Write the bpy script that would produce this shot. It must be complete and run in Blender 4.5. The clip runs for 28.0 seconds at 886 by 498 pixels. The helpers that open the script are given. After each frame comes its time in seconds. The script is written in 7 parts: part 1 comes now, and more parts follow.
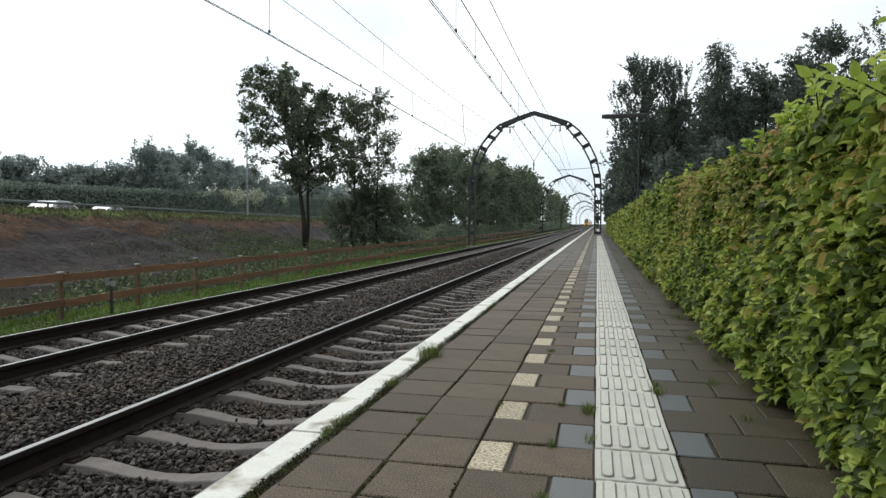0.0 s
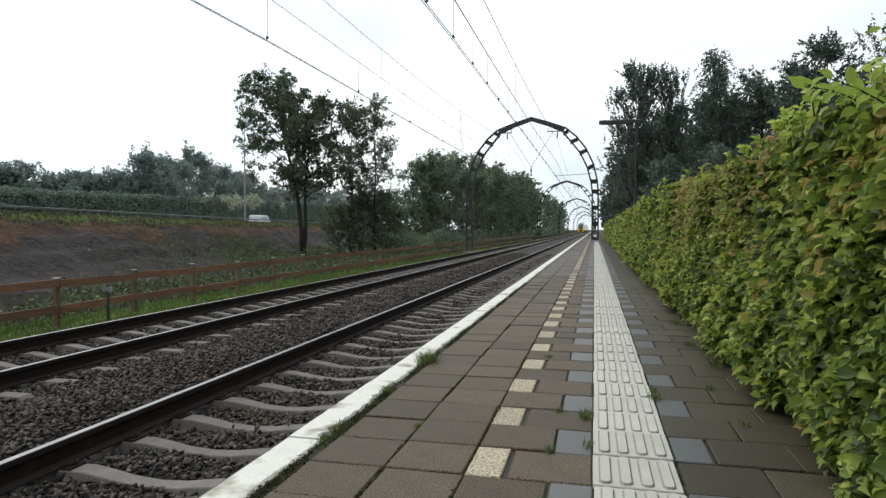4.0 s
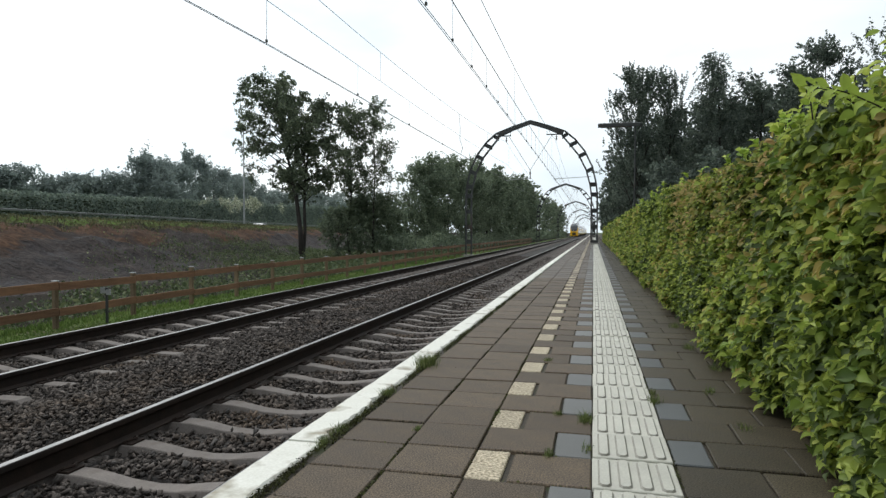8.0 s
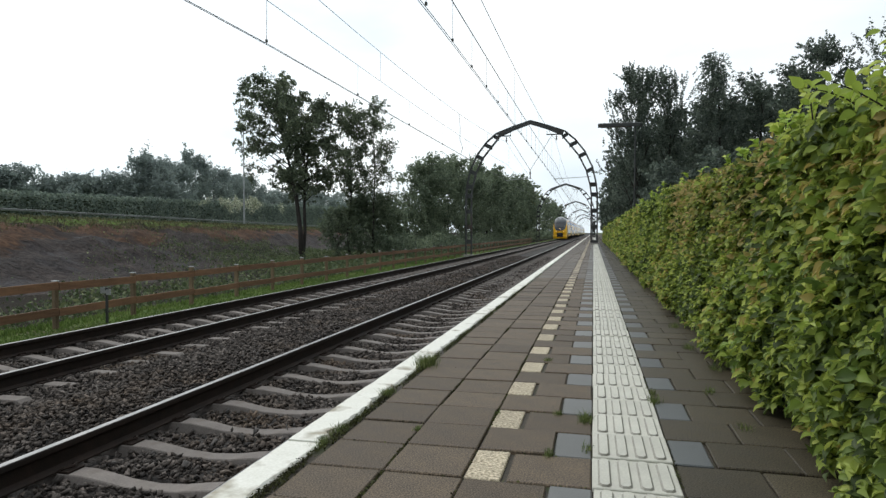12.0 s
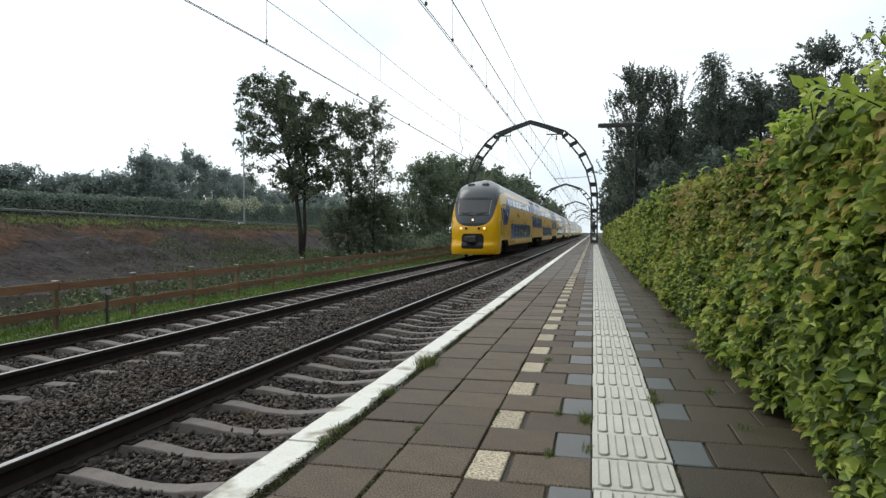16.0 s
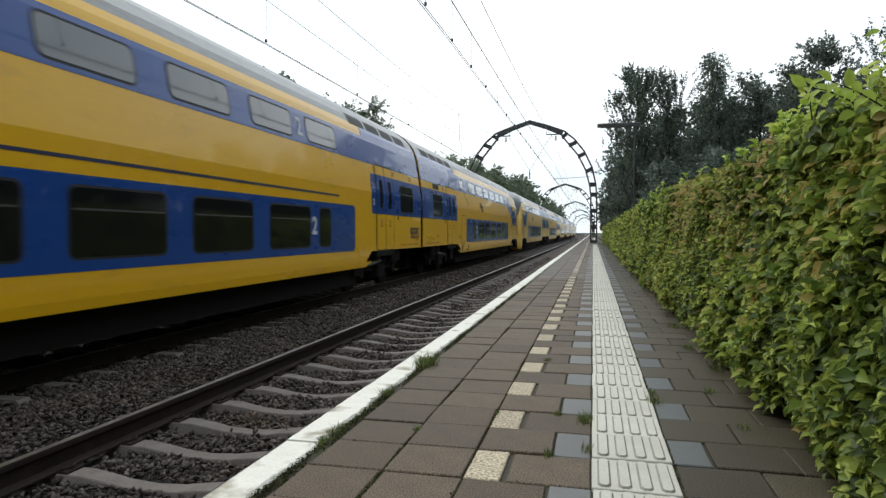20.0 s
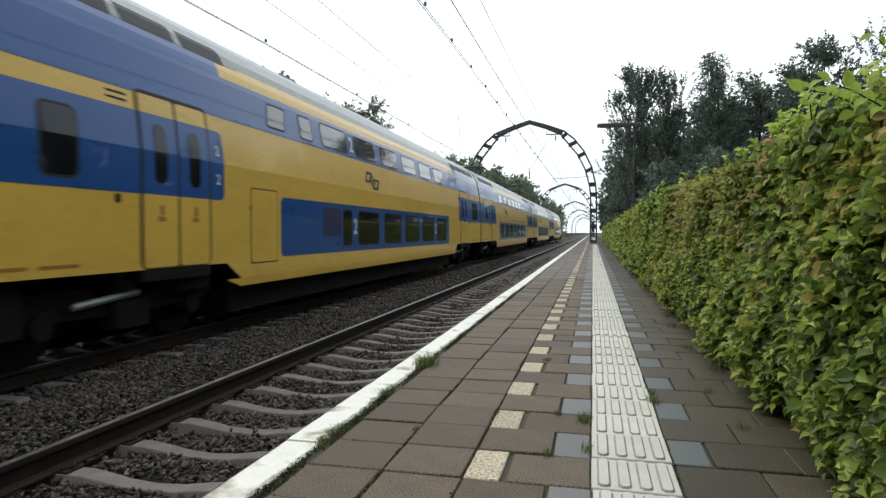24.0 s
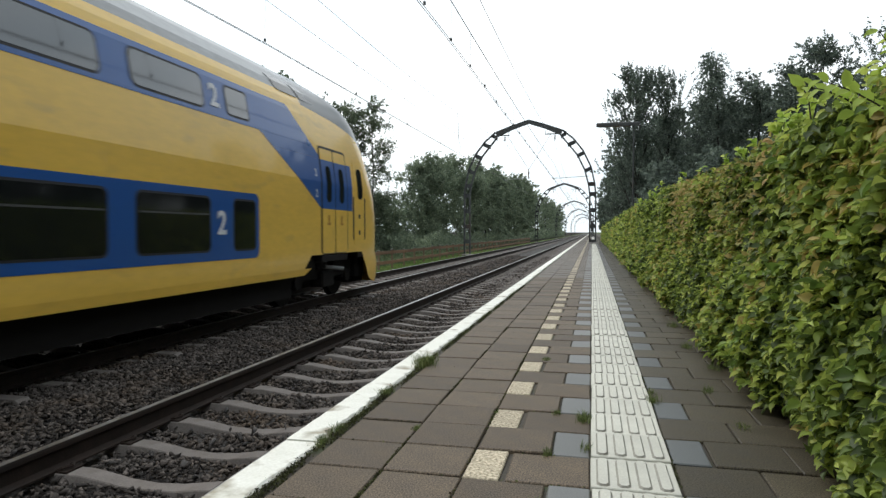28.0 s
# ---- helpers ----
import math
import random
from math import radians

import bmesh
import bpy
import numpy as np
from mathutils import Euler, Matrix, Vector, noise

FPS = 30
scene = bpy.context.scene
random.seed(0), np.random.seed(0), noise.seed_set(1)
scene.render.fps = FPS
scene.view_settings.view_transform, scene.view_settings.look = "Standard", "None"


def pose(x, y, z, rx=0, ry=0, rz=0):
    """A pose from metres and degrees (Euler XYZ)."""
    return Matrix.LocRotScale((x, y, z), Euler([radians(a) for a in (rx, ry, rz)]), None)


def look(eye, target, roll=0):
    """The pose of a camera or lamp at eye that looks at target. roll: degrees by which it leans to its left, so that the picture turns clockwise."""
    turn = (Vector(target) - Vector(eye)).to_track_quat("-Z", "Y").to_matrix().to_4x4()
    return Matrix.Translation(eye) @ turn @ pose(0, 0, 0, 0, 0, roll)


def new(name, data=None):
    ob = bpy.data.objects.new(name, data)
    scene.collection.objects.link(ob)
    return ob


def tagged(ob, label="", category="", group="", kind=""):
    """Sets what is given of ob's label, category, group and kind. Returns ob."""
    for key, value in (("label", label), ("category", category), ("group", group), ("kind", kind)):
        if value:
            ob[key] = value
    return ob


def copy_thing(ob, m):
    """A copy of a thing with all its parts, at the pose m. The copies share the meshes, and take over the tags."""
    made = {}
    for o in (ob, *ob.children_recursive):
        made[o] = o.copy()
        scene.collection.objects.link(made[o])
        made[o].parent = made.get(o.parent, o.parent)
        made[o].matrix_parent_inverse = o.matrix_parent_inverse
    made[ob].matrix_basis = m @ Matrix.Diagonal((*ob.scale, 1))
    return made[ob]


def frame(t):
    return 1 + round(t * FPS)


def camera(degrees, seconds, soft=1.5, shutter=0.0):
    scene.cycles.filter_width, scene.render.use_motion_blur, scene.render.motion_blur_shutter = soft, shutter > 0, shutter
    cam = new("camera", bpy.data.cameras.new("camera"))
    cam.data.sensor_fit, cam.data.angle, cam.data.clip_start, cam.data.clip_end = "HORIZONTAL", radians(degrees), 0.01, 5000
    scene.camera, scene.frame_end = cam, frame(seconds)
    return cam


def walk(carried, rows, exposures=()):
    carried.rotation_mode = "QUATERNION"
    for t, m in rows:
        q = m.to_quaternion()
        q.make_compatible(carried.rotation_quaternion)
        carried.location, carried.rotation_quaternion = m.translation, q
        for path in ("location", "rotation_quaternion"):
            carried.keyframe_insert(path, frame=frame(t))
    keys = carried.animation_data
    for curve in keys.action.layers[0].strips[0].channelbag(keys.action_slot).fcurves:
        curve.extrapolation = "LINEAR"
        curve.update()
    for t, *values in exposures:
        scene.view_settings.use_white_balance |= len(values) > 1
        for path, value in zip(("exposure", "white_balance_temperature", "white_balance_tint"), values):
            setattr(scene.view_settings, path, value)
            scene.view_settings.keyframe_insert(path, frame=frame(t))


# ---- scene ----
# the camera: on a low stand on the platform, sinking a little in the first seconds
EYE = (0.0, 0.0, 0.8725)
LENS = 69.53
cam = camera(LENS, 28.0, 1.4, 0.12)


def aim(yaw, pitch, roll=-0.016):
    """Pose from degrees to the left of the track's line and degrees downwards."""
    c = math.cos(radians(pitch))
    way = Vector((-math.sin(radians(yaw)) * c, math.cos(radians(yaw)) * c, -math.sin(radians(pitch))))
    return look(EYE, Vector(EYE) + way, roll)


YAW, PITCH = 13.263, 1.480
walk(cam, [(t, aim(YAW + a * 0.0478, PITCH - b * 0.0507)) for t, a, b in (
    (0.0, 6.2, -15.2), (0.5, 5.0, -13.8), (1.0, 4.6, -12.4), (1.5, 4.2, -11.8), (2.0, 3.4, -9.8), (2.5, 3.0, -8.0),
    (3.0, 2.4, -7.0), (3.5, 1.8, -6.2), (4.5, 1.5, -4.2), (5.5, 1.1, -2.4), (6.0, 0.8, -1.2), (6.5, 0.3, -0.3), (7.2, 0.0, 0.0),
    (19.5, 0.0, 0.0), (20.2, -1.2, 0.2), (23.5, -1.4, 0.0), (24.5, -1.2, 0.0), (25.2, -0.4, 0.0), (26.0, -0.4, 0.0),
    (26.6, -1.4, 0.0), (27.4, -1.8, 0.0), (28.0, -2.8, -0.9))],
    exposures=[(0.0, 0.0), (17.0, 0.0), (18.0, -0.06), (19.0, 0.05), (20.0, 0.20), (21.0, 0.30), (28.0, 0.32)])

# light: a bright even cloud cover
world = bpy.data.worlds.new("world")
scene.world = world
world.use_nodes = True
SUN_UP, SUN_TURN = 50.0, 300.0


def build_sky():
    nt = world.node_tree
    nt.nodes.clear()
    out = nt.nodes.new("ShaderNodeOutputWorld")
    bg = nt.nodes.new("ShaderNodeBackground")
    sky = nt.nodes.new("ShaderNodeTexSky")
    sky.sky_type, sky.sun_disc = "NISHITA", False
    sky.sun_elevation, sky.sun_rotation = radians(SUN_UP), radians(SUN_TURN)
    sky.air_density, sky.dust_density = 1.0, 3.0
    co = nt.nodes.new("ShaderNodeTexCoord")
    mp = nt.nodes.new("ShaderNodeMapping")
    mp.inputs["Scale"].default_value = (1.0, 1.0, 2.6)
    no = nt.nodes.new("ShaderNodeTexNoise")
    no.inputs["Scale"].default_value, no.inputs["Detail"].default_value = 2.2, 6.0
    ramp = nt.nodes.new("ShaderNodeValToRGB")
    ramp.color_ramp.elements[0].position, ramp.color_ramp.elements[0].color = 0.34, (8.4, 9.7, 10.6, 1)
    ramp.color_ramp.elements[1].position, ramp.color_ramp.elements[1].color = 0.62, (11.9, 12.4, 12.5, 1)
    mix = nt.nodes.new("ShaderNodeMixRGB")
    mix.inputs["Fac"].default_value = 0.88
    bg.inputs["Strength"].default_value = 0.1
    nt.links.new(co.outputs["Generated"], mp.inputs["Vector"])
    nt.links.new(mp.outputs["Vector"], no.inputs["Vector"])
    nt.links.new(no.outputs["Fac"], ramp.inputs["Fac"])
    nt.links.new(sky.outputs["Color"], mix.inputs["Color1"])
    nt.links.new(ramp.outputs["Color"], mix.inputs["Color2"])
    # clouds are brighter overhead and towards the hidden sun
    turn = radians(SUN_TURN)
    dot = nt.nodes.new("ShaderNodeVectorMath")
    dot.operation = "DOT_PRODUCT"
    dot.inputs[1].default_value = (0.28 * math.sin(turn), 0.28 * math.cos(turn), 0.36)
    lift = nt.nodes.new("ShaderNodeMath")
    lift.inputs[1].default_value = 0.84
    scale = nt.nodes.new("ShaderNodeVectorMath")
    scale.operation = "SCALE"
    nt.links.new(co.outputs["Generated"], dot.inputs[0])
    nt.links.new(dot.outputs["Value"], lift.inputs[0])
    nt.links.new(mix.outputs["Color"], scale.inputs[0])
    nt.links.new(lift.outputs[0], scale.inputs["Scale"])
    nt.links.new(scale.outputs["Vector"], bg.inputs["Color"])
    nt.links.new(bg.outputs["Background"], out.inputs["Surface"])


build_sky()
sun_data = bpy.data.lights.new("sun", "SUN")
sun_data.energy, sun_data.angle, sun_data.color = 0.72, radians(30), (1.0, 0.95, 0.86)
sun = new("sun", sun_data)
_az, _el = radians(SUN_TURN), radians(SUN_UP)
sun.matrix_world = look((math.sin(_az) * math.cos(_el) * 50, math.cos(_az) * math.cos(_el) * 50, math.sin(_el) * 50), (0, 0, 0))


# ---- materials ----
def ramp_node(nt, c0, c1, p0=0.3, p1=0.7):
    r = nt.nodes.new("ShaderNodeValToRGB")
    r.color_ramp.elements[0].position, r.color_ramp.elements[0].color = p0, (*c0, 1)
    r.color_ramp.elements[1].position, r.color_ramp.elements[1].color = p1, (*c1, 1)
    return r


def surface(name, c0, c1, rough=0.7, metal=0.0, scale=3.0, fine=60.0, bump=0.2, depth=0.004, vary=0.0, island=False,
            stain=None, stain_scale=1.2, stain_at=(0.55, 0.72), coat=0.0, spec=0.5, rough_vary=0.12, stretch=(1, 1, 1), sheer=0.0, space="Object", grain=0.5, steep=0.14):
    """A worn surface: two colours mixed by coarse and fine noise, stains, relief, and a change from piece to piece."""
    m = bpy.data.materials.new(name)
    m.use_nodes = True
    nt = m.node_tree
    p = nt.nodes["Principled BSDF"]
    link = nt.links.new
    co = nt.nodes.new("ShaderNodeTexCoord")
    mp = nt.nodes.new("ShaderNodeMapping")
    mp.inputs["Scale"].default_value = stretch
    link(co.outputs[space], mp.inputs["Vector"])
    n1 = nt.nodes.new("ShaderNodeTexNoise")
    n1.inputs["Scale"].default_value, n1.inputs["Detail"].default_value = scale, 5
    n2 = nt.nodes.new("ShaderNodeTexNoise")
    n2.inputs["Scale"].default_value, n2.inputs["Detail"].default_value = fine, 4
    for n in (n1, n2):
        link(mp.outputs["Vector"], n.inputs["Vector"])
    add = nt.nodes.new("ShaderNodeMath")
    add.operation = "MULTIPLY_ADD"
    add.inputs[1].default_value = 1 - grain
    half = nt.nodes.new("ShaderNodeMath")
    half.operation = "MULTIPLY"
    half.inputs[1].default_value = grain
    link(n2.outputs["Fac"], half.inputs[0])
    link(n1.outputs["Fac"], add.inputs[0])
    link(half.outputs[0], add.inputs[2])
    r = ramp_node(nt, c0, c1, 0.5 - steep, 0.5 + steep)
    link(add.outputs[0], r.inputs["Fac"])
    colour = r.outputs["Color"]
    if stain:
        n3 = nt.nodes.new("ShaderNodeTexNoise")
        n3.inputs["Scale"].default_value, n3.inputs["Detail"].default_value = stain_scale, 7
        link(mp.outputs["Vector"], n3.inputs["Vector"])
        sr = ramp_node(nt, (0, 0, 0), (1, 1, 1), *stain_at)
        link(n3.outputs["Fac"], sr.inputs["Fac"])
        mx = nt.nodes.new("ShaderNodeMixRGB")
        mx.inputs["Color2"].default_value = (*stain, 1)
        link(sr.outputs["Color"], mx.inputs["Fac"])
        link(colour, mx.inputs["Color1"])
        colour = mx.outputs["Color"]
    if vary:
        src = nt.nodes.new("ShaderNodeNewGeometry" if island else "ShaderNodeObjectInfo")
        rnd = src.outputs["Random Per Island" if island else "Random"]
        hsv = nt.nodes.new("ShaderNodeHueSaturation")
        mr = nt.nodes.new("ShaderNodeMapRange")
        mr.inputs["To Min"].default_value, mr.inputs["To Max"].default_value = 1 - vary, 1 + vary
        link(rnd, mr.inputs["Value"])
        link(mr.outputs["Result"], hsv.inputs["Value"])
        link(colour, hsv.inputs["Color"])
        colour = hsv.outputs["Color"]
    link(colour, p.inputs["Base Color"])
    p.inputs["Metallic"].default_value = metal
    p.inputs["Specular IOR Level"].default_value = spec
    p.inputs["Coat Weight"].default_value = coat
    rr = nt.nodes.new("ShaderNodeMapRange")
    rr.inputs["To Min"].default_value, rr.inputs["To Max"].default_value = max(0.02, rough - rough_vary), min(1, rough + rough_vary)
    link(n1.outputs["Fac"], rr.inputs["Value"])
    link(rr.outputs["Result"], p.inputs["Roughness"])
    if bump:
        b = nt.nodes.new("ShaderNodeBump")
        b.inputs["Strength"].default_value, b.inputs["Distance"].default_value = bump, depth
        link(add.outputs[0], b.inputs["Height"])
        link(b.outputs["Normal"], p.inputs["Normal"])
    if sheer:
        tr = nt.nodes.new("ShaderNodeBsdfTranslucent")
        ms = nt.nodes.new("ShaderNodeMixShader")
        ms.inputs["Fac"].default_value = sheer
        link(colour, tr.inputs["Color"])
        link(p.outputs["BSDF"], ms.inputs[1])
        link(tr.outputs["BSDF"], ms.inputs[2])
        link(ms.outputs["Shader"], nt.nodes["Material Output"].inputs["Surface"])
    return m


def leaf_material(name, stops, sheer=0.25, rough=0.45, patch=None, island=True, patch_scale=0.5):
    """Leaves: a colour of their own each, from a ramp; light comes through them."""
    m = bpy.data.materials.new(name)
    m.use_nodes = True
    nt = m.node_tree
    p = nt.nodes["Principled BSDF"]
    link = nt.links.new
    src = nt.nodes.new("ShaderNodeNewGeometry" if island else "ShaderNodeObjectInfo")
    rnd = src.outputs["Random Per Island" if island else "Random"]
    r = nt.nodes.new("ShaderNodeValToRGB")
    el = r.color_ramp.elements
    while len(el) < len(stops):
        el.new(0.5)
    for e, (pos, c) in zip(el, stops):
        e.position, e.color = pos, (*c, 1)
    co = nt.nodes.new("ShaderNodeTexCoord")
    n = nt.nodes.new("ShaderNodeTexNoise")
    n.inputs["Scale"].default_value, n.inputs["Detail"].default_value = patch_scale, 3
    link(co.outputs["Object"], n.inputs["Vector"])
    mr = nt.nodes.new("ShaderNodeMapRange")
    mr.inputs["From Min"].default_value, mr.inputs["From Max"].default_value = 0.3, 0.7
    mr.inputs["To Min"].default_value, mr.inputs["To Max"].default_value = -0.28, 0.28
    link(n.outputs["Fac"], mr.inputs["Value"])
    ad = nt.nodes.new("ShaderNodeMath")
    ad.use_clamp = True
    link(rnd, ad.inputs[0])
    link(mr.outputs["Result"], ad.inputs[1])
    link(ad.outputs[0], r.inputs["Fac"])
    colour = r.outputs["Color"]
    link(colour, p.inputs["Base Color"])
    p.inputs["Roughness"].default_value = rough
    p.inputs["Specular IOR Level"].default_value = 0.3
    tr = nt.nodes.new("ShaderNodeBsdfTranslucent")
    ms = nt.nodes.new("ShaderNodeMixShader")
    ms.inputs["Fac"].default_value = sheer
    link(colour, tr.inputs["Color"])
    link(p.outputs["BSDF"], ms.inputs[1])
    link(tr.outputs["BSDF"], ms.inputs[2])
    link(ms.outputs["Shader"], nt.nodes["Material Output"].inputs["Surface"])
    return m


def glow(name, colour, strength):
    m = bpy.data.materials.new(name)
    m.use_nodes = True
    p = m.node_tree.nodes["Principled BSDF"]
    p.inputs["Base Color"].default_value = (*colour, 1)
    p.inputs["Emission Color"].default_value = (*colour, 1)
    p.inputs["Emission Strength"].default_value = strength
    return m


TILE = surface("concrete_tile", (0.026, 0.019, 0.0125), (0.158, 0.117, 0.078), 0.7, scale=9, fine=165, grain=0.80, steep=0.125, bump=0.3, depth=0.003, spec=0.35, vary=0.22, stain=(0.075, 0.066, 0.055), stain_scale=2.4, space="Object")
# hedge-side tile: damp and moss, with the hedge's shade put into the colour
SHADED_DAMP_TILE = surface("shaded_damp_mossy_tile", (0.017, 0.0140, 0.0082), (0.098, 0.080, 0.051), 0.6, scale=8, fine=165, grain=0.80, steep=0.135, spec=0.25, bump=0.35, depth=0.003, vary=0.22, stain=(0.036, 0.040, 0.022), stain_scale=2.0)
TILE_REST = surface("concrete_tile_far", (0.052, 0.041, 0.030), (0.124, 0.097, 0.073), 0.6, spec=0.35, scale=7, fine=170, bump=0.3, depth=0.003, vary=0.22, island=True, stain=(0.075, 0.066, 0.055), stain_scale=2.4)
YELLOW_TILE = surface("yellow_tile", (0.13, 0.105, 0.065), (0.66, 0.57, 0.42), 0.8, scale=14, fine=85, grain=0.85, steep=0.17, bump=0.4, vary=0.12, stain=(0.24, 0.20, 0.14), stain_scale=9)
GREY_TILE = surface("grey_tile", (0.074, 0.075, 0.071), (0.128, 0.130, 0.124), 0.5, grain=0.6, scale=8, fine=200, bump=0.2, vary=0.15)
# hedge-side grey tile, darkened in colour for damp and the hedge's shade
SHADED_DAMP_GREY = surface("damp_grey_tile", (0.050, 0.056, 0.058), (0.092, 0.098, 0.098), 0.5, grain=0.6, scale=8, fine=200, bump=0.2, vary=0.2, stain=(0.05, 0.052, 0.042), stain_scale=5)
RIB_TILE = surface("white_ribbed_tile", (0.42, 0.41, 0.355), (0.56, 0.55, 0.48), 0.6, scale=6, fine=120, bump=0.15, vary=0.06, stain=(0.45, 0.44, 0.39), stain_scale=5)
EDGE_WHITE = surface("white_edge_paint", (0.66, 0.65, 0.58), (0.80, 0.79, 0.73), 0.7, scale=5, fine=90, bump=0.35, depth=0.006, stain=(0.34, 0.31, 0.24), stain_scale=5.0, stain_at=(0.54, 0.66))
CONCRETE = surface("old_concrete", (0.20, 0.19, 0.175), (0.32, 0.30, 0.28), 0.85, scale=3, fine=60, bump=0.4, depth=0.01, stain=(0.12, 0.11, 0.09))
SLEEPER = surface("sleeper_concrete", (0.110, 0.094, 0.085), (0.195, 0.171, 0.155), 0.8, scale=6, fine=90, bump=0.3, vary=0.12, stain=(0.12, 0.10, 0.085), stain_scale=5)
RUST = surface("rusty_rail", (0.011, 0.008, 0.0065), (0.034, 0.0225, 0.0175), 0.75, spec=0.2, scale=8, fine=120, bump=0.4, stain=(0.02, 0.017, 0.016))
POLISHED = surface("polished_rail_head", (0.26, 0.255, 0.25), (0.40, 0.39, 0.385), 0.42, metal=1.0, scale=5, fine=80, bump=0.05)
STONE = surface("ballast_stone", (0.039, 0.0325, 0.0285), (0.114, 0.096, 0.085), 0.8, scale=9, fine=70, bump=0.3, spec=0.3, vary=0.7, island=True, stain=(0.085, 0.062, 0.045), stain_scale=1.1, stain_at=(0.50, 0.70))
STONE_ONE = surface("ballast_stone_single", (0.034, 0.031, 0.0295), (0.100, 0.091, 0.086), 0.8, scale=9, fine=70, bump=0.3, spec=0.3, vary=0.6)
BED = surface("ballast_bed", (0.010, 0.008, 0.007), (0.050, 0.043, 0.039), 0.85, scale=16, fine=46, bump=1.0, depth=0.04)
DIRT = surface("joint_dirt", (0.030, 0.026, 0.020), (0.065, 0.055, 0.042), 0.95, scale=8, fine=90, bump=0.4, stain=(0.045, 0.06, 0.02), stain_scale=6)
GRASS_GROUND = surface("grass_ground", (0.045, 0.075, 0.016), (0.11, 0.16, 0.04), 0.9, scale=1.4, fine=24, bump=0.8, depth=0.06, stain=(0.08, 0.07, 0.04), stain_scale=0.5, spec=0.08)
ROUGH = surface("rough_ground", (0.008, 0.007, 0.0055), (0.030, 0.025, 0.017), 0.95, scale=1.1, fine=14, bump=1.0, depth=0.1, stain=(0.022, 0.017, 0.014), stain_scale=0.7, spec=0.08)
RAIL_GREY = surface("weathered_guard_steel", (0.13, 0.14, 0.14), (0.21, 0.22, 0.22), 0.6, metal=0.4, scale=4, fine=40, bump=0.05)
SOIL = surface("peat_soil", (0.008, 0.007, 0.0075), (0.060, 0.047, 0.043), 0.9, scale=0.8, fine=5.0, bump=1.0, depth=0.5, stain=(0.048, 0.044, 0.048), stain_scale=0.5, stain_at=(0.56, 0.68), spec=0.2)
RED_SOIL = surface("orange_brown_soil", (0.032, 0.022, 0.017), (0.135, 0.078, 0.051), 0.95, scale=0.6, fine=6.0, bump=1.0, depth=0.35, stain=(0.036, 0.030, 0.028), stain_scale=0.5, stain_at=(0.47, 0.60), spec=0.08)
ROAD = surface("asphalt", (0.045, 0.046, 0.048), (0.07, 0.07, 0.072), 0.85, scale=1, fine=40, bump=0.2)
# darker rib sides: the shadow along each rib put into the colour
RIB_SHADE = surface("rib_side_shade", (0.20, 0.19, 0.16), (0.34, 0.33, 0.29), 0.8, scale=8, fine=80, bump=0.2)
TIMBER = surface("brown_timber", (0.115, 0.056, 0.029), (0.235, 0.122, 0.064), 0.75, scale=3, fine=30, bump=0.3, stretch=(6, 0.6, 6), vary=0.2)
POST_WOOD = surface("fence_post_wood", (0.10, 0.070, 0.040), (0.20, 0.145, 0.085), 0.8, scale=4, fine=40, bump=0.3, stretch=(6, 6, 0.7), vary=0.2)
BARK = surface("bark", (0.014, 0.012, 0.010), (0.042, 0.036, 0.030), 0.9, scale=4, fine=25, bump=0.8, depth=0.03, stretch=(4, 4, 1))
STEEL = surface("dark_green_steel", (0.024, 0.026, 0.026), (0.05, 0.054, 0.054), 0.55, metal=0.2, scale=2, fine=40, bump=0.1, stain=(0.05, 0.035, 0.025))
GALV = surface("galvanised_steel", (0.27, 0.285, 0.29), (0.40, 0.415, 0.42), 0.5, metal=0.6, scale=4, fine=60, bump=0.05)
WIRE = surface("copper_wire", (0.045, 0.045, 0.04), (0.09, 0.085, 0.075), 0.5, metal=0.5, scale=4, fine=60, bump=0)
PORCELAIN = surface("insulator_brown", (0.05, 0.03, 0.025), (0.09, 0.05, 0.04), 0.25, scale=5, fine=60, bump=0)
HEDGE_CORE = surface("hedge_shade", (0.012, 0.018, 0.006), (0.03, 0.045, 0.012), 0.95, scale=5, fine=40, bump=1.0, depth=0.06)


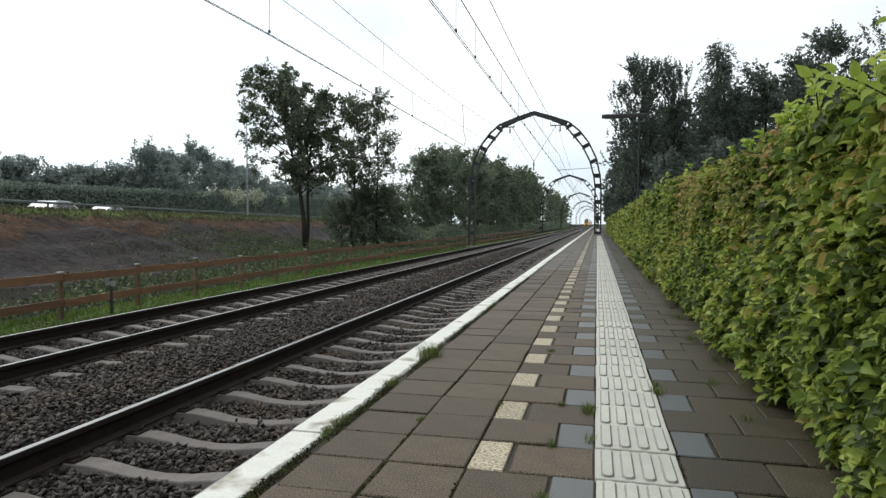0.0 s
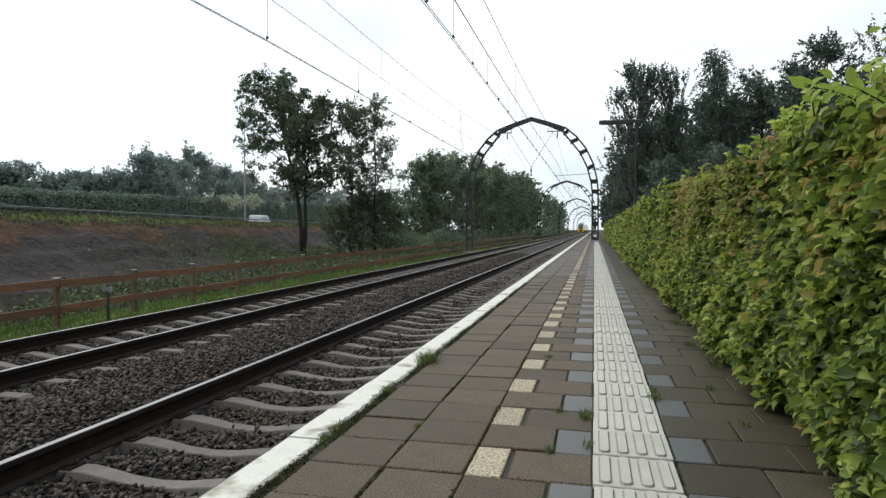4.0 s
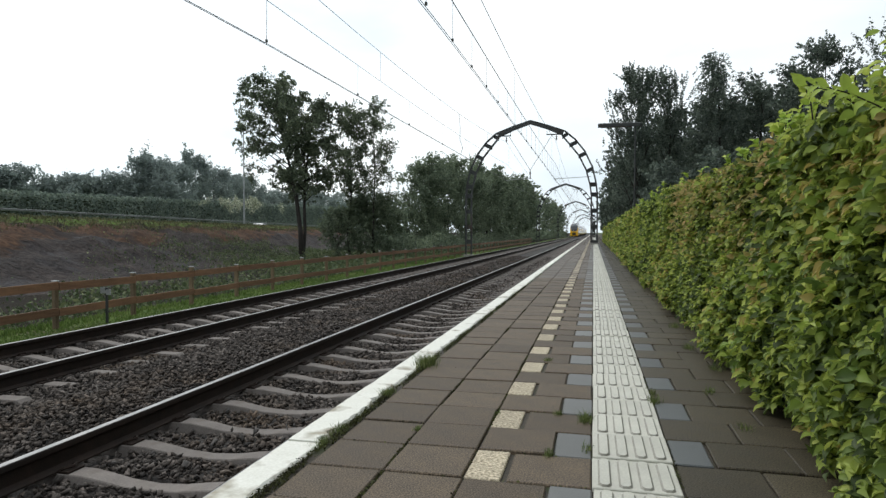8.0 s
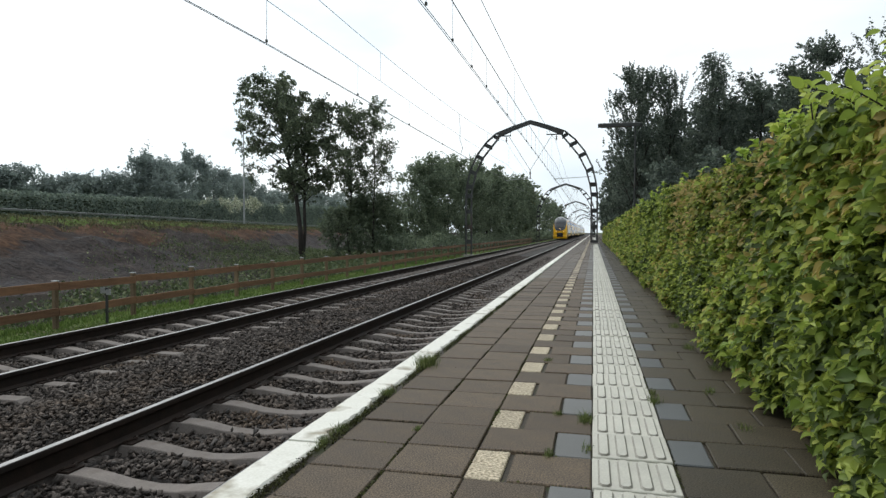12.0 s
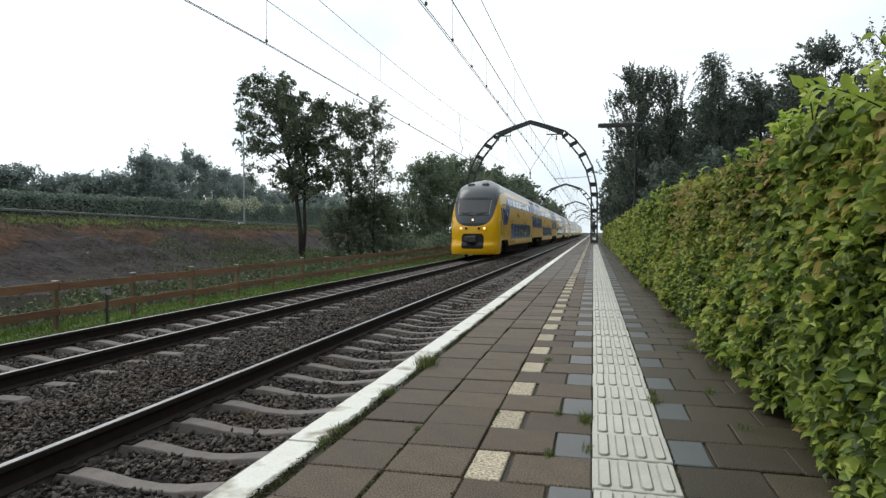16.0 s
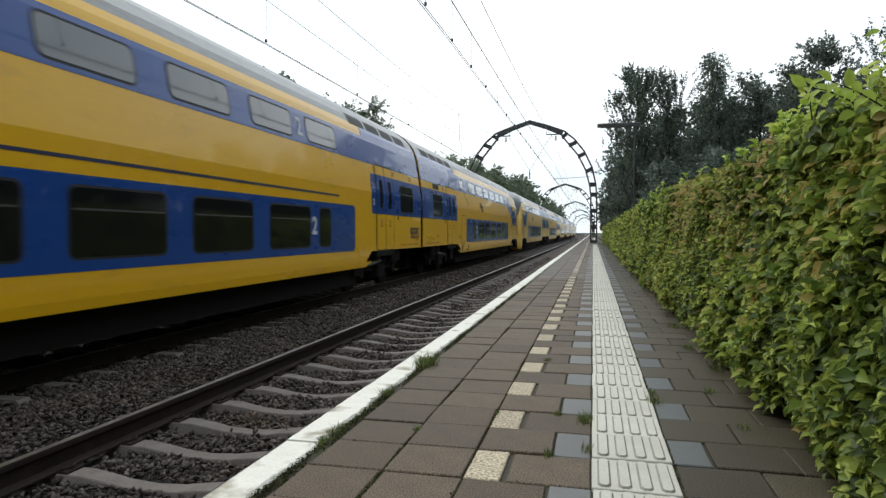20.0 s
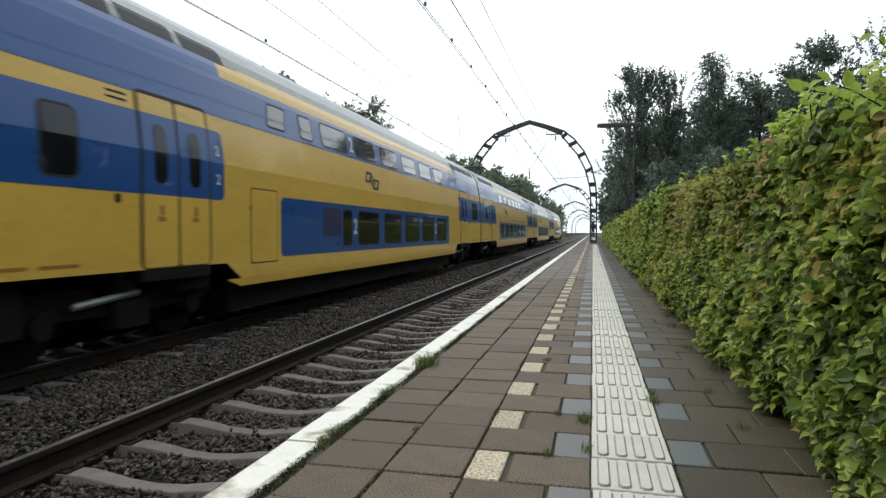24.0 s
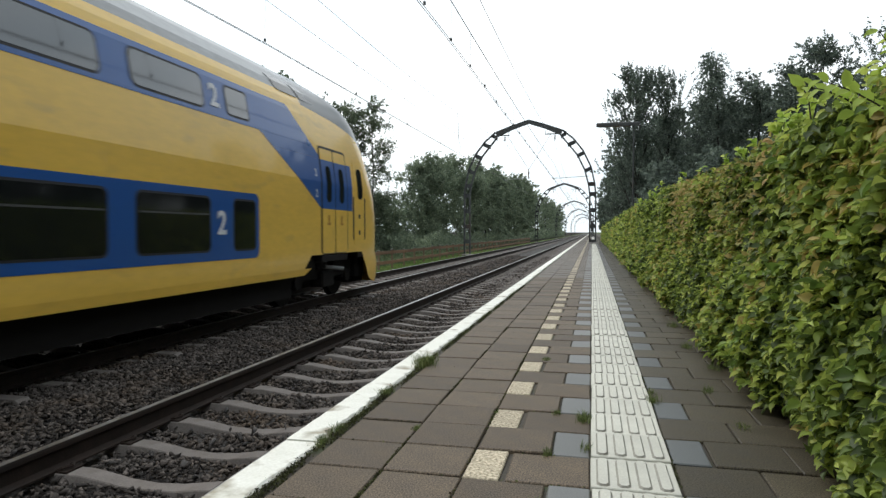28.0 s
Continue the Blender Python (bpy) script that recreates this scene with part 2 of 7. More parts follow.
# ---- mesh helpers ----
class Geo:
    """Vertices and faces of one mesh, piece by piece."""

    def __init__(self):
        self.v, self.f, self.m = [], [], []

    def add(self, vs, fs, m=0):
        k = len(self.v)
        self.v += [tuple(p) for p in vs]
        self.f += [tuple(i + k for i in f) for f in fs]
        self.m += [m] * len(fs)
        return self

    def box(self, x0, x1, y0, y1, z0, z1, bev=0.0, m=0):
        if bev <= 0:
            vs = [(x, y, z) for z in (z0, z1) for y in (y0, y1) for x in (x0, x1)]
            return self.add(vs, [(0, 2, 3, 1), (4, 5, 7, 6), (0, 1, 5, 4), (2, 6, 7, 3), (0, 4, 6, 2), (1, 3, 7, 5)], m)
        b = bev
        lo = [(x0 + b, y0, z0), (x1 - b, y0, z0), (x1, y0 + b, z0), (x1, y1 - b, z0), (x1 - b, y1, z0), (x0 + b, y1, z0), (x0, y1 - b, z0), (x0, y0 + b, z0)]
        mid = [(x, y, z1 - b) for x, y, _ in lo]
        top = []
        for x, y, _ in lo:
            top.append((min(max(x, x0 + b), x1 - b), min(max(y, y0 + b), y1 - b), z1))
        vs = lo + mid + top
        fs = [tuple(reversed(range(8)))]
        for i in range(8):
            j = (i + 1) % 8
            fs.append((i, j, 8 + j, 8 + i))
            fs.append((8 + i, 8 + j, 16 + j, 16 + i))
        fs.append(tuple(range(16, 24)))
        return self.add(vs, fs, m)

    def tube(self, pts, radii, n=8, cap=True, m=0):
        pts = [Vector(p) for p in pts]
        if not hasattr(radii, "__len__"):
            radii = [radii] * len(pts)
        vs, fs = [], []
        side = None
        for i, p in enumerate(pts):
            d = (pts[min(i + 1, len(pts) - 1)] - pts[max(i - 1, 0)]).normalized()
            if side is None:
                side = d.orthogonal().normalized()
            side = (side - d * side.dot(d)).normalized()
            up = d.cross(side)
            for k in range(n):
                a = 2 * math.pi * k / n
                vs.append(p + (side * math.cos(a) + up * math.sin(a)) * radii[i])
        for i in range(len(pts) - 1):
            for k in range(n):
                j = (k + 1) % n
                fs.append((i * n + k, i * n + j, (i + 1) * n + j, (i + 1) * n + k))
        if cap:
            fs.append(tuple(reversed(range(n))))
            fs.append(tuple((len(pts) - 1) * n + k for k in range(n)))
        return self.add(vs, fs, m)

    def cyl(self, a, b, r, n=12, m=0):
        return self.tube([a, b], r, n, True, m)

    def prism(self, outline, axis, lo, hi, m=0, cap=True):
        """An outline in the plane across axis ('x', 'y', 'z'), drawn out from lo to hi."""
        def at(p, q):
            return {"x": (q, p[0], p[1]), "y": (p[0], q, p[1]), "z": (p[0], p[1], q)}[axis]
        n = len(outline)
        vs = [at(p, lo) for p in outline] + [at(p, hi) for p in outline]
        fs = [(i, (i + 1) % n, n + (i + 1) % n, n + i) for i in range(n)]
        if cap:
            fs += [tuple(reversed(range(n))), tuple(range(n, 2 * n))]
        return self.add(vs, fs, m)

    def mesh(self, name, mats, smooth=False):
        me = bpy.data.meshes.new(name)
        me.from_pydata(self.v, [], self.f)
        for x in (mats if isinstance(mats, (list, tuple)) else [mats]):
            me.materials.append(x)
        if any(self.m):
            me.polygons.foreach_set("material_index", self.m)
        bm = bmesh.new()
        bm.from_mesh(me)
        bmesh.ops.recalc_face_normals(bm, faces=bm.faces)
        bm.to_mesh(me)
        bm.free()
        if smooth:
            me.polygons.foreach_set("use_smooth", [True] * len(me.polygons))
        me.update()
        return me

    def ob(self, name, mats, parent=None, label="", smooth=False):
        o = new(name, self.mesh(name, mats, smooth))
        if parent is not None:
            o.parent = parent
        if label:
            tagged(o, label)
        return o


def swift(name, verts, faces, mat):
    """A mesh from arrays: vertices (n, 3), faces (m, 3 or 4)."""
    me = bpy.data.meshes.new(name)
    m, k = faces.shape
    me.vertices.add(len(verts))
    me.vertices.foreach_set("co", np.ascontiguousarray(verts, dtype=np.float32).ravel())
    me.loops.add(m * k)
    me.loops.foreach_set("vertex_index", np.ascontiguousarray(faces, dtype=np.int32).ravel())
    me.polygons.add(m)
    me.polygons.foreach_set("loop_start", np.arange(0, m * k, k, dtype=np.int32))
    me.update(calc_edges=True)
    me.materials.append(mat)
    return me


def child(name, me, parent, loc=None, turn=None, label=""):
    o = new(name, me)
    o.parent = parent
    if loc is not None:
        o.matrix_local = pose(*loc, *(turn or (0, 0, 0)))
    if label:
        tagged(o, label)
    return o


def holder(name, x=0, y=0, z=0, rz=0):
    e = new(name)
    e.empty_display_size = 0.2
    e.matrix_local = pose(x, y, z, 0, 0, rz)
    return e


def smoothstep(a, b, t):
    t = np.clip((t - a) / (b - a), 0, 1)
    return t * t * (3 - 2 * t)


# ---- plan ----
RAIL_Z = -0.55            # top of the rails; the platform lies at 0
NEAR_X, FAR_X = -2.76, -6.54
EDGE_X = -1.25
FENCE_X = -10.0
ROAD_A, ROAD_D = np.array((-32.0, 29.0)), np.array((-0.2260, 0.9741))
ROAD_N = np.array((-ROAD_D[1], ROAD_D[0]))   # away from the track
ROAD_Z = 1.55
ROAD_TOP = ROAD_Z - 0.52
ARCH_Y, ARCH_STEP = 49.0, 64.0


def road_off(x, y):
    """Distance from the near edge of the road, towards the track positive."""
    return -((x - ROAD_A[0]) * ROAD_N[0] + (y - ROAD_A[1]) * ROAD_N[1])


def ripple(x, y, s, seed=0.0):
    return (np.sin(x * s + 1.3 + seed) * np.cos(y * s * 0.83 + 0.4 + seed) + 0.5 * np.sin(x * s * 2.3 + y * s * 1.9 + seed))


def ground_z(x, y):
    x, y = np.asarray(x, float), np.asarray(y, float)
    z = np.full(x.shape, -0.80)
    z = np.where(x < -7.9, -0.80 - 0.17 * smoothstep(-7.9, -9.0, x), z)
    z = z - 0.25 * smoothstep(-10.4, -13.0, x)
    s = road_off(x, y)
    climb = smoothstep(11.5, 3.2, s)
    # slumped earth lies in uneven steps
    climb = np.clip(climb + 0.055 * climb * (1 - climb) * 4 * np.sin(climb * 20 + 1.6 * ripple(x, y, 0.35, 4.0)), 0, 1)
    top = ROAD_Z - 0.30 + 0.50 * smoothstep(3.0, 0.9, s)
    rough = 0.16 * ripple(x, y, 0.9) + 0.10 * ripple(x, y, 2.3, 2.0) + 0.06 * ripple(x, y, 4.7, 1.0) + 0.035 * ripple(x, y, 7.9, 3.0)
    bank = z + (top - z) * climb + rough * climb * (1 - smoothstep(3.0, 0.5, s)) * np.where(s > 0.3, 1, 0)
    z = np.where(x < -10.5, bank, z)
    far = smoothstep(22, 26, -s)
    return np.where((x < -10.5) & (s < 0), ROAD_Z + 0.2 - 0.78 * smoothstep(0.0, 1.6, -s) + 0.8 * far, z)


def build_ground():
    xs = np.unique(np.concatenate([np.array([-3000, -1200, -500, -260, -170, -130]), np.arange(-105, -60, 3.0), np.arange(-60, -44, 0.8), np.arange(-44, -14, 0.4), np.arange(-14, -7.4, 0.3),
                                   np.array([-7.4, -4.6, -1.2, 0.0, 2.0, 6, 14, 30, 60, 140, 400, 1200, 3000])]))
    ys = np.unique(np.concatenate([np.array([-3000, -900, -300, -120, -60, -30, -12]), np.arange(-4, 4, 0.9), np.arange(4, 64, 0.45), np.arange(64, 110, 0.9), np.arange(110, 200, 4.0), np.array([240, 300, 400, 560, 800, 1300, 3000])]))
    X, Y = np.meshgrid(xs, ys)
    Z = ground_z(X, Y)
    Z = np.where(X >= -1.2, -0.80, Z)
    n, m = X.shape
    idx = np.arange(n * m).reshape(n, m)
    F = np.stack([idx[:-1, :-1], idx[:-1, 1:], idx[1:, 1:], idx[1:, :-1]], -1).reshape(-1, 4)
    me = swift("ground", np.stack([X, Y, Z], -1).reshape(-1, 3), F, GRASS_GROUND)
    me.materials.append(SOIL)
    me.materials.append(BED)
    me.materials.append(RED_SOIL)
    me.materials.append(ROUGH)
    cx, cy = X[:-1, :-1] + np.diff(X, axis=1)[:-1] / 2, Y[:-1, :-1] + np.diff(Y, axis=0)[:, :-1] / 2
    s = road_off(cx, cy)
    kind = np.where((cx > -8.6) & (cx < 0.0), 2, 0)
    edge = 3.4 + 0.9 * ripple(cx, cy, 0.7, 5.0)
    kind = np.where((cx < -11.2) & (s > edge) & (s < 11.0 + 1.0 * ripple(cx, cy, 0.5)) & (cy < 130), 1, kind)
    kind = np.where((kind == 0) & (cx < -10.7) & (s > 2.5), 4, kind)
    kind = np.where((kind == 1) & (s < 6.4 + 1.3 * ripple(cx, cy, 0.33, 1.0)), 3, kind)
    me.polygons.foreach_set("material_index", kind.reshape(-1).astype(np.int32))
    me.polygons.foreach_set("use_smooth", [True] * len(me.polygons))
    tagged(new("ground", me), "grassy railway land with a dark peat bank", "ground", kind="structure")
    # road on the bank
    r = Geo()
    a, b = ROAD_A - ROAD_D * 1200, ROAD_A + ROAD_D * 1200
    q = [(*(p + ROAD_N * w), ROAD_TOP) for p, w in ((a, 1.5), (b, 1.5), (b, 20.8), (a, 20.8))]
    r.add(q + [(x, y, z - 0.3) for x, y, z in q], [(0, 1, 2, 3), (0, 4, 5, 1), (2, 6, 7, 3)])
    tagged(r.ob("road", ROAD), "grey asphalt motorway on top of the bank", "road", kind="structure")


build_ground()


# ---- tracks ----
def rail_outline(cx):
    z = RAIL_Z
    half = [(0.036, z - 0.012), (0.033, z), (-0.033, z), (-0.036, z - 0.012), (-0.036, z - 0.036), (-0.010, z - 0.052), (-0.009, z - 0.140),
            (-0.066, z - 0.158), (-0.066, z - 0.170), (0.066, z - 0.170), (0.066, z - 0.158), (0.009, z - 0.140), (0.010, z - 0.052), (0.036, z - 0.036)]
    return [(cx + a, b) for a, b in half]


def sleeper_mesh():
    """Concrete sleeper, high under the rails and dipped in the middle."""
    g = Geo()
    prof = [(-1.26, -0.035), (-1.22, 0.0), (-0.50, 0.0), (-0.36, -0.018), (-0.20, -0.042), (0, -0.052), (0.20, -0.042), (0.36, -0.018), (0.50, 0.0), (1.22, 0.0), (1.26, -0.035)]
    rows = []
    for x, z in prof:
        w = 0.078 - 0.012 * (1 - min(1, abs(x) / 0.5))
        rows.append([(x, -w - 0.045, z - 0.16), (x, -w, z - 0.007), (x, -w + 0.007, z), (x, w - 0.007, z), (x, w, z - 0.007), (x, w + 0.045, z - 0.16)])
    vs = [p for r in rows for p in r]
    fs = []
    for i in range(len(rows) - 1):
        for k in range(5):
            fs.append((i * 6 + k, i * 6 + k + 1, (i + 1) * 6 + k + 1, (i + 1) * 6 + k))
    e = (len(rows) - 1) * 6
    fs += [(0, 1, 2, 3, 4, 5), (e + 5, e + 4, e + 3, e + 2, e + 1, e)]
    g.add(vs, fs)
    return g.mesh("sleeper", SLEEPER)


def clip_mesh():
    g = Geo()
    for s in (-1, 1):
        g.tube([(s * 0.055, -0.06, 0.005), (s * 0.10, -0.05, 0.03), (s * 0.135, 0.0, 0.035), (s * 0.10, 0.05, 0.03), (s * 0.055, 0.06, 0.005)], 0.011, 5)
        g.box(min(s * 0.07, s * 0.15), max(s * 0.07, s * 0.15), -0.07, 0.07, -0.002, 0.014)
    return g.mesh("rail_clip", RUST)


SLEEPERS = sleeper_mesh()
CLIPS = clip_mesh()
SLEEPER_STEP, SLEEPER_0 = 0.592, 3.56
TOP_SLEEPER = RAIL_Z - 0.172


def build_track(cx, label, shift):
    t = holder("railway_track", cx, 0, 0)
    for s in (-0.7525, 0.7525):
        g = Geo()
        out = rail_outline(s)
        g.prism(out, "y", -60, 520)
        rail = g.ob("rail", [RUST, POLISHED], t, "worn steel rail with a bright running edge")
        # the running surface
        h = Geo()
        h.box(s - 0.024, s + 0.024, -60, 520, RAIL_Z - 0.004, RAIL_Z + 0.002)
        h.ob("running_surface", POLISHED, rail, "polished top of the rail")
    for i in range(-14, 176):
        y = SLEEPER_0 + shift + i * SLEEPER_STEP
        sl = child("sleeper", SLEEPERS, t, (0.01 * math.sin(i * 2.1), y, TOP_SLEEPER), (0, 0, 0.4 * math.sin(i * 1.7)))
        if i < 40:
            for s in (-0.7525, 0.7525):
                child("rail_clip", CLIPS, sl, (s, 0, 0.0))
    rest = Geo()
    for i in range(176, 560):
        y = SLEEPER_0 + shift + i * SLEEPER_STEP
        rest.box(-1.25, 1.25, y - 0.12, y + 0.12, TOP_SLEEPER - 0.15, TOP_SLEEPER - 0.01)
    tagged(rest.ob("far_sleepers", SLEEPER, t), kind="stuff")
    return tagged(t, label, "railway track", "tracks", "structure")


build_track(NEAR_X, "railway track with concrete sleepers beside the platform", 0.0)
build_track(FAR_X, "railway track with concrete sleepers beside the fence", 0.27)


def build_ballast():
    """Loose crushed stone between and beside the rails."""
    rng = np.random.default_rng(7)
    base = np.array([(-1, -1, -1), (1, -1, -1), (1, 1, -1), (-1, 1, -1), (-1, -1, 1), (1, -1, 1), (1, 1, 1), (-1, 1, 1)]) * 0.72
    tris = np.array([(0, 2, 1), (0, 3, 2), (4, 5, 6), (4, 6, 7), (0, 1, 5), (0, 5, 4), (1, 2, 6), (1, 6, 5), (2, 3, 7), (2, 7, 6), (3, 0, 4), (3, 4, 7)])

    def spot(n, y0, y1, grow):
        u = rng.random(n)
        y = y0 + (y1 - y0) * u ** grow
        x = rng.uniform(-8.55, EDGE_X - 0.02, n)
        keep = np.ones(n, bool)
        for cx, sh in ((NEAR_X, 0.0), (FAR_X, 0.27)):
            ph = (y - SLEEPER_0 - sh) / SLEEPER_STEP
            on = (np.abs(ph - np.round(ph)) * SLEEPER_STEP < 0.095) & (np.abs(x - cx) < (1.30 if cx == FAR_X else np.where(x < NEAR_X, 0.92, 1.29)))
            keep &= ~on | (rng.random(n) < 0.008)
            for s in (-0.7525, 0.7525):
                keep &= np.abs(x - cx - s) > 0.075
        return x[keep], y[keep]

    def stones(x, y, big):
        n = len(x)
        r = rng.uniform(0.014, 0.031, n) * big
        sh = base[None] * rng.uniform(0.22, 1.5, (n, 8, 3)) * np.stack([rng.uniform(0.9, 1.6, n), rng.uniform(0.6, 1.1, n), rng.uniform(0.30, 0.62, n)], -1)[:, None]
        turn = rng.uniform(0, 2 * math.pi, n)
        q = np.stack([np.cos(turn / 2), rng.normal(0, 0.28, n), rng.normal(0, 0.28, n), np.sin(turn / 2)], -1)
        q /= np.linalg.norm(q, axis=1)[:, None]
        w, a, b, c = q.T
        R = np.stack([1 - 2 * (b * b + c * c), 2 * (a * b - c * w), 2 * (a * c + b * w), 2 * (a * b + c * w), 1 - 2 * (a * a + c * c), 2 * (b * c - a * w),
                      2 * (a * c - b * w), 2 * (b * c + a * w), 1 - 2 * (a * a + b * b)], -1).reshape(n, 3, 3)
        v = np.einsum("nij,nkj->nki", R, sh) * r[:, None, None]
        z = -0.768 + 0.020 * ripple(x, y, 3.0) + rng.uniform(-0.012, 0.030, n)
        z = np.where(x < -7.9, z - 0.17 * smoothstep(-7.9, -9.0, x), z)
        mid = 0.065 * np.exp(-((x - (NEAR_X + FAR_X) / 2) / 0.72) ** 2)
        z = z + mid
        inside = (np.abs(x - NEAR_X) < 1.3) | (np.abs(x - FAR_X) < 0.68)
        z = z - 0.020 * inside
        return v + np.stack([x, y, z], -1)[:, None], n

    b = holder("ballast", 0, 0, 0)
    parts_v, parts_f, k = [], [], 0
    for n, y0, y1, grow, big in ((10000, -4.0, 1.8, 1.0, 1.2), (52000, 1.8, 9.0, 1.0, 0.95), (34000, 9.0, 19.0, 1.0, 1.15), (18000, 19.0, 42.0, 1.3, 1.5)):
        x, y = spot(n, y0, y1, grow)
        v, m = stones(x, y, big)
        parts_v.append(v.reshape(-1, 3))
        parts_f.append((tris[None] + (np.arange(m) * 8)[:, None, None]).reshape(-1, 3) + k)
        k += m * 8
    tagged(child("crushed_stone", swift("crushed_stone", np.concatenate(parts_v), np.concatenate(parts_f), STONE), b), kind="stuff")
    shapes = []
    for i in range(8):
        v, _ = stones(np.zeros(1), np.zeros(1), 1.15)
        shapes.append(swift("stone", v[0] - v[0].mean(0), tris, STONE_ONE))
    x, y = spot(520, 2.6, 5.2, 1.0)
    for i in range(min(260, len(x))):
        z = -0.752 + 0.02 * math.sin(i)
        child("stone", shapes[i % 8], b, (x[i], y[i], z), (i * 47 % 360, i * 83 % 360, i * 29 % 360))
    tagged(b, "dark grey-brown crushed stone track ballast", "ballast", kind="structure")


build_ballast()


# ---- platform ----
ROW, ROW_0 = 0.3, 2.214


def slab(name, w, d, mat, h=0.05, seed=0):
    """A tile with slightly worn, uneven edges."""
    rng = random.Random(seed * 31 + int(w * 1000))
    e = 0.0042
    lo = [(e, e), (w * 0.36, e), (w * 0.7, e), (w - e, e), (w - e, d * 0.4), (w - e, d * 0.75), (w - e, d - e), (w * 0.6, d - e), (w * 0.3, d - e), (e, d - e), (e, d * 0.65), (e, d * 0.3)]
    lo = [(x + rng.uniform(-0.0014, 0.0014), y + rng.uniform(-0.0014, 0.0014)) for x, y in lo]
    hi = [(w / 2 + (x - w / 2) * (1 - 0.009 / w) , d / 2 + (y - d / 2) * (1 - 0.009 / d)) for x, y in lo]
    n = len(lo)
    g = Geo()
    g.add([(x, y, -h * 0.6) for x, y in lo] + [(x, y, -0.004) for x, y in lo] + [(x, y, 0.0) for x, y in hi],
          [(i, (i + 1) % n, n + (i + 1) % n, n + i) for i in range(n)] + [(n + i, n + (i + 1) % n, 2 * n + (i + 1) % n, 2 * n + i) for i in range(n)] + [tuple(range(2 * n, 3 * n))])
    return g.mesh(name, mat)


def rib_mesh():
    g = Geo()
    g.box(0.002, 0.298, 0.002, 0.298, -0.05, 0.0, 0.003)
    for x in (0.045, 0.115, 0.185, 0.255):
        y0, y1, w = 0.014, 0.286, 0.023
        lo = [(x - w, y0 + 0.014), (x - w * 0.5, y0), (x + w * 0.5, y0), (x + w, y0 + 0.014), (x + w, y1 - 0.014), (x + w * 0.5, y1), (x - w * 0.5, y1), (x - w, y1 - 0.014)]
        hi = [(x + (a - x) * 0.72, 0.15 + (b - 0.15) * 0.97) for a, b in lo]
        g.add([(a, b, 0.0) for a, b in lo] + [(a, b, 0.0075) for a, b in hi], [(i, (i + 1) % 8, 8 + (i + 1) % 8, 8 + i) for i in range(8)], 1)
        g.add([(a, b, 0.0075) for a, b in hi], [tuple(range(8))])
    return g.mesh("ribbed_tile", [RIB_TILE, RIB_SHADE])


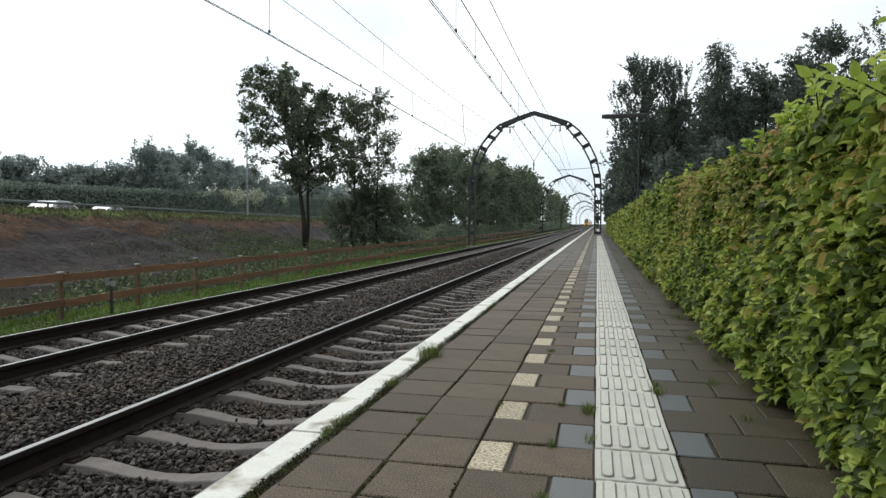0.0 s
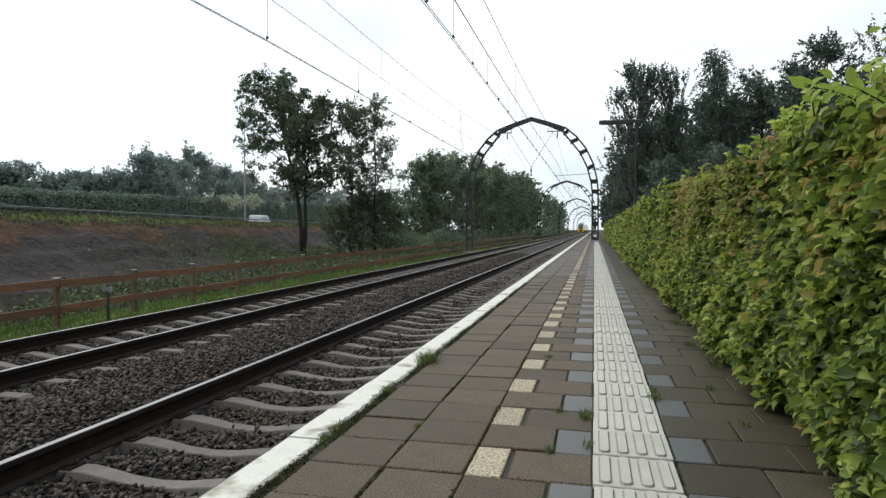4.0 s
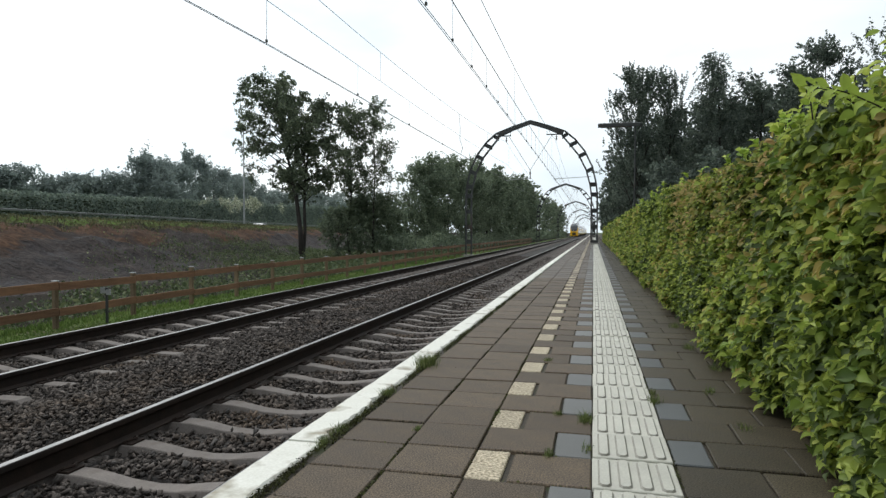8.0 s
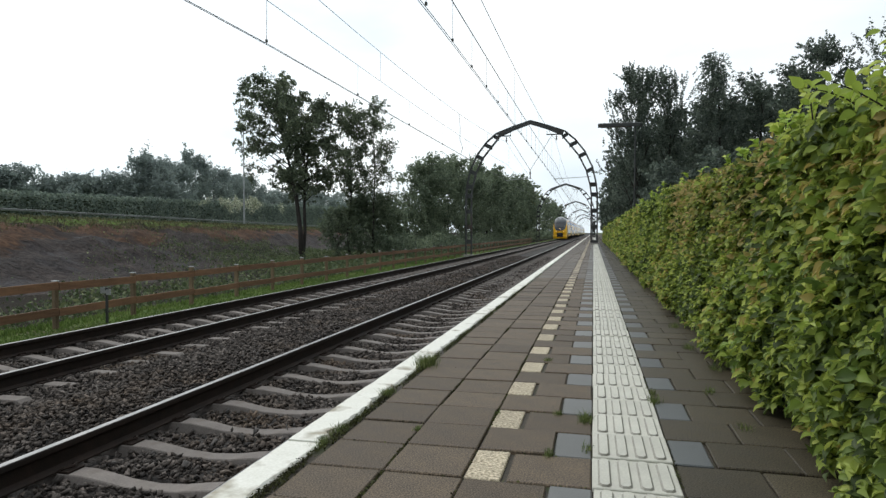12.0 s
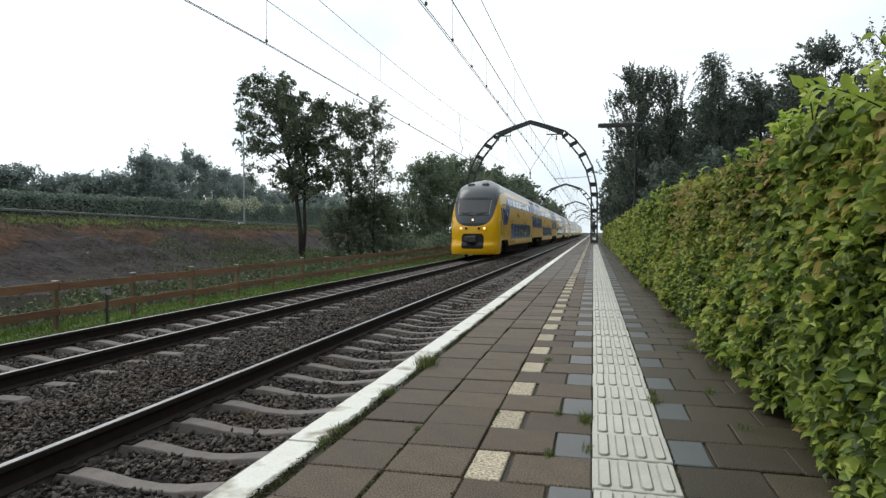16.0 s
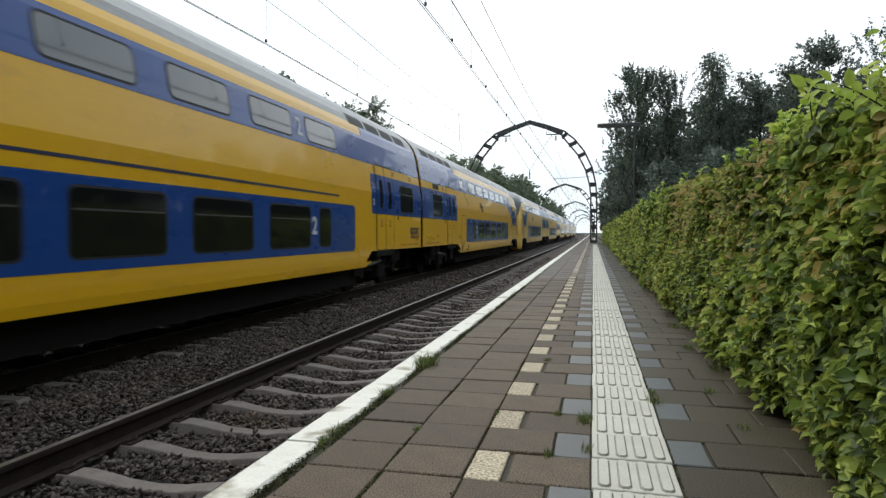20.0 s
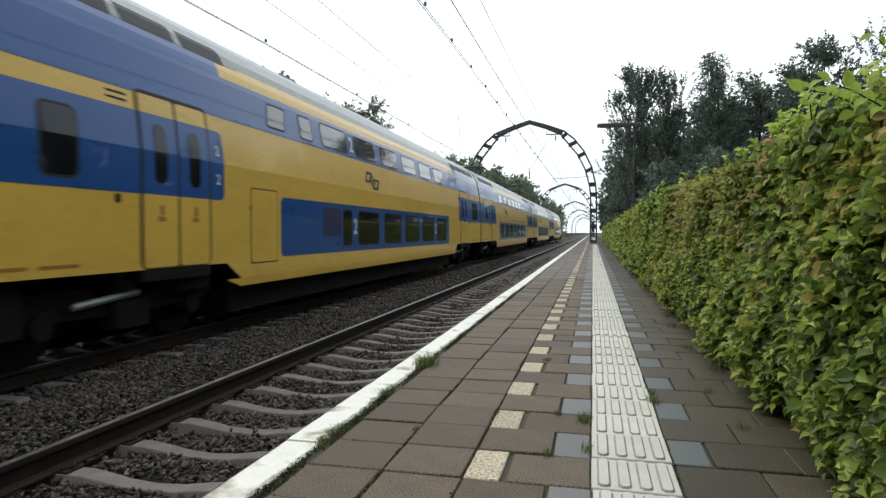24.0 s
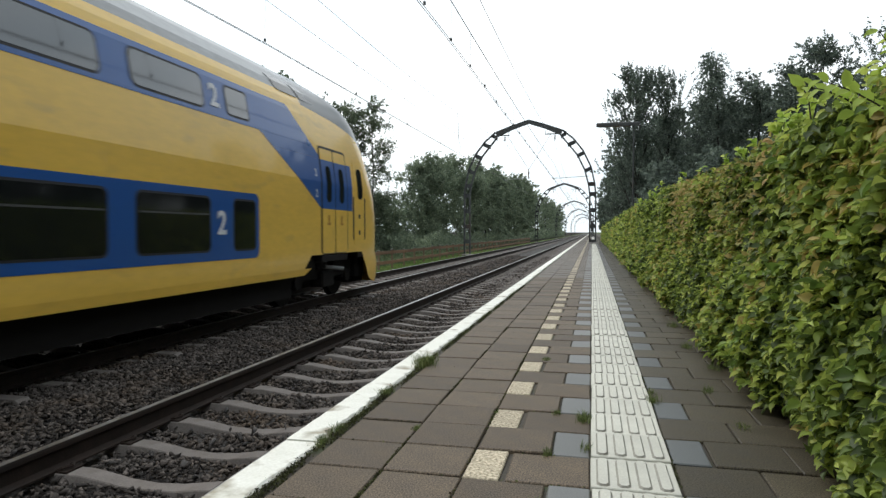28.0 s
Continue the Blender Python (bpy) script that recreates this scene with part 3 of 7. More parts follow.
def build_platform():
    rng = random.Random(3)
    p = holder("platform", 0, 0, 0)
    base = Geo()
    base.box(EDGE_X + 0.06, 4.0, -6, 420, -0.79, -0.055)
    base.ob("platform_body", DIRT, p, "earth bed under the tiles")
    wall = Geo()
    for i in range(-6, 120):
        wall.box(EDGE_X + 0.035, EDGE_X + 0.12, i * 1.0 + 0.006, i * 1.0 + 0.994, -0.79, -0.13, 0.006)
    wall.ob("platform_wall", CONCRETE, p, "weathered concrete platform wall")
    joint = Geo()
    joint.box(EDGE_X + 0.13, 3.2, -6, 420, -0.06, -0.013)
    joint.ob("joint_filling", DIRT, p, "dirt and moss between the tiles")
    # white edge stones, a little chipped
    for i in range(-7, 60):
        g = Geo()
        y0, n = i * 1.0 + 0.43, 30
        inn = [EDGE_X + 0.154 + rng.uniform(-0.007, 0.007) + 0.006 * math.sin((y0 + k / n) * 9.0) - (0.020 if rng.random() < 0.10 else 0) for k in range(n + 1)]
        top = [0.006 + rng.uniform(-0.0015, 0.0015) for _ in range(n + 1)]
        vs, fs = [], []
        tilt = rng.uniform(-0.004, 0.004)
        for k in range(n + 1):
            y = y0 + 0.004 + k * 0.992 / n
            vs += [(EDGE_X + rng.uniform(0, 0.003), y, -0.13), (EDGE_X, y, -0.010), (EDGE_X + 0.012, y, top[k] + tilt), (inn[k] - 0.01, y, top[k] + tilt), (inn[k], y, -0.006), (inn[k], y, -0.13)]
        for k in range(n):
            for j in range(5):
                fs.append((k * 6 + j, k * 6 + j + 1, k * 6 + j + 7, k * 6 + j + 6))
        fs += [(5, 4, 3, 2, 1, 0), tuple(n * 6 + j for j in range(6))]
        g.add(vs, fs)
        g.ob("edge_stone", EDGE_WHITE, p)
    far = Geo()
    far.box(EDGE_X, EDGE_X + 0.15, 60.43, 420, -0.13, 0.005, 0.01)
    far.ob("far_edge", EDGE_WHITE, p)
    kinds = {"tile": (0.3, TILE), "damp_tile": (0.3, SHADED_DAMP_TILE), "yellow_tile": (0.137, YELLOW_TILE), "grey_tile": (0.15, GREY_TILE), "damp_grey_tile": (0.145, SHADED_DAMP_GREY)}
    shapes = {k: [slab(k, w, 0.3, m, seed=q) for q in range(5)] for k, (w, m) in kinds.items()}
    shapes["ribbed_tile"] = [rib_mesh()]
    rest = {k: Geo() for k in ("tile", "damp_tile", "yellow_tile", "grey_tile", "damp_grey_tile", "ribbed_tile")}
    for j in range(-24, 640):
        y = ROW_0 + j * ROW
        odd = j % 2
        row = [("tile", -1.05), ("tile", -0.75)]
        row += [("tile", -0.45), ("grey_tile", -0.15)] if odd else [("yellow_tile", -0.45), ("tile", -0.30)]
        row += [("ribbed_tile", 0.0)]
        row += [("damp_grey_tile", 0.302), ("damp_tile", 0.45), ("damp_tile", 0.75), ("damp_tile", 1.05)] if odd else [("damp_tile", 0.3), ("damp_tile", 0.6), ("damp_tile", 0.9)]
        if y > 75:
            row = [r for r in row if r[1] < 0.9]
        for kind, x in row:
            near = -4 <= j < (34 if kind in ("tile", "damp_tile") else 120)
            sag = rng.uniform(-0.0035, 0.0025)
            if near:
                me = rng.choice(shapes[kind])
                dx = rng.uniform(-0.003, 0.003)
                child(kind, me, p, (x + dx, y + rng.uniform(-0.002, 0.002), sag + (0.004 if kind == "ribbed_tile" else 0)),
                      (rng.uniform(-0.5, 0.5), rng.uniform(-0.5, 0.5), rng.uniform(-0.4, 0.4)))
            else:
                w = {"tile": 0.3, "damp_tile": 0.3, "yellow_tile": 0.137, "grey_tile": 0.15, "damp_grey_tile": 0.145, "ribbed_tile": 0.3}[kind]
                rest[kind].box(x + 0.004, x + w - 0.004, y + 0.004, y + 0.296, -0.03, sag)
    for kind, mat in (("tile", TILE_REST), ("damp_tile", SHADED_DAMP_TILE), ("yellow_tile", YELLOW_TILE), ("grey_tile", GREY_TILE), ("damp_grey_tile", SHADED_DAMP_GREY), ("ribbed_tile", RIB_TILE)):
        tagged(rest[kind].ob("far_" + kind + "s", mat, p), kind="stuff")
    tagged(p, "brown concrete tile platform with white edge and ribbed strip", "platform", kind="structure")


build_platform()


# ---- plants ----
def leaf_sheet(name, centres, normals, tips, length, width, mat, fold=0.25, fine=False):
    """Pointed oval leaves with a fold along the midrib, as arrays."""
    n = len(centres)
    t = tips / np.linalg.norm(tips, axis=1)[:, None]
    s = np.cross(normals, t)
    s /= np.linalg.norm(s, axis=1)[:, None] + 1e-9
    u = np.cross(t, s)
    L, W = length[:, None], width[:, None]
    c = centres
    def at(f, side, lift):
        return c + t * L * (f - 0.5) + s * W * side + u * (W * lift)
    if fine:
        rim = ((0.0, 0.0), (0.10, 0.26), (0.32, 0.48), (0.58, 0.46), (0.82, 0.22))
        pts = [at(f, w, fold * w * 2) for f, w in rim] + [at(1.06, 0, -0.35)] + [at(f, -w, fold * w * 2) for f, w in rim[:0:-1]]
        V = np.stack(pts + [at(0.30, 0, -0.02), at(0.68, 0, -0.06)], 1).reshape(-1, 3)
        q = np.array([(0, 10, 1), (1, 10, 2), (2, 10, 11), (2, 11, 3), (3, 11, 4), (4, 11, 5), (5, 11, 6), (6, 11, 7), (7, 11, 8), (8, 11, 10), (8, 10, 9), (9, 10, 0)])
        return swift(name, V, (q[None] + (np.arange(n) * 12)[:, None, None]).reshape(-1, 3), mat)
    V = np.stack([at(0, 0, 0), at(0.26, 0.42, fold), at(0.62, 0.40, fold * 0.9), at(1, 0, -0.25), at(0.62, -0.40, fold * 0.9), at(0.26, -0.42, fold), at(0.48, 0, -0.02)], 1).reshape(-1, 3)
    q = np.array([(0, 6, 1), (1, 6, 2), (2, 6, 3), (0, 5, 6), (5, 4, 6), (4, 3, 6)])
    F = (q[None] + (np.arange(n) * 7)[:, None, None]).reshape(-1, 3)
    return swift(name, V, F, mat)


def quad_leaves(name, centres, size, rng, mat, flat=0.0, aspect=0.6):
    n = len(centres)
    a = rng.normal(size=(n, 3))
    a[:, 2] *= 1 - flat
    a /= np.linalg.norm(a, axis=1)[:, None]
    b = rng.normal(size=(n, 3))
    b -= a * (a * b).sum(1)[:, None]
    b /= np.linalg.norm(b, axis=1)[:, None]
    c = np.cross(a, b)
    L, W = size[:, None], (size * aspect)[:, None]
    V = np.stack([centres - a * L * 0.5, centres + b * W * 0.5 + c * W * 0.15, centres + a * L * 0.5, centres - b * W * 0.5 + c * W * 0.15], 1).reshape(-1, 3)
    F = np.arange(n * 4).reshape(n, 4)
    return swift(name, V, F, mat)


HEDGE_LEAF = leaf_material("hedge_leaf", [(0.0, (0.050, 0.076, 0.020)), (0.3, (0.122, 0.178, 0.036)), (0.62, (0.265, 0.342, 0.062)), (0.94, (0.50, 0.56, 0.12)), (1.0, (0.42, 0.34, 0.10))], 0.42, 0.42, patch_scale=1.3)
HEDGE_LEAF_ONE = leaf_material("hedge_leaf_single", [(0.0, (0.08, 0.13, 0.027)), (0.4, (0.15, 0.232, 0.042)), (0.8, (0.28, 0.375, 0.068)), (1.0, (0.43, 0.51, 0.11))], 0.42, 0.42, island=False, patch_scale=1.3)
HEDGE_YOUNG = leaf_material("hedge_shoot_leaf", [(0.0, (0.22, 0.34, 0.05)), (0.5, (0.36, 0.48, 0.08)), (1.0, (0.50, 0.57, 0.13))], 0.45, 0.45)
HEDGE_RED = leaf_material("hedge_reddish_leaf", [(0.0, (0.20, 0.22, 0.05)), (0.5, (0.36, 0.31, 0.10)), (1.0, (0.45, 0.30, 0.13))], 0.4, 0.5)
# haze is painted into the tree and barrier leaf colours, most far off
TREE_LEAF = leaf_material("tree_leaf", [(0.0, (0.062, 0.082, 0.056)), (0.5, (0.120, 0.152, 0.096)), (1.0, (0.20, 0.24, 0.145))], 0.42, 0.5, patch_scale=0.35)
LINE_LEAF = leaf_material("line_tree_leaf", [(0.0, (0.115, 0.15, 0.105)), (0.5, (0.18, 0.225, 0.15)), (1.0, (0.25, 0.30, 0.19))], 0.42, 0.6, patch_scale=0.2)
DARK_LEAF = leaf_material("dark_tree_leaf", [(0.0, (0.068, 0.088, 0.076)), (0.6, (0.13, 0.164, 0.132)), (1.0, (0.205, 0.245, 0.188))], 0.42, 0.55, patch_scale=0.4)
HAZE_LEAF = leaf_material("haze_tinted_leaf", [(0.0, (0.185, 0.228, 0.22)), (0.5, (0.24, 0.288, 0.268)), (1.0, (0.30, 0.35, 0.31))], 0.5, 0.6, patch_scale=0.12)
HAZE_BANK_LEAF = leaf_material("haze_tinted_bank_leaf", [(0.0, (0.145, 0.188, 0.158)), (0.6, (0.20, 0.252, 0.205)), (1.0, (0.255, 0.305, 0.23))], 0.3, 0.6, patch_scale=0.25)
BANK_GRASS = leaf_material("bank_grass_blade", [(0.0, (0.060, 0.064, 0.034)), (0.6, (0.115, 0.118, 0.058)), (1.0, (0.19, 0.175, 0.095))], 0.25, 0.7, patch_scale=0.4)
MOSS = leaf_material("moss", [(0.0, (0.022, 0.020, 0.011)), (0.5, (0.050, 0.052, 0.021)), (1.0, (0.10, 0.11, 0.038))], 0.15, 0.9, patch_scale=3.0)
TUFT = leaf_material("tuft_grass", [(0.0, (0.06, 0.085, 0.025)), (0.6, (0.125, 0.165, 0.048)), (1.0, (0.24, 0.26, 0.10))], 0.35, 0.6, patch_scale=2.0)
GRASS = leaf_material("grass_blade", [(0.0, (0.060, 0.105, 0.024)), (0.6, (0.115, 0.185, 0.042)), (1.0, (0.20, 0.25, 0.085))], 0.35, 0.6, patch_scale=0.6)
WEED = leaf_material("weed_leaf", [(0.0, (0.045, 0.066, 0.030)), (0.6, (0.088, 0.125, 0.052)), (1.0, (0.17, 0.19, 0.09))], 0.25, 0.6, patch_scale=0.5)


def hedge_face(y, z):
    """How far the hedge's front bulges towards the platform, as x."""
    return 0.94 + 0.045 * ripple(y, z * 1.4, 2.1) + 0.040 * ripple(y * 1.3, z, 5.3, 1.0) + 0.02 * ripple(y, z * 1.2, 11.0, 2.0) - 0.16 * np.exp(-((z - 0.24) / 0.42) ** 2) * (1 - 0.8 * smoothstep(14, 30, y)) + 0.06 * smoothstep(1.15, 1.6, z)


def hedge_top(y):
    return 1.42 + 0.03 * ripple(y, y * 0.7, 1.7) + 0.07 * smoothstep(5, 10, y) + 0.02 * np.sin(y * 5.1)


def build_hedge():
    rng = np.random.default_rng(11)
    h = holder("hedge", 0.95, 0, 0)
    off = np.array([0.95, 0, 0])
    # core: a near-black sheet painted as the shade between the leaves
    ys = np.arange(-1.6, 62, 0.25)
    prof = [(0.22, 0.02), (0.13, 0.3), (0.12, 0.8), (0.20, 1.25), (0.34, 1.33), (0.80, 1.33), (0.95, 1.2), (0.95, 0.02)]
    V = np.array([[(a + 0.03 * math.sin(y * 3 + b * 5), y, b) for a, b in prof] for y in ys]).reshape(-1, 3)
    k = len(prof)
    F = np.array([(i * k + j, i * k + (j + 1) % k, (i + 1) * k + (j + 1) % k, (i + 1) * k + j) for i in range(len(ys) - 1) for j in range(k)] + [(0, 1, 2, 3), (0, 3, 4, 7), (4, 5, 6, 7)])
    child("inner_growth", swift("inner_growth", V, F, HEDGE_CORE), h, label="near-black sheet painted as shade inside the hedge")

    def spread(n, y0, y1, size=0.07):
        """Twigs that stand out of the face and the top, with leaves on both sides."""
        per = 7
        m = n // per
        y = rng.uniform(y0, y1, m)
        z = 0.06 + rng.random(m) * (hedge_top(y) - 0.10)
        x = hedge_face(y, z) + 0.05 + np.abs(rng.normal(0, 0.05, m))
        out = np.stack([-1 + rng.normal(0, 0.25, m), rng.normal(0, 0.65, m), rng.normal(0.30, 0.5, m)], -1)
        t = rng.random(m) < 0.28
        x = np.where(t, 1.0 + rng.random(m) * 0.75, x)
        z = np.where(t, hedge_top(y) - 0.09 + rng.normal(0, 0.02, m), z)
        out[t] = np.stack([rng.normal(-0.35, 0.5, t.sum()), rng.normal(0, 0.55, t.sum()), np.ones(t.sum()) * 0.75], -1)
        out /= np.linalg.norm(out, axis=1)[:, None]
        ln = size * rng.uniform(0.9, 2.3, m)
        f = (np.arange(per) + 0.4) / per
        base = np.stack([x, y, z], -1)[:, None] + out[:, None] * (ln[:, None] * (f - 0.35)[None])[..., None]
        base[..., 2] -= (ln[:, None] * 0.35 * f[None] ** 2)
        side = np.cross(out, np.array([0, 0, 1.0]))
        side /= np.linalg.norm(side, axis=1)[:, None] + 1e-6
        alt = np.where(np.arange(per) % 2, 1.0, -1.0)
        alt[-1] = 0.0
        tips = out[:, None] * 0.75 + side[:, None] * (alt * 0.9)[None, :, None] + rng.normal(0, 0.28, (m, per, 3))
        tips[..., 2] -= 0.38
        base += tips / np.linalg.norm(tips, axis=-1)[..., None] * size * 0.45
        nrm = np.stack([-0.72 + rng.normal(0, 0.42, (m, per)), rng.normal(-0.22, 0.48, (m, per)), 0.55 + rng.normal(0, 0.40, (m, per))], -1).reshape(-1, 3)
        tips = tips.reshape(-1, 3)
        nrm -= tips * ((tips * nrm).sum(1) / (tips * tips).sum(1))[:, None] * 0.9
        nrm /= np.linalg.norm(nrm, axis=1)[:, None]
        return base.reshape(-1, 3) - off, nrm, tips

    for n, y0, y1, size in ((8000, -1.5, 1.6, 0.060), (42000, 1.6, 4.0, 0.050), (58000, 4.0, 9.0, 0.045), (40000, 9.0, 20.0, 0.062), (24000, 20.0, 62.0, 0.11)):
        c, nr, tp = spread(n, y0, y1, size)
        n = len(c)
        L = size * rng.uniform(0.6, 1.3, n)
        tagged(child("foliage", leaf_sheet("foliage", c, nr, tp, L, L * rng.uniform(0.58, 0.86, n), HEDGE_LEAF, fine=y0 == 1.6), h), kind="stuff")
    # reddish patch near the top and pale young shoots above it
    c, nr, tp = spread(9000, 3.7, 8.4)
    n = len(c)
    keep = (c[:, 2] > 1.05 - 0.25 * np.abs(rng.normal(size=n))) & (rng.random(n) < 0.85)
    c, nr, tp = c[keep] - np.array([0.03, 0, -0.01]), nr[keep], tp[keep]
    L = rng.uniform(0.035, 0.06, len(c))
    tagged(child("reddish_foliage", leaf_sheet("reddish_foliage", c, nr, tp, L, L * 0.62, HEDGE_RED), h, label="reddish-brown wilting leaves"), kind="stuff")
    tw = Geo()
    cs, ns, ts, Ls = [], [], [], []
    for i in range(150):
        y = rng.uniform(1.6, 4.2) if i < 75 else rng.uniform(4, 16)
        x = rng.uniform(0.92, 1.5)
        z = float(hedge_top(y)) - 0.05
        ln = rng.uniform(0.05, 0.17) * (1.25 if i < 75 else 0.8)
        lean = np.array([rng.normal(-0.15, 0.3), rng.normal(0, 0.35), 1.0])
        lean /= np.linalg.norm(lean)
        a = np.array([x, y, z]) - off
        b = a + lean * ln
        tw.tube([a, (a + b) / 2 + np.array([0.01, 0, 0]), b], [0.004, 0.003, 0.0015], 4)
        for k in range(int(5 + ln * 25)):
            f = 0.25 + 0.75 * (k + 1) / (5 + ln * 25)
            s = -1 if k % 2 else 1
            side = np.array([rng.normal(0, 0.5) - 0.2, s * 0.8 + rng.normal(0, 0.3), 0.35])
            cs.append(a + lean * ln * f + side / np.linalg.norm(side) * 0.03)
            ns.append(np.array([-0.5, rng.normal(0, 0.4), 0.8]))
            ts.append(side)
            Ls.append(rng.uniform(0.04, 0.07))
    cs, ns, ts, Ls = map(np.array, (cs, ns, ts, Ls))
    ns = ns / np.linalg.norm(ns, axis=1)[:, None]
    tagged(child("shoot_leaves", leaf_sheet("shoot_leaves", cs, ns, ts, Ls, Ls * 0.62, HEDGE_YOUNG, 0.25, True), h, label="pale young leaves on the shoots"), kind="stuff")
    tagged(tw.ob("shoot_growth", BARK, h), kind="stuff")
    # leaves that stand out one by one
    one = []
    for k in range(6):
        L = np.array([0.042 + 0.005 * k])
        one.append(leaf_sheet("leaf", np.zeros((1, 3)), np.array([[0.0, 0, 1]]), np.array([[1.0, 0, 0]]), L, L * 0.74, HEDGE_LEAF_ONE, 0.15 + 0.05 * k, True))
    c, nr, tp = spread(560, 1.75, 4.2)
    cnt = 0
    for i in range(len(c)):
        if c[i, 0] > 0.2 or cnt >= 290:
            continue
        cnt += 1
        zz = Vector(nr[i])
        xx = Vector(tp[i]).normalized()
        yy = zz.cross(xx).normalized()
        m = Matrix((xx, yy, xx.cross(yy))).transposed().to_4x4()
        o = child("leaf", one[i % 6], h)
        o.matrix_local = Matrix.Translation(Vector(c[i]) - Vector((0.045, 0, 0))) @ m
    tagged(h, "clipped green beech hedge along the platform", "hedge")


build_hedge()


SHOOTS = []


def hedge_shoot(x, y, z, reach, count, size, seed):
    """A long loose shoot above the hedge, with pairs of large leaves; it sways in the wind."""
    rng = np.random.default_rng(seed)
    h = holder("hedge_shoot", x, y, z)
    r = np.array(reach)
    pts = [r * f + np.array([0, 0, -0.05 * f * f]) for f in (-0.15, 0.25, 0.6, 1.0)]
    g = Geo()
    g.tube(pts, [0.0035, 0.003, 0.0022, 0.0012], 5)
    g.ob("stem", BARK, h, "thin brown stem")
    for k in range(count):
        f = 0.1 + 0.92 * k / max(1, count - 1)
        at = r * f + np.array([0, 0, -0.05 * f * f])
        s = -1 if k % 2 else 1
        tip = r / np.linalg.norm(r) * 0.7 + np.array([rng.normal(0, 0.3) - 0.15, rng.normal(0, 0.35), s * 0.55 - 0.25])
        tip /= np.linalg.norm(tip)
        L = size * rng.uniform(0.75, 1.2)
        nrm = np.array([-0.5 + rng.normal(0, 0.3), -0.6 + rng.normal(0, 0.3), 0.6])
        nrm -= tip * (tip @ nrm)
        nrm /= np.linalg.norm(nrm)
        child("leaf", leaf_sheet("leaf", (at + tip * L * 0.5)[None], nrm[None], tip[None], np.array([L]), np.array([L * 0.62]), HEDGE_YOUNG, 0.2, True), h)
    SHOOTS.append((h, x, y, z))
    tagged(h, "long pale green shoot swaying above the hedge", "hedge shoot", "loose shoots of the hedge")


hedge_shoot(0.93, 2.30, 1.24, (-0.24, -0.10, 0.15), 10, 0.062, 1)
hedge_shoot(0.95, 2.25, 1.33, (-0.11, -0.05, 0.20), 4, 0.04, 2)
hedge_shoot(0.98, 2.75, 1.36, (-0.22, -0.12, 0.10), 9, 0.058, 3)


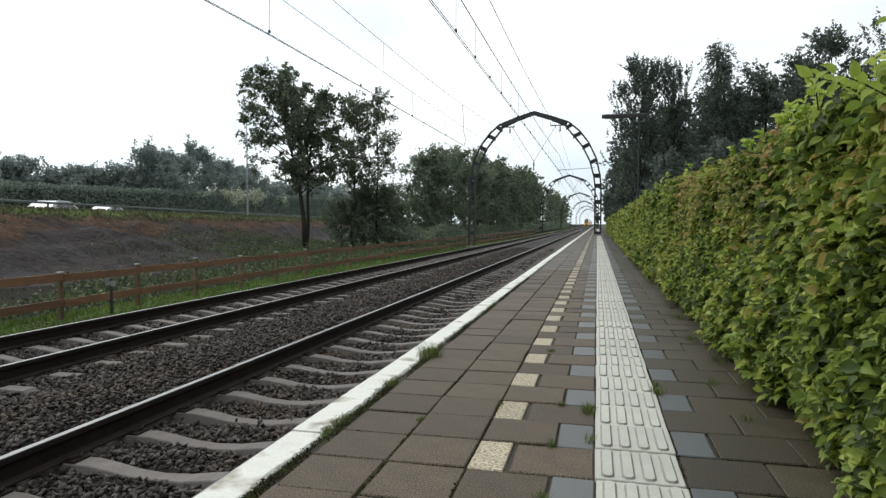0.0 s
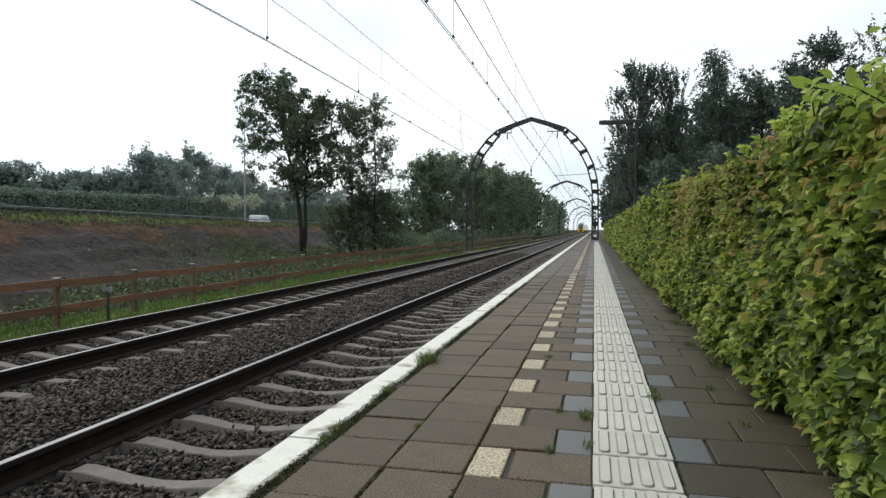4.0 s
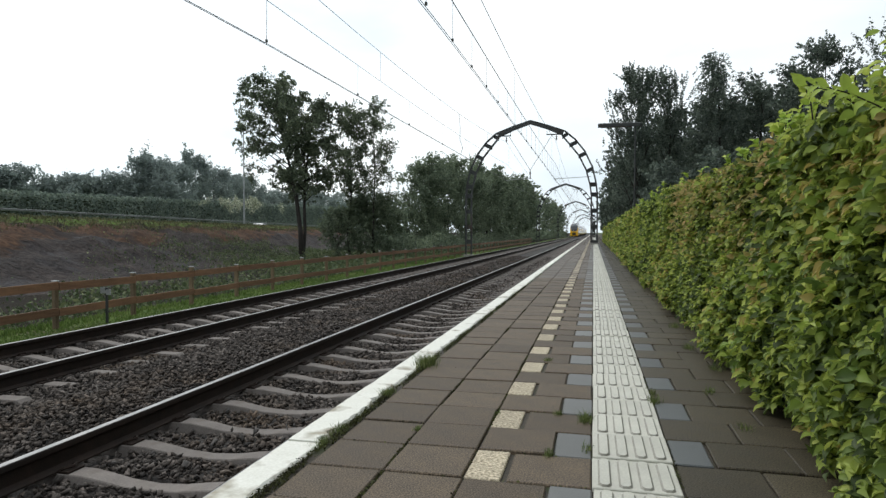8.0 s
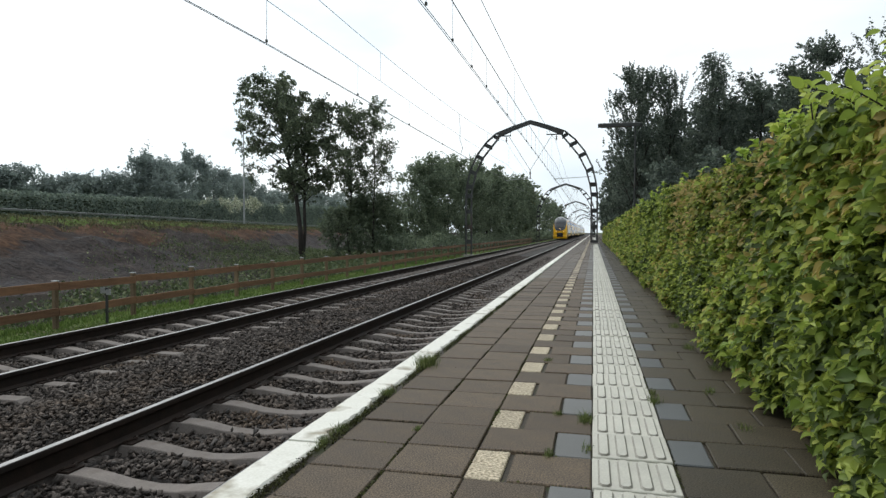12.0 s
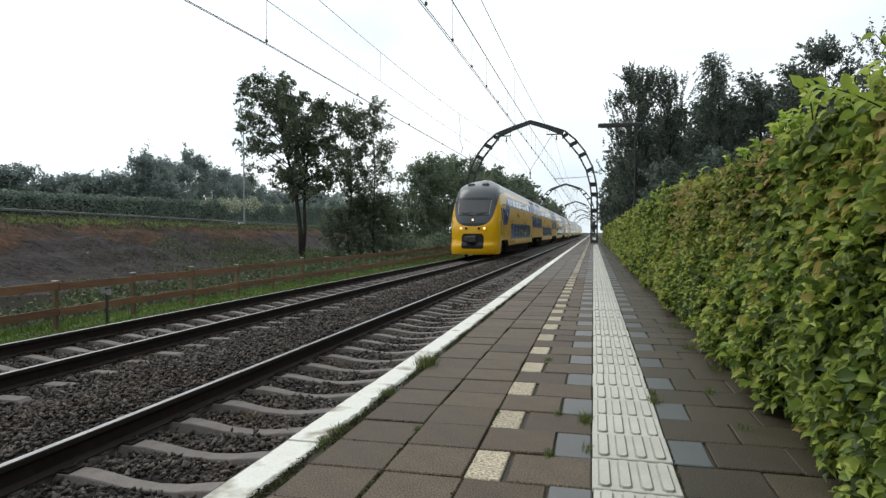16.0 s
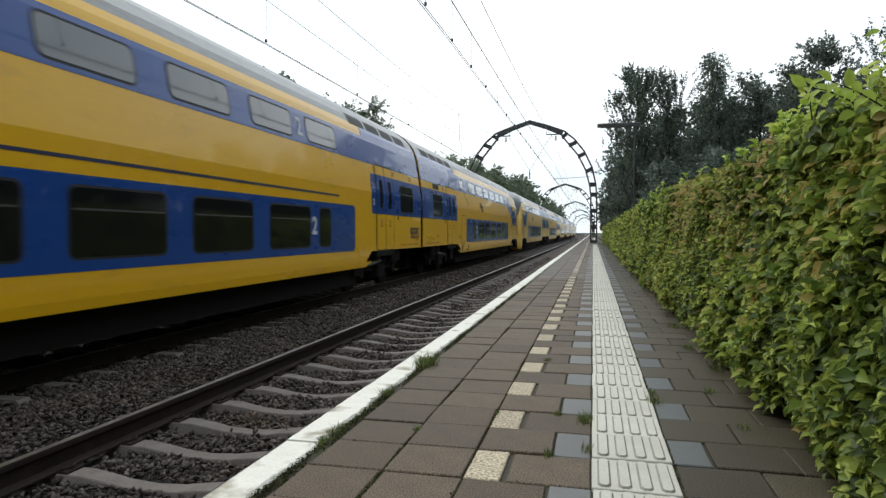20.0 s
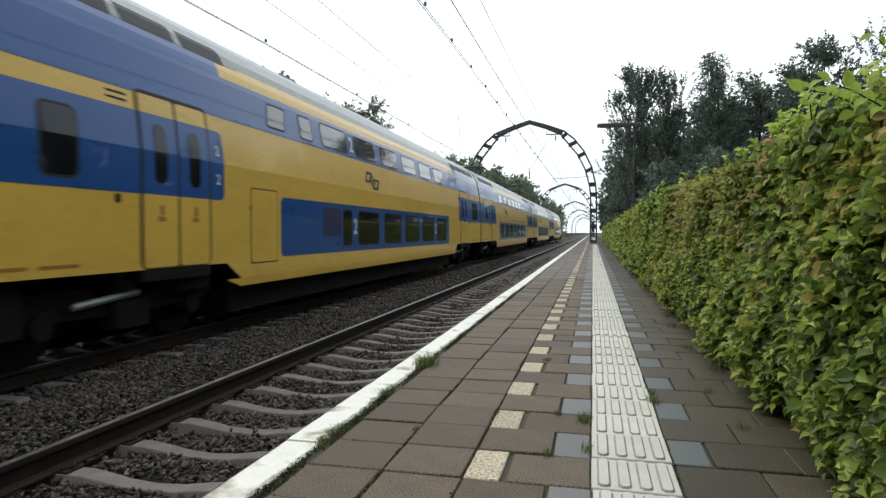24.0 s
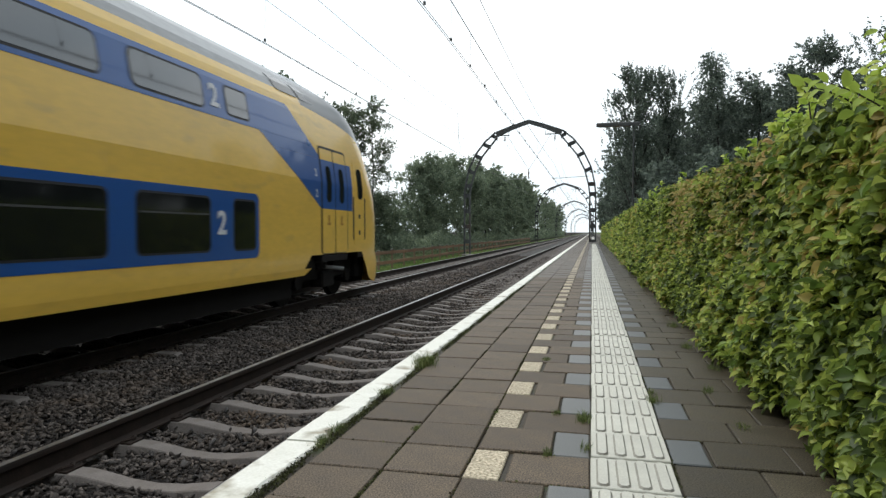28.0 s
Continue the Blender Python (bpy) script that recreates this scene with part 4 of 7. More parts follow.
def tree(name, x, y, z, height, spread, seed, leaf, n, label, lean=(0, 0), low=0.25, size=0.14, clump=0.8, trunk=0.16, forks=9, droop=0.0, rise=0.4, fine=0.16, climb=0.5, second=None, cat="tree", group=""):
    """A tapered trunk (or two) with forked limbs; leaves sit along twigs that spring from the limbs."""
    rng = np.random.default_rng(seed)
    t = holder(name, x, y, z)
    g = Geo()
    ends = []
    stems = [(lean, height, 1.0)] + ([(second, height * 0.9, 0.75)] if second else [])
    for (lx, ly), high, thick in stems:
        top = np.array([lx, ly, high * 0.94])
        pts = []
        for i in range(7):
            f = i / 6
            pts.append(top * np.array([f ** 1.4, f ** 1.4, f]) + np.array([rng.normal(0, 0.10), rng.normal(0, 0.10), 0]) * (f > 0))
        r0 = trunk * thick
        g.tube(pts, [max(0.012, r0 * (1 - 0.95 * i / 6)) * (1.25 if i == 0 else 1) for i in range(7)], 8)
        ends += [(pts[-1], 0.5), (np.array(pts[-1]) * np.array([1, 1, 0.93]), 0.5)]
        count = forks if thick == 1.0 else max(3, forks * 2 // 3)
        for k in range(count):
            f = low + (0.95 - low) * (k + 0.5) / count + rng.uniform(-0.03, 0.03)
            i = min(5, int(f * 6))
            a = np.array(pts[i]) + (np.array(pts[i + 1]) - np.array(pts[i])) * (f * 6 - i)
            ang = k * 2.4 + rng.uniform(-0.5, 0.5)
            # crown outline: widest below the middle, narrow at the top
            w = spread * (0.30 + 0.70 * math.sin(math.pi * (0.18 + 0.80 * min(1, max(0.0, (f - low) / (1.0 - low)))) ** 0.9)) * rng.uniform(0.7, 1.15)
            d = np.array([math.cos(ang) * w, math.sin(ang) * w, w * rng.uniform(0.6, 1.3) * climb * 2 * (1 - droop)])
            mid = a + d * 0.5 + np.array([0, 0, 0.10 * w])
            g.tube([a, mid, a + d], [max(0.014, r0 * 0.36 * (1 - f * 0.6)), max(0.011, r0 * 0.2 * (1 - f * 0.6)), 0.008], 5)
            ends += [(a + d, 1), (mid, 0.8), (a + d * 0.75, 1), (a + d * 0.25, 0.5)]
            for q in range(3):
                e = mid + (a + d - mid) * rng.uniform(0.0, 0.9) + rng.normal(0, 0.26, 3) * w * np.array([1, 1, 0.7])
                g.tube([mid, (mid + e) / 2 + np.array([0, 0, 0.05 * w]), e], [max(0.01, r0 * 0.12), max(0.008, r0 * 0.07), 0.006], 4)
                ends.append((e, 1))
    g.ob("trunk", BARK, t, "dark bark trunk with forked limbs", True)
    total = sum(k for _, k in ends)
    cs = []
    for e, share in ends:
        e = np.array(e)
        many = max(1, int(round(n * share / total / 22)))
        out = e - np.array([0, 0, e[2]])
        out = out / (np.linalg.norm(out) + 0.3)
        a = e + rng.normal(0, 0.30, (many, 3)) * clump
        d = out * 0.6 + rng.normal(0, 0.6, (many, 3)) + np.array([0, 0, rise])
        d = d / np.linalg.norm(d, axis=1)[:, None] * clump * rng.uniform(0.4, 1.3, (many, 1))
        f = rng.random((many, 22, 1)) ** 0.8
        p = a[:, None] + d[:, None] * f + rng.normal(0, 1, (many, 22, 3)) * clump * fine * (1.1 - 0.8 * f)
        p[:, :, 2] -= droop * (f[:, :, 0] ** 1.5) * clump * rng.uniform(0.6, 2.4, (many, 1))
        cs.append(p.reshape(-1, 3))
    cs = np.concatenate(cs)
    cs = cs[cs[:, 2] > 0.15]
    tagged(child("crown", quad_leaves("crown", cs, size * rng.uniform(0.6, 1.4, len(cs)), rng, leaf), t, label="uneven leafy crown"), kind="stuff")
    return tagged(t, label, cat, group)


def bearing(deg, dist):
    """A place by the angle left of the track's line and the distance from the start of the platform."""
    return -dist * math.sin(radians(deg)), dist * math.cos(radians(deg))


def plant_trees():
    # beside the fence
    tree("tree", -21.9, 45.5, -1.1, 14.3, 3.5, 27, TREE_LEAF, 46000, "tall dark green tree leaning over the fence bank", lean=(-2.7, 0.5), second=(0.6, 0.9), low=0.32, size=0.17, clump=0.62, trunk=0.22, forks=30, rise=0.1, fine=0.19, droop=0.12, climb=0.36)
    tree("tree", -19.8, 50.0, -1.1, 13.2, 1.35, 22, TREE_LEAF, 11000, "slim dark tree with open crown beside the fence", lean=(0.2, 0), low=0.28, size=0.15, clump=0.7, trunk=0.12, forks=13, rise=0.4)
    tree("tree", -17.8, 50.5, -1.1, 13.2, 1.6, 23, TREE_LEAF, 12500, "slim dark tree with open crown beside the fence", lean=(-0.1, 0), low=0.28, size=0.15, clump=0.75, trunk=0.12, forks=14, rise=0.4)
    for i, (d, r, h, w, k) in enumerate(((22.6, 53, 3.6, 1.4, 6500), (20.6, 54, 4.4, 1.7, 9000), (18.9, 55, 5.0, 1.7, 9000), (17.7, 57, 3.6, 1.2, 6000), (16.3, 64, 4.0, 1.5, 6500), (15.0, 70, 4.2, 1.6, 6500), (13.8, 76, 4.2, 1.6, 5500))):
        x, y = bearing(d, r)
        tree("bush", x, y, -1.1, h, w, 30 + i, LINE_LEAF, k, "leafy green bush below the trees", low=0.0, size=0.17, clump=0.75, trunk=0.06, forks=11, rise=0.1, cat="bush", group="bushes by the fence")
    # row along the line
    rng = random.Random(5)
    y, i = 64.0, 0
    while y < 330:
        h = 8.6 + min(4.2, (y - 60) * 0.05) + rng.uniform(-1.2, 0.9)
        n = 16000 if y < 85 else 9000 if y < 120 else 5000 if y < 170 else 2500
        wide = 1.9 if i == 0 else 2.6
        tree("tree", -14.6 - rng.uniform(0, 2.4) - (0.4 if i < 2 else 0), y, -1.0, h, wide, 60 + i, LINE_LEAF, n, "dark green roadside tree in the row along the line",
             low=0.02, size=0.21 if y < 85 else 0.30 if y < 120 else 0.45, clump=1.0, trunk=0.13, forks=14, rise=0.35, climb=0.7, group="trees along the line")
        y += 5.2 if y < 120 else 9.0
        i += 1
    # behind the hedge: two upright feathery ones, a drooping birch, then a denser group
    for i, (x, y, h, w, dr, n, cl, up) in enumerate(((2.5, 40, 10.4, 1.25, 0.0, 22000, 0.80, 2.0), (4.5, 41, 10.7, 0.9, 0.0, 15000, 0.80, 2.0), (7.2, 41, 12.4, 1.25, 0.8, 26000, 0.7, 0.2),
                                                     (9.4, 40, 10.2, 1.6, 0.2, 20000, 0.7, 0.8), (12.4, 39, 12.2, 1.7, 0.1, 22000, 0.7, 0.9), (10.9, 38, 10.6, 1.6, 0.1, 18000, 0.7, 0.8), (14.2, 36, 10.6, 2.1, 0.1, 9000, 0.8, 0.6),
                                                     (2.4, 58, 8.0, 1.8, 0.0, 8000, 0.9, 0.6), (3.4, 72, 9.2, 2.2, 0.0, 6000, 0.9, 0.6), (6.0, 52, 9.6, 2.4, 0.0, 14000, 0.9, 0.5),
                                                     (9.5, 50, 10.6, 2.6, 0.0, 14000, 0.9, 0.5), (4.0, 50, 7.4, 2.0, 0.0, 9000, 0.9, 0.5), (7.8, 47, 9.0, 2.2, 0.0, 12000, 0.9, 0.5), (11.6, 46, 10.0, 2.2, 0.0, 12000, 0.9, 0.5), (13.5, 48, 10.4, 2.8, 0.0, 7000, 0.9, 0.5), (18.0, 44, 10.5, 2.8, 0.0, 6000, 0.9, 0.5))):
        tree("tree", x, y, -0.2, h, w, 200 + i, DARK_LEAF, n, "drooping dark birch behind the platform hedge" if dr > 0.3 else "upright feathery dark tree behind the platform hedge" if up >= 2 else "tall dark green tree behind the platform hedge",
             low=0.14, size=0.13 if y < 45 else 0.2, clump=cl, trunk=0.14, forks=18, droop=dr, rise=up, fine=0.055 if up >= 2 else 0.10, climb=1.0 if up >= 2 else 0.5, group="trees behind the hedge")
    for i, (x, y, h, w) in enumerate(((3.6, 30, 3.3, 1.4), (6.0, 30, 4.0, 1.7), (8.6, 30, 4.6, 1.8), (11.0, 30, 5.0, 1.9), (13.2, 29, 4.8, 1.8), (3.0, 46, 4.6, 1.7), (5.2, 45, 5.4, 2.0), (8.4, 44, 6.0, 2.1), (11.0, 43, 6.0, 2.1), (2.6, 62, 4.6, 1.6), (2.8, 84, 5.2, 1.8), (3.2, 110, 5.8, 2.2), (3.4, 140, 6.6, 2.4))):
        tree("bush", x, y, -0.2, h, w, 240 + i, DARK_LEAF, 9000 if y < 70 else 4500, "dark shady bush behind the platform hedge", low=0.06, size=0.17 if y < 70 else 0.28, clump=0.75, trunk=0.07, forks=10, cat="bush", group="bushes behind the hedge")
    # added trees out of view, beside and behind the start: they block low sky light
    for i in range(11):
        y = -42 + i * 5.0
        tree("tree", 6.4 + 1.6 * ((i * 7) % 3) / 2, y, -0.2, 7.4 + (i * 5) % 4 * 0.4, 2.4, 400 + i, DARK_LEAF, 5000, "unseen tall dark green tree added beside the platform", low=0.0, size=0.42, clump=1.1, trunk=0.17, forks=10, group="trees behind the hedge")
    # out of view, inferred from window reflections; made taller to dim the ballast
    for i in range(9):
        y = 5.0 + i * 3.6
        tree("tree", 9.0 + y * 0.32 + 1.2 * (i % 2), y, -0.2, 10.4 + (i * 5) % 4 * 0.5, 2.3, 450 + i, DARK_LEAF, 5000, "unseen tall dark green tree added beside the platform", low=0.0, size=0.42, clump=1.1, trunk=0.17, forks=10, group="trees behind the hedge")
    # the wood goes on along the platform
    for i in range(26):
        y = 64 + i * 9.0
        tree("tree", 5.2 + (i * 5) % 3 * 0.8, y, -0.2, 8.6 + (i * 7) % 4 * 0.5, 2.4, 500 + i, DARK_LEAF, 3600 if y < 130 else 1800, "dark green tree in the wood along the platform", low=0.0, size=0.34 if y < 130 else 0.5, clump=1.0, trunk=0.15, forks=11, group="trees behind the hedge")
    # beyond the motorway
    k = 0
    for deg, dist, h, w in ((49.5, 118, 7.4, 4), (47.0, 120, 8.6, 3.2), (44.6, 122, 6.8, 4), (43.0, 124, 8.4, 3.6), (41.0, 126, 6.2, 4), (39.4, 124, 7.6, 4), (37.8, 118, 11.4, 4.2), (36.0, 120, 11.0, 4.0),
                            (34.4, 120, 12.4, 3.6), (33.0, 124, 10.2, 4), (31.6, 126, 9.6, 4), (30.2, 128, 9.6, 3.6), (28.8, 150, 8.0, 4), (27.2, 150, 7.8, 4.4), (25.4, 155, 7.8, 5), (23.4, 155, 7.0, 5), (21.2, 160, 7, 5), (51.5, 120, 7, 4.5), (54, 120, 7, 5), (24.4, 165, 9.3, 5), (22.3, 168, 9.0, 5), (20.3, 170, 9.4, 5), (18.7, 175, 9.6, 5), (17.2, 180, 9.6, 5)):
        x, y = bearing(deg, dist)
        near = dist
        while road_off(x, y) > -27:
            dist += 3.0
            x, y = bearing(deg, dist)
        h, w = h * dist / near, w * dist / near
        tree("tree", x, y, 1.6, h * 1.02, w * 0.80, 300 + k, HAZE_LEAF, 12000, "green tree beyond the motorway with haze in its leaf colour", low=0.0, size=0.40, clump=1.7, trunk=0.16, forks=13, rise=0.2, fine=0.22, group="trees beyond the motorway")
        k += 1


def build_far_hedgerow():
    rng = np.random.default_rng(41)
    h = holder("hedgerow", 0, 0, 0)
    n = 100000
    u = -40 + 400 * rng.random(n) ** 1.5
    p = ROAD_A[None] + ROAD_D[None] * u[:, None] + ROAD_N[None] * (21.8 + np.abs(rng.normal(0, 0.5, n)))[:, None]
    top = 5.3 + (p[:, 1] - 54) * 0.032 + 0.16 * ripple(u, u, 0.21)
    z = ROAD_Z - 0.6 + rng.random(n) ** 0.8 * (top - ROAD_Z + 0.6)
    c = np.concatenate([p, z[:, None]], 1)
    tagged(child("foliage", quad_leaves("foliage", c, rng.uniform(0.16, 0.36, n) * (1 + np.clip(u, 0, 400) / 160), rng, HAZE_BANK_LEAF), h), kind="stuff")
    # near-black core sheet, painted as shade behind the leaves
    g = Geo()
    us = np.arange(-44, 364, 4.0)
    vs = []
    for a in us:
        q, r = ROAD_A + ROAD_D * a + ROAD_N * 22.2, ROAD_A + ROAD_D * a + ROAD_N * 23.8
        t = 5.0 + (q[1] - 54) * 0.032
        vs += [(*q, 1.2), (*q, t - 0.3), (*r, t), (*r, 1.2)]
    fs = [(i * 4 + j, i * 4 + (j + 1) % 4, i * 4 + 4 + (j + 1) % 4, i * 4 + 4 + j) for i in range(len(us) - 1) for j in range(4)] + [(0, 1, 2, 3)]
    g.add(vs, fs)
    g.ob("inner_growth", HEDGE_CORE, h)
    tagged(h, "long green ivy-clad barrier beside the motorway", "hedgerow")
    # pale flowering shrub hanging over it
    s = holder("flowering_shrub", *bearing(30.6, 108), 4.3)
    m = leaf_material("pale_blossom", [(0.0, (0.22, 0.26, 0.17)), (0.5, (0.38, 0.41, 0.29)), (1.0, (0.58, 0.59, 0.46))], 0.2, 0.7)
    g = Geo()
    cs = []
    for k in range(26):
        a = np.array([rng.uniform(-4.2, 4.2), rng.uniform(-4.5, 4.5), 1.6 + rng.uniform(-0.4, 0.6)])
        b = a + np.array([rng.normal(0, 0.8), rng.normal(0, 0.8), -rng.uniform(0.6, 1.8)])
        g.tube([(a[0] * 0.9, a[1] * 0.9, 0.6), a, b], [0.03, 0.02, 0.01], 4)
        f = rng.random((70, 1))
        cs.append(a + (b - a) * f + rng.normal(0, 0.22, (70, 3)))
    cs = np.concatenate(cs)
    g.ob("branches", BARK, s)
    tagged(child("blossom", quad_leaves("blossom", cs, rng.uniform(0.15, 0.4, len(cs)), rng, m), s), kind="stuff")
    tagged(s, "pale flowering shrub hanging over the barrier", "shrub")


def build_fence():
    f = holder("fence", FENCE_X, 0, 0)
    rng = random.Random(9)
    ys = [10.14 + 2.12 * i for i in range(-4, 46)]
    for y in ys:
        z = float(ground_z(np.array(FENCE_X), np.array(y)))
        top = -0.03 + rng.uniform(-0.03, 0.03)
        g = Geo()
        g.box(-0.05, 0.05, y - 0.042, y + 0.042, z - 0.1, top, 0.012)
        post = g.ob("post", POST_WOOD, f)
        c = Geo()
        c.box(-0.055, 0.055, y - 0.048, y + 0.048, top, top + 0.018, 0.006)
        c.ob("post_cap", GALV, post, "pale weathered cap on the post")
    for a, b in zip(ys[:-1], ys[1:]):
        for zc in (-0.16, -0.64):
            g = Geo()
            d0, d1 = rng.uniform(-0.02, 0.02), rng.uniform(-0.02, 0.02)
            vs = [(x, y, zc + d + s) for y, d in ((a + 0.01, d0), (b - 0.01, d1)) for x, s in ((0.058, -0.075), (0.092, -0.075), (0.092, 0.075), (0.058, 0.075))]
            g.add(vs, [(0, 1, 2, 3), (7, 6, 5, 4), (0, 4, 5, 1), (1, 5, 6, 2), (2, 6, 7, 3), (3, 7, 4, 0)])
            g.ob("fence_board", TIMBER, f)
    tagged(f, "brown timber two-board fence along the railway", "fence")
    s = holder("marker_post", -9.55, 10.95, -0.95)
    g = Geo()
    g.box(-0.022, 0.022, -0.022, 0.022, 0, 0.72, 0.004)
    g.ob("stake", STEEL, s)
    g = Geo()
    g.box(-0.125, -0.02, -0.034, -0.024, 0.60, 0.72)
    g.box(0.015, 0.115, -0.034, -0.024, 0.57, 0.68)
    g.box(-0.03, 0.025, -0.030, -0.022, 0.60, 0.66)
    g.ob("plate", GALV, s, "grey weathered plate")
    tagged(s, "small dark trackside marker post with grey plates", "marker post")


def messenger(y, low=6.62):
    k = (y - (ARCH_Y - ARCH_STEP / 2)) / (ARCH_STEP / 2)
    k = ((k + 1) % 2) - 1
    return low + (7.82 - low) * k * k


def auxiliary(y, low=5.5):
    k = (y - (ARCH_Y - ARCH_STEP / 2)) / (ARCH_STEP / 2)
    k = ((k + 1) % 2) - 1
    return low + 0.5 * k * k


def build_wires():
    for cx, label, la, lm in ((NEAR_X - 0.06, "overhead line above the platform track", 5.57, 6.80), (FAR_X, "overhead line above the far track", 5.62, 6.52)):
        w = holder("overhead_line", cx, 0, 0)
        ys = [-15 + 4 * i for i in range(0, 115)]
        g = Geo()
        for dx in (-0.02, 0.02):
            g.tube([(dx, -15, 4.52), (dx, 6, 4.63), (dx, 12, 4.735), (dx, 25, 4.78), (dx, 49, 4.88), (dx, 113, 4.88), (dx, 440, 4.88)], 0.0075, 5)
        g.ob("contact_wire", WIRE, w)
        g = Geo()
        g.tube([(0, y, auxiliary(y, la)) for y in ys], 0.007 if cx == FAR_X else 0.0115, 5)
        g.ob("auxiliary_wire", WIRE, w)
        g = Geo()
        g.tube([(0, y, messenger(y, lm)) for y in ys], 0.008 if cx == FAR_X else 0.010, 5)
        g.ob("carrying_wire", WIRE, w)
        near = cx != FAR_X
        y, step, k = (2.22, 2.12, 0) if near else (1.6, 5.2, 0)
        while y < 120:
            a = Geo()
            a.tube([(0, y, 4.78), (0, y + 0.02, auxiliary(y, la))], 0.005, 4)
            d = a.ob("dropper", WIRE, w)
            c = Geo()
            c.box(-0.022, 0.022, y - 0.022, y + 0.022, 4.77, 4.83, 0.006)
            c.ob("clamp", WIRE, d)
            k += 1
            if k % (5 if near else 2) == 0:
                b = Geo()
                b.tube([(0, y + 2, auxiliary(y + 2, la)), (0, y + 2, messenger(y + 2, lm))], 0.005, 4)
                b.ob("dropper", WIRE, w)
            y += step
        if cx == FAR_X:
            g = Geo()
            g.tube([(0, 31.2, messenger(31.2, lm)), (0.05, 31.25, 6.1), (0.02, 31.35, 5.5), (0.12, 31.5, 5.1), (0, 31.7, 4.85)], 0.012, 5)
            g.ob("link_cable", WIRE, w, "loosely hanging link cable")
        tagged(w, label, "overhead line", "overhead lines")


def build_arch():
    """Pointed steel portal across both tracks; posts are pairs of bars with plates between."""
    mid = (NEAR_X + FAR_X) / 2 - 0.07
    a = holder("catenary_portal", mid, ARCH_Y, 0)
    outer = [(4.98, -0.9), (4.98, 3.6), (4.90, 4.5), (4.62, 5.75), (4.05, 6.95), (3.35, 7.85), (2.55, 8.52)]
    inner = [(4.55, -0.9), (4.55, 3.6), (4.46, 4.4), (4.16, 5.55), (3.62, 6.65), (2.98, 7.45), (2.40, 8.15)]
    for s in (-1, 1):
        low = -0.95 if s < 0 else 0.0
        for line, nm in ((outer, "outer_bar"), (inner, "inner_bar")):
            g = Geo()
            pts = [(s * x, 0, max(z, low)) for x, z in line]
            vs = []
            for k, p in enumerate(pts):
                d = (Vector(pts[min(k + 1, len(pts) - 1)]) - Vector(pts[max(k - 1, 0)])).normalized()
                n = Vector((-d.z, 0, d.x)) * 0.055
                vs += [Vector(p) + n * u + Vector((0, 0.11 * w, 0)) for u, w in ((1, -1), (-1, -1), (-1, 1), (1, 1))]
            m = 4 * (len(pts) - 1)
            fs = [(4 * k + q, 4 * k + (q + 1) % 4, 4 * k + 4 + (q + 1) % 4, 4 * k + 4 + q) for k in range(len(pts) - 1) for q in range(4)]
            g.add(vs, fs + [(3, 2, 1, 0), (m, m + 1, m + 2, m + 3)])
            g.ob(nm, STEEL, a)
        for i, f in enumerate((0.15, 1.3, 2.5, 3.7, 4.45, 5.65, 6.8, 7.65, 8.3)):
            def on(line):
                for (x0, z0), (x1, z1) in zip(line[:-1], line[1:]):
                    if z0 <= f <= z1 + 1e-6:
                        return x0 + (x1 - x0) * (f - z0) / (z1 - z0)
                return line[-1][0]
            g = Geo()
            xo, xi = on(outer), on([(x, z + 0.12) for x, z in inner]) if f > 4 else on(inner)
            zi = f - (0.25 if f > 5 else 0)
            h = 0.16
            vs = [(s * xo, -0.012, f - h), (s * xi, -0.012, zi - h), (s * xi, -0.012, zi + h), (s * xo, -0.012, f + h)]
            vs += [(x, 0.012, z) for x, _, z in vs]
            g.add(vs, [(0, 1, 2, 3), (7, 6, 5, 4), (0, 4, 5, 1), (1, 5, 6, 2), (2, 6, 7, 3), (3, 7, 4, 0)])
            g.ob("batten_plate", STEEL, a)
        g = Geo()
        g.box(min(s * 4.4, s * 5.15), max(s * 4.4, s * 5.15), -0.25, 0.25, low - 0.05, low + 0.10, 0.03)
        g.ob("footing", CONCRETE, a, "low concrete footing")
        # solid upper rib
        g = Geo()
        top = [(2.55, 8.56), (1.30, 9.02), (0.0, 9.42)]
        bot = [(2.40, 8.16), (1.24, 8.68), (0.0, 9.10)]
        vs = [(s * x, y, z) for y in (-0.10, 0.10) for x, z in top + bot[::-1]]
        g.add(vs, [(0, 1, 4, 5), (1, 2, 3, 4), (6, 11, 10, 7), (7, 10, 9, 8), (0, 6, 7, 1), (1, 7, 8, 2), (5, 4, 10, 11), (4, 3, 9, 10), (0, 5, 11, 6), (2, 8, 9, 3)])
        g.ob("ridge_bar", STEEL, a)
        # hanger, insulator, suspension rope
        tx = s * (NEAR_X - FAR_X) / 2 + 0.07
        g = Geo()
        g.box(tx - 0.75, tx + 0.35, -0.04, 0.04, 8.24, 8.31)
        g.cyl((tx - 0.7, 0, 8.3), (tx - 0.7, 0, 8.55), 0.02, 6)
        g.cyl((tx + 0.3, 0, 8.3), (tx + 0.3, 0, 8.60), 0.02, 6)
        g.ob("hanger", STEEL, a)
        g = Geo()
        g.tube([(tx, 0, 8.24), (tx, 0, 8.16), (tx, 0, 8.14), (tx, 0, 8.06), (tx, 0, 8.04), (tx, 0, 7.96), (tx, 0, 7.94), (tx, 0, 7.78)], [0.02, 0.02, 0.06, 0.06, 0.03, 0.06, 0.06, 0.02], 8)
        g.ob("insulator", PORCELAIN, a, "brown ribbed insulator")
        g = Geo()
        g.tube([(s * 1.63, 0, 8.24), (0.0, 0, 5.62)], 0.016, 5)
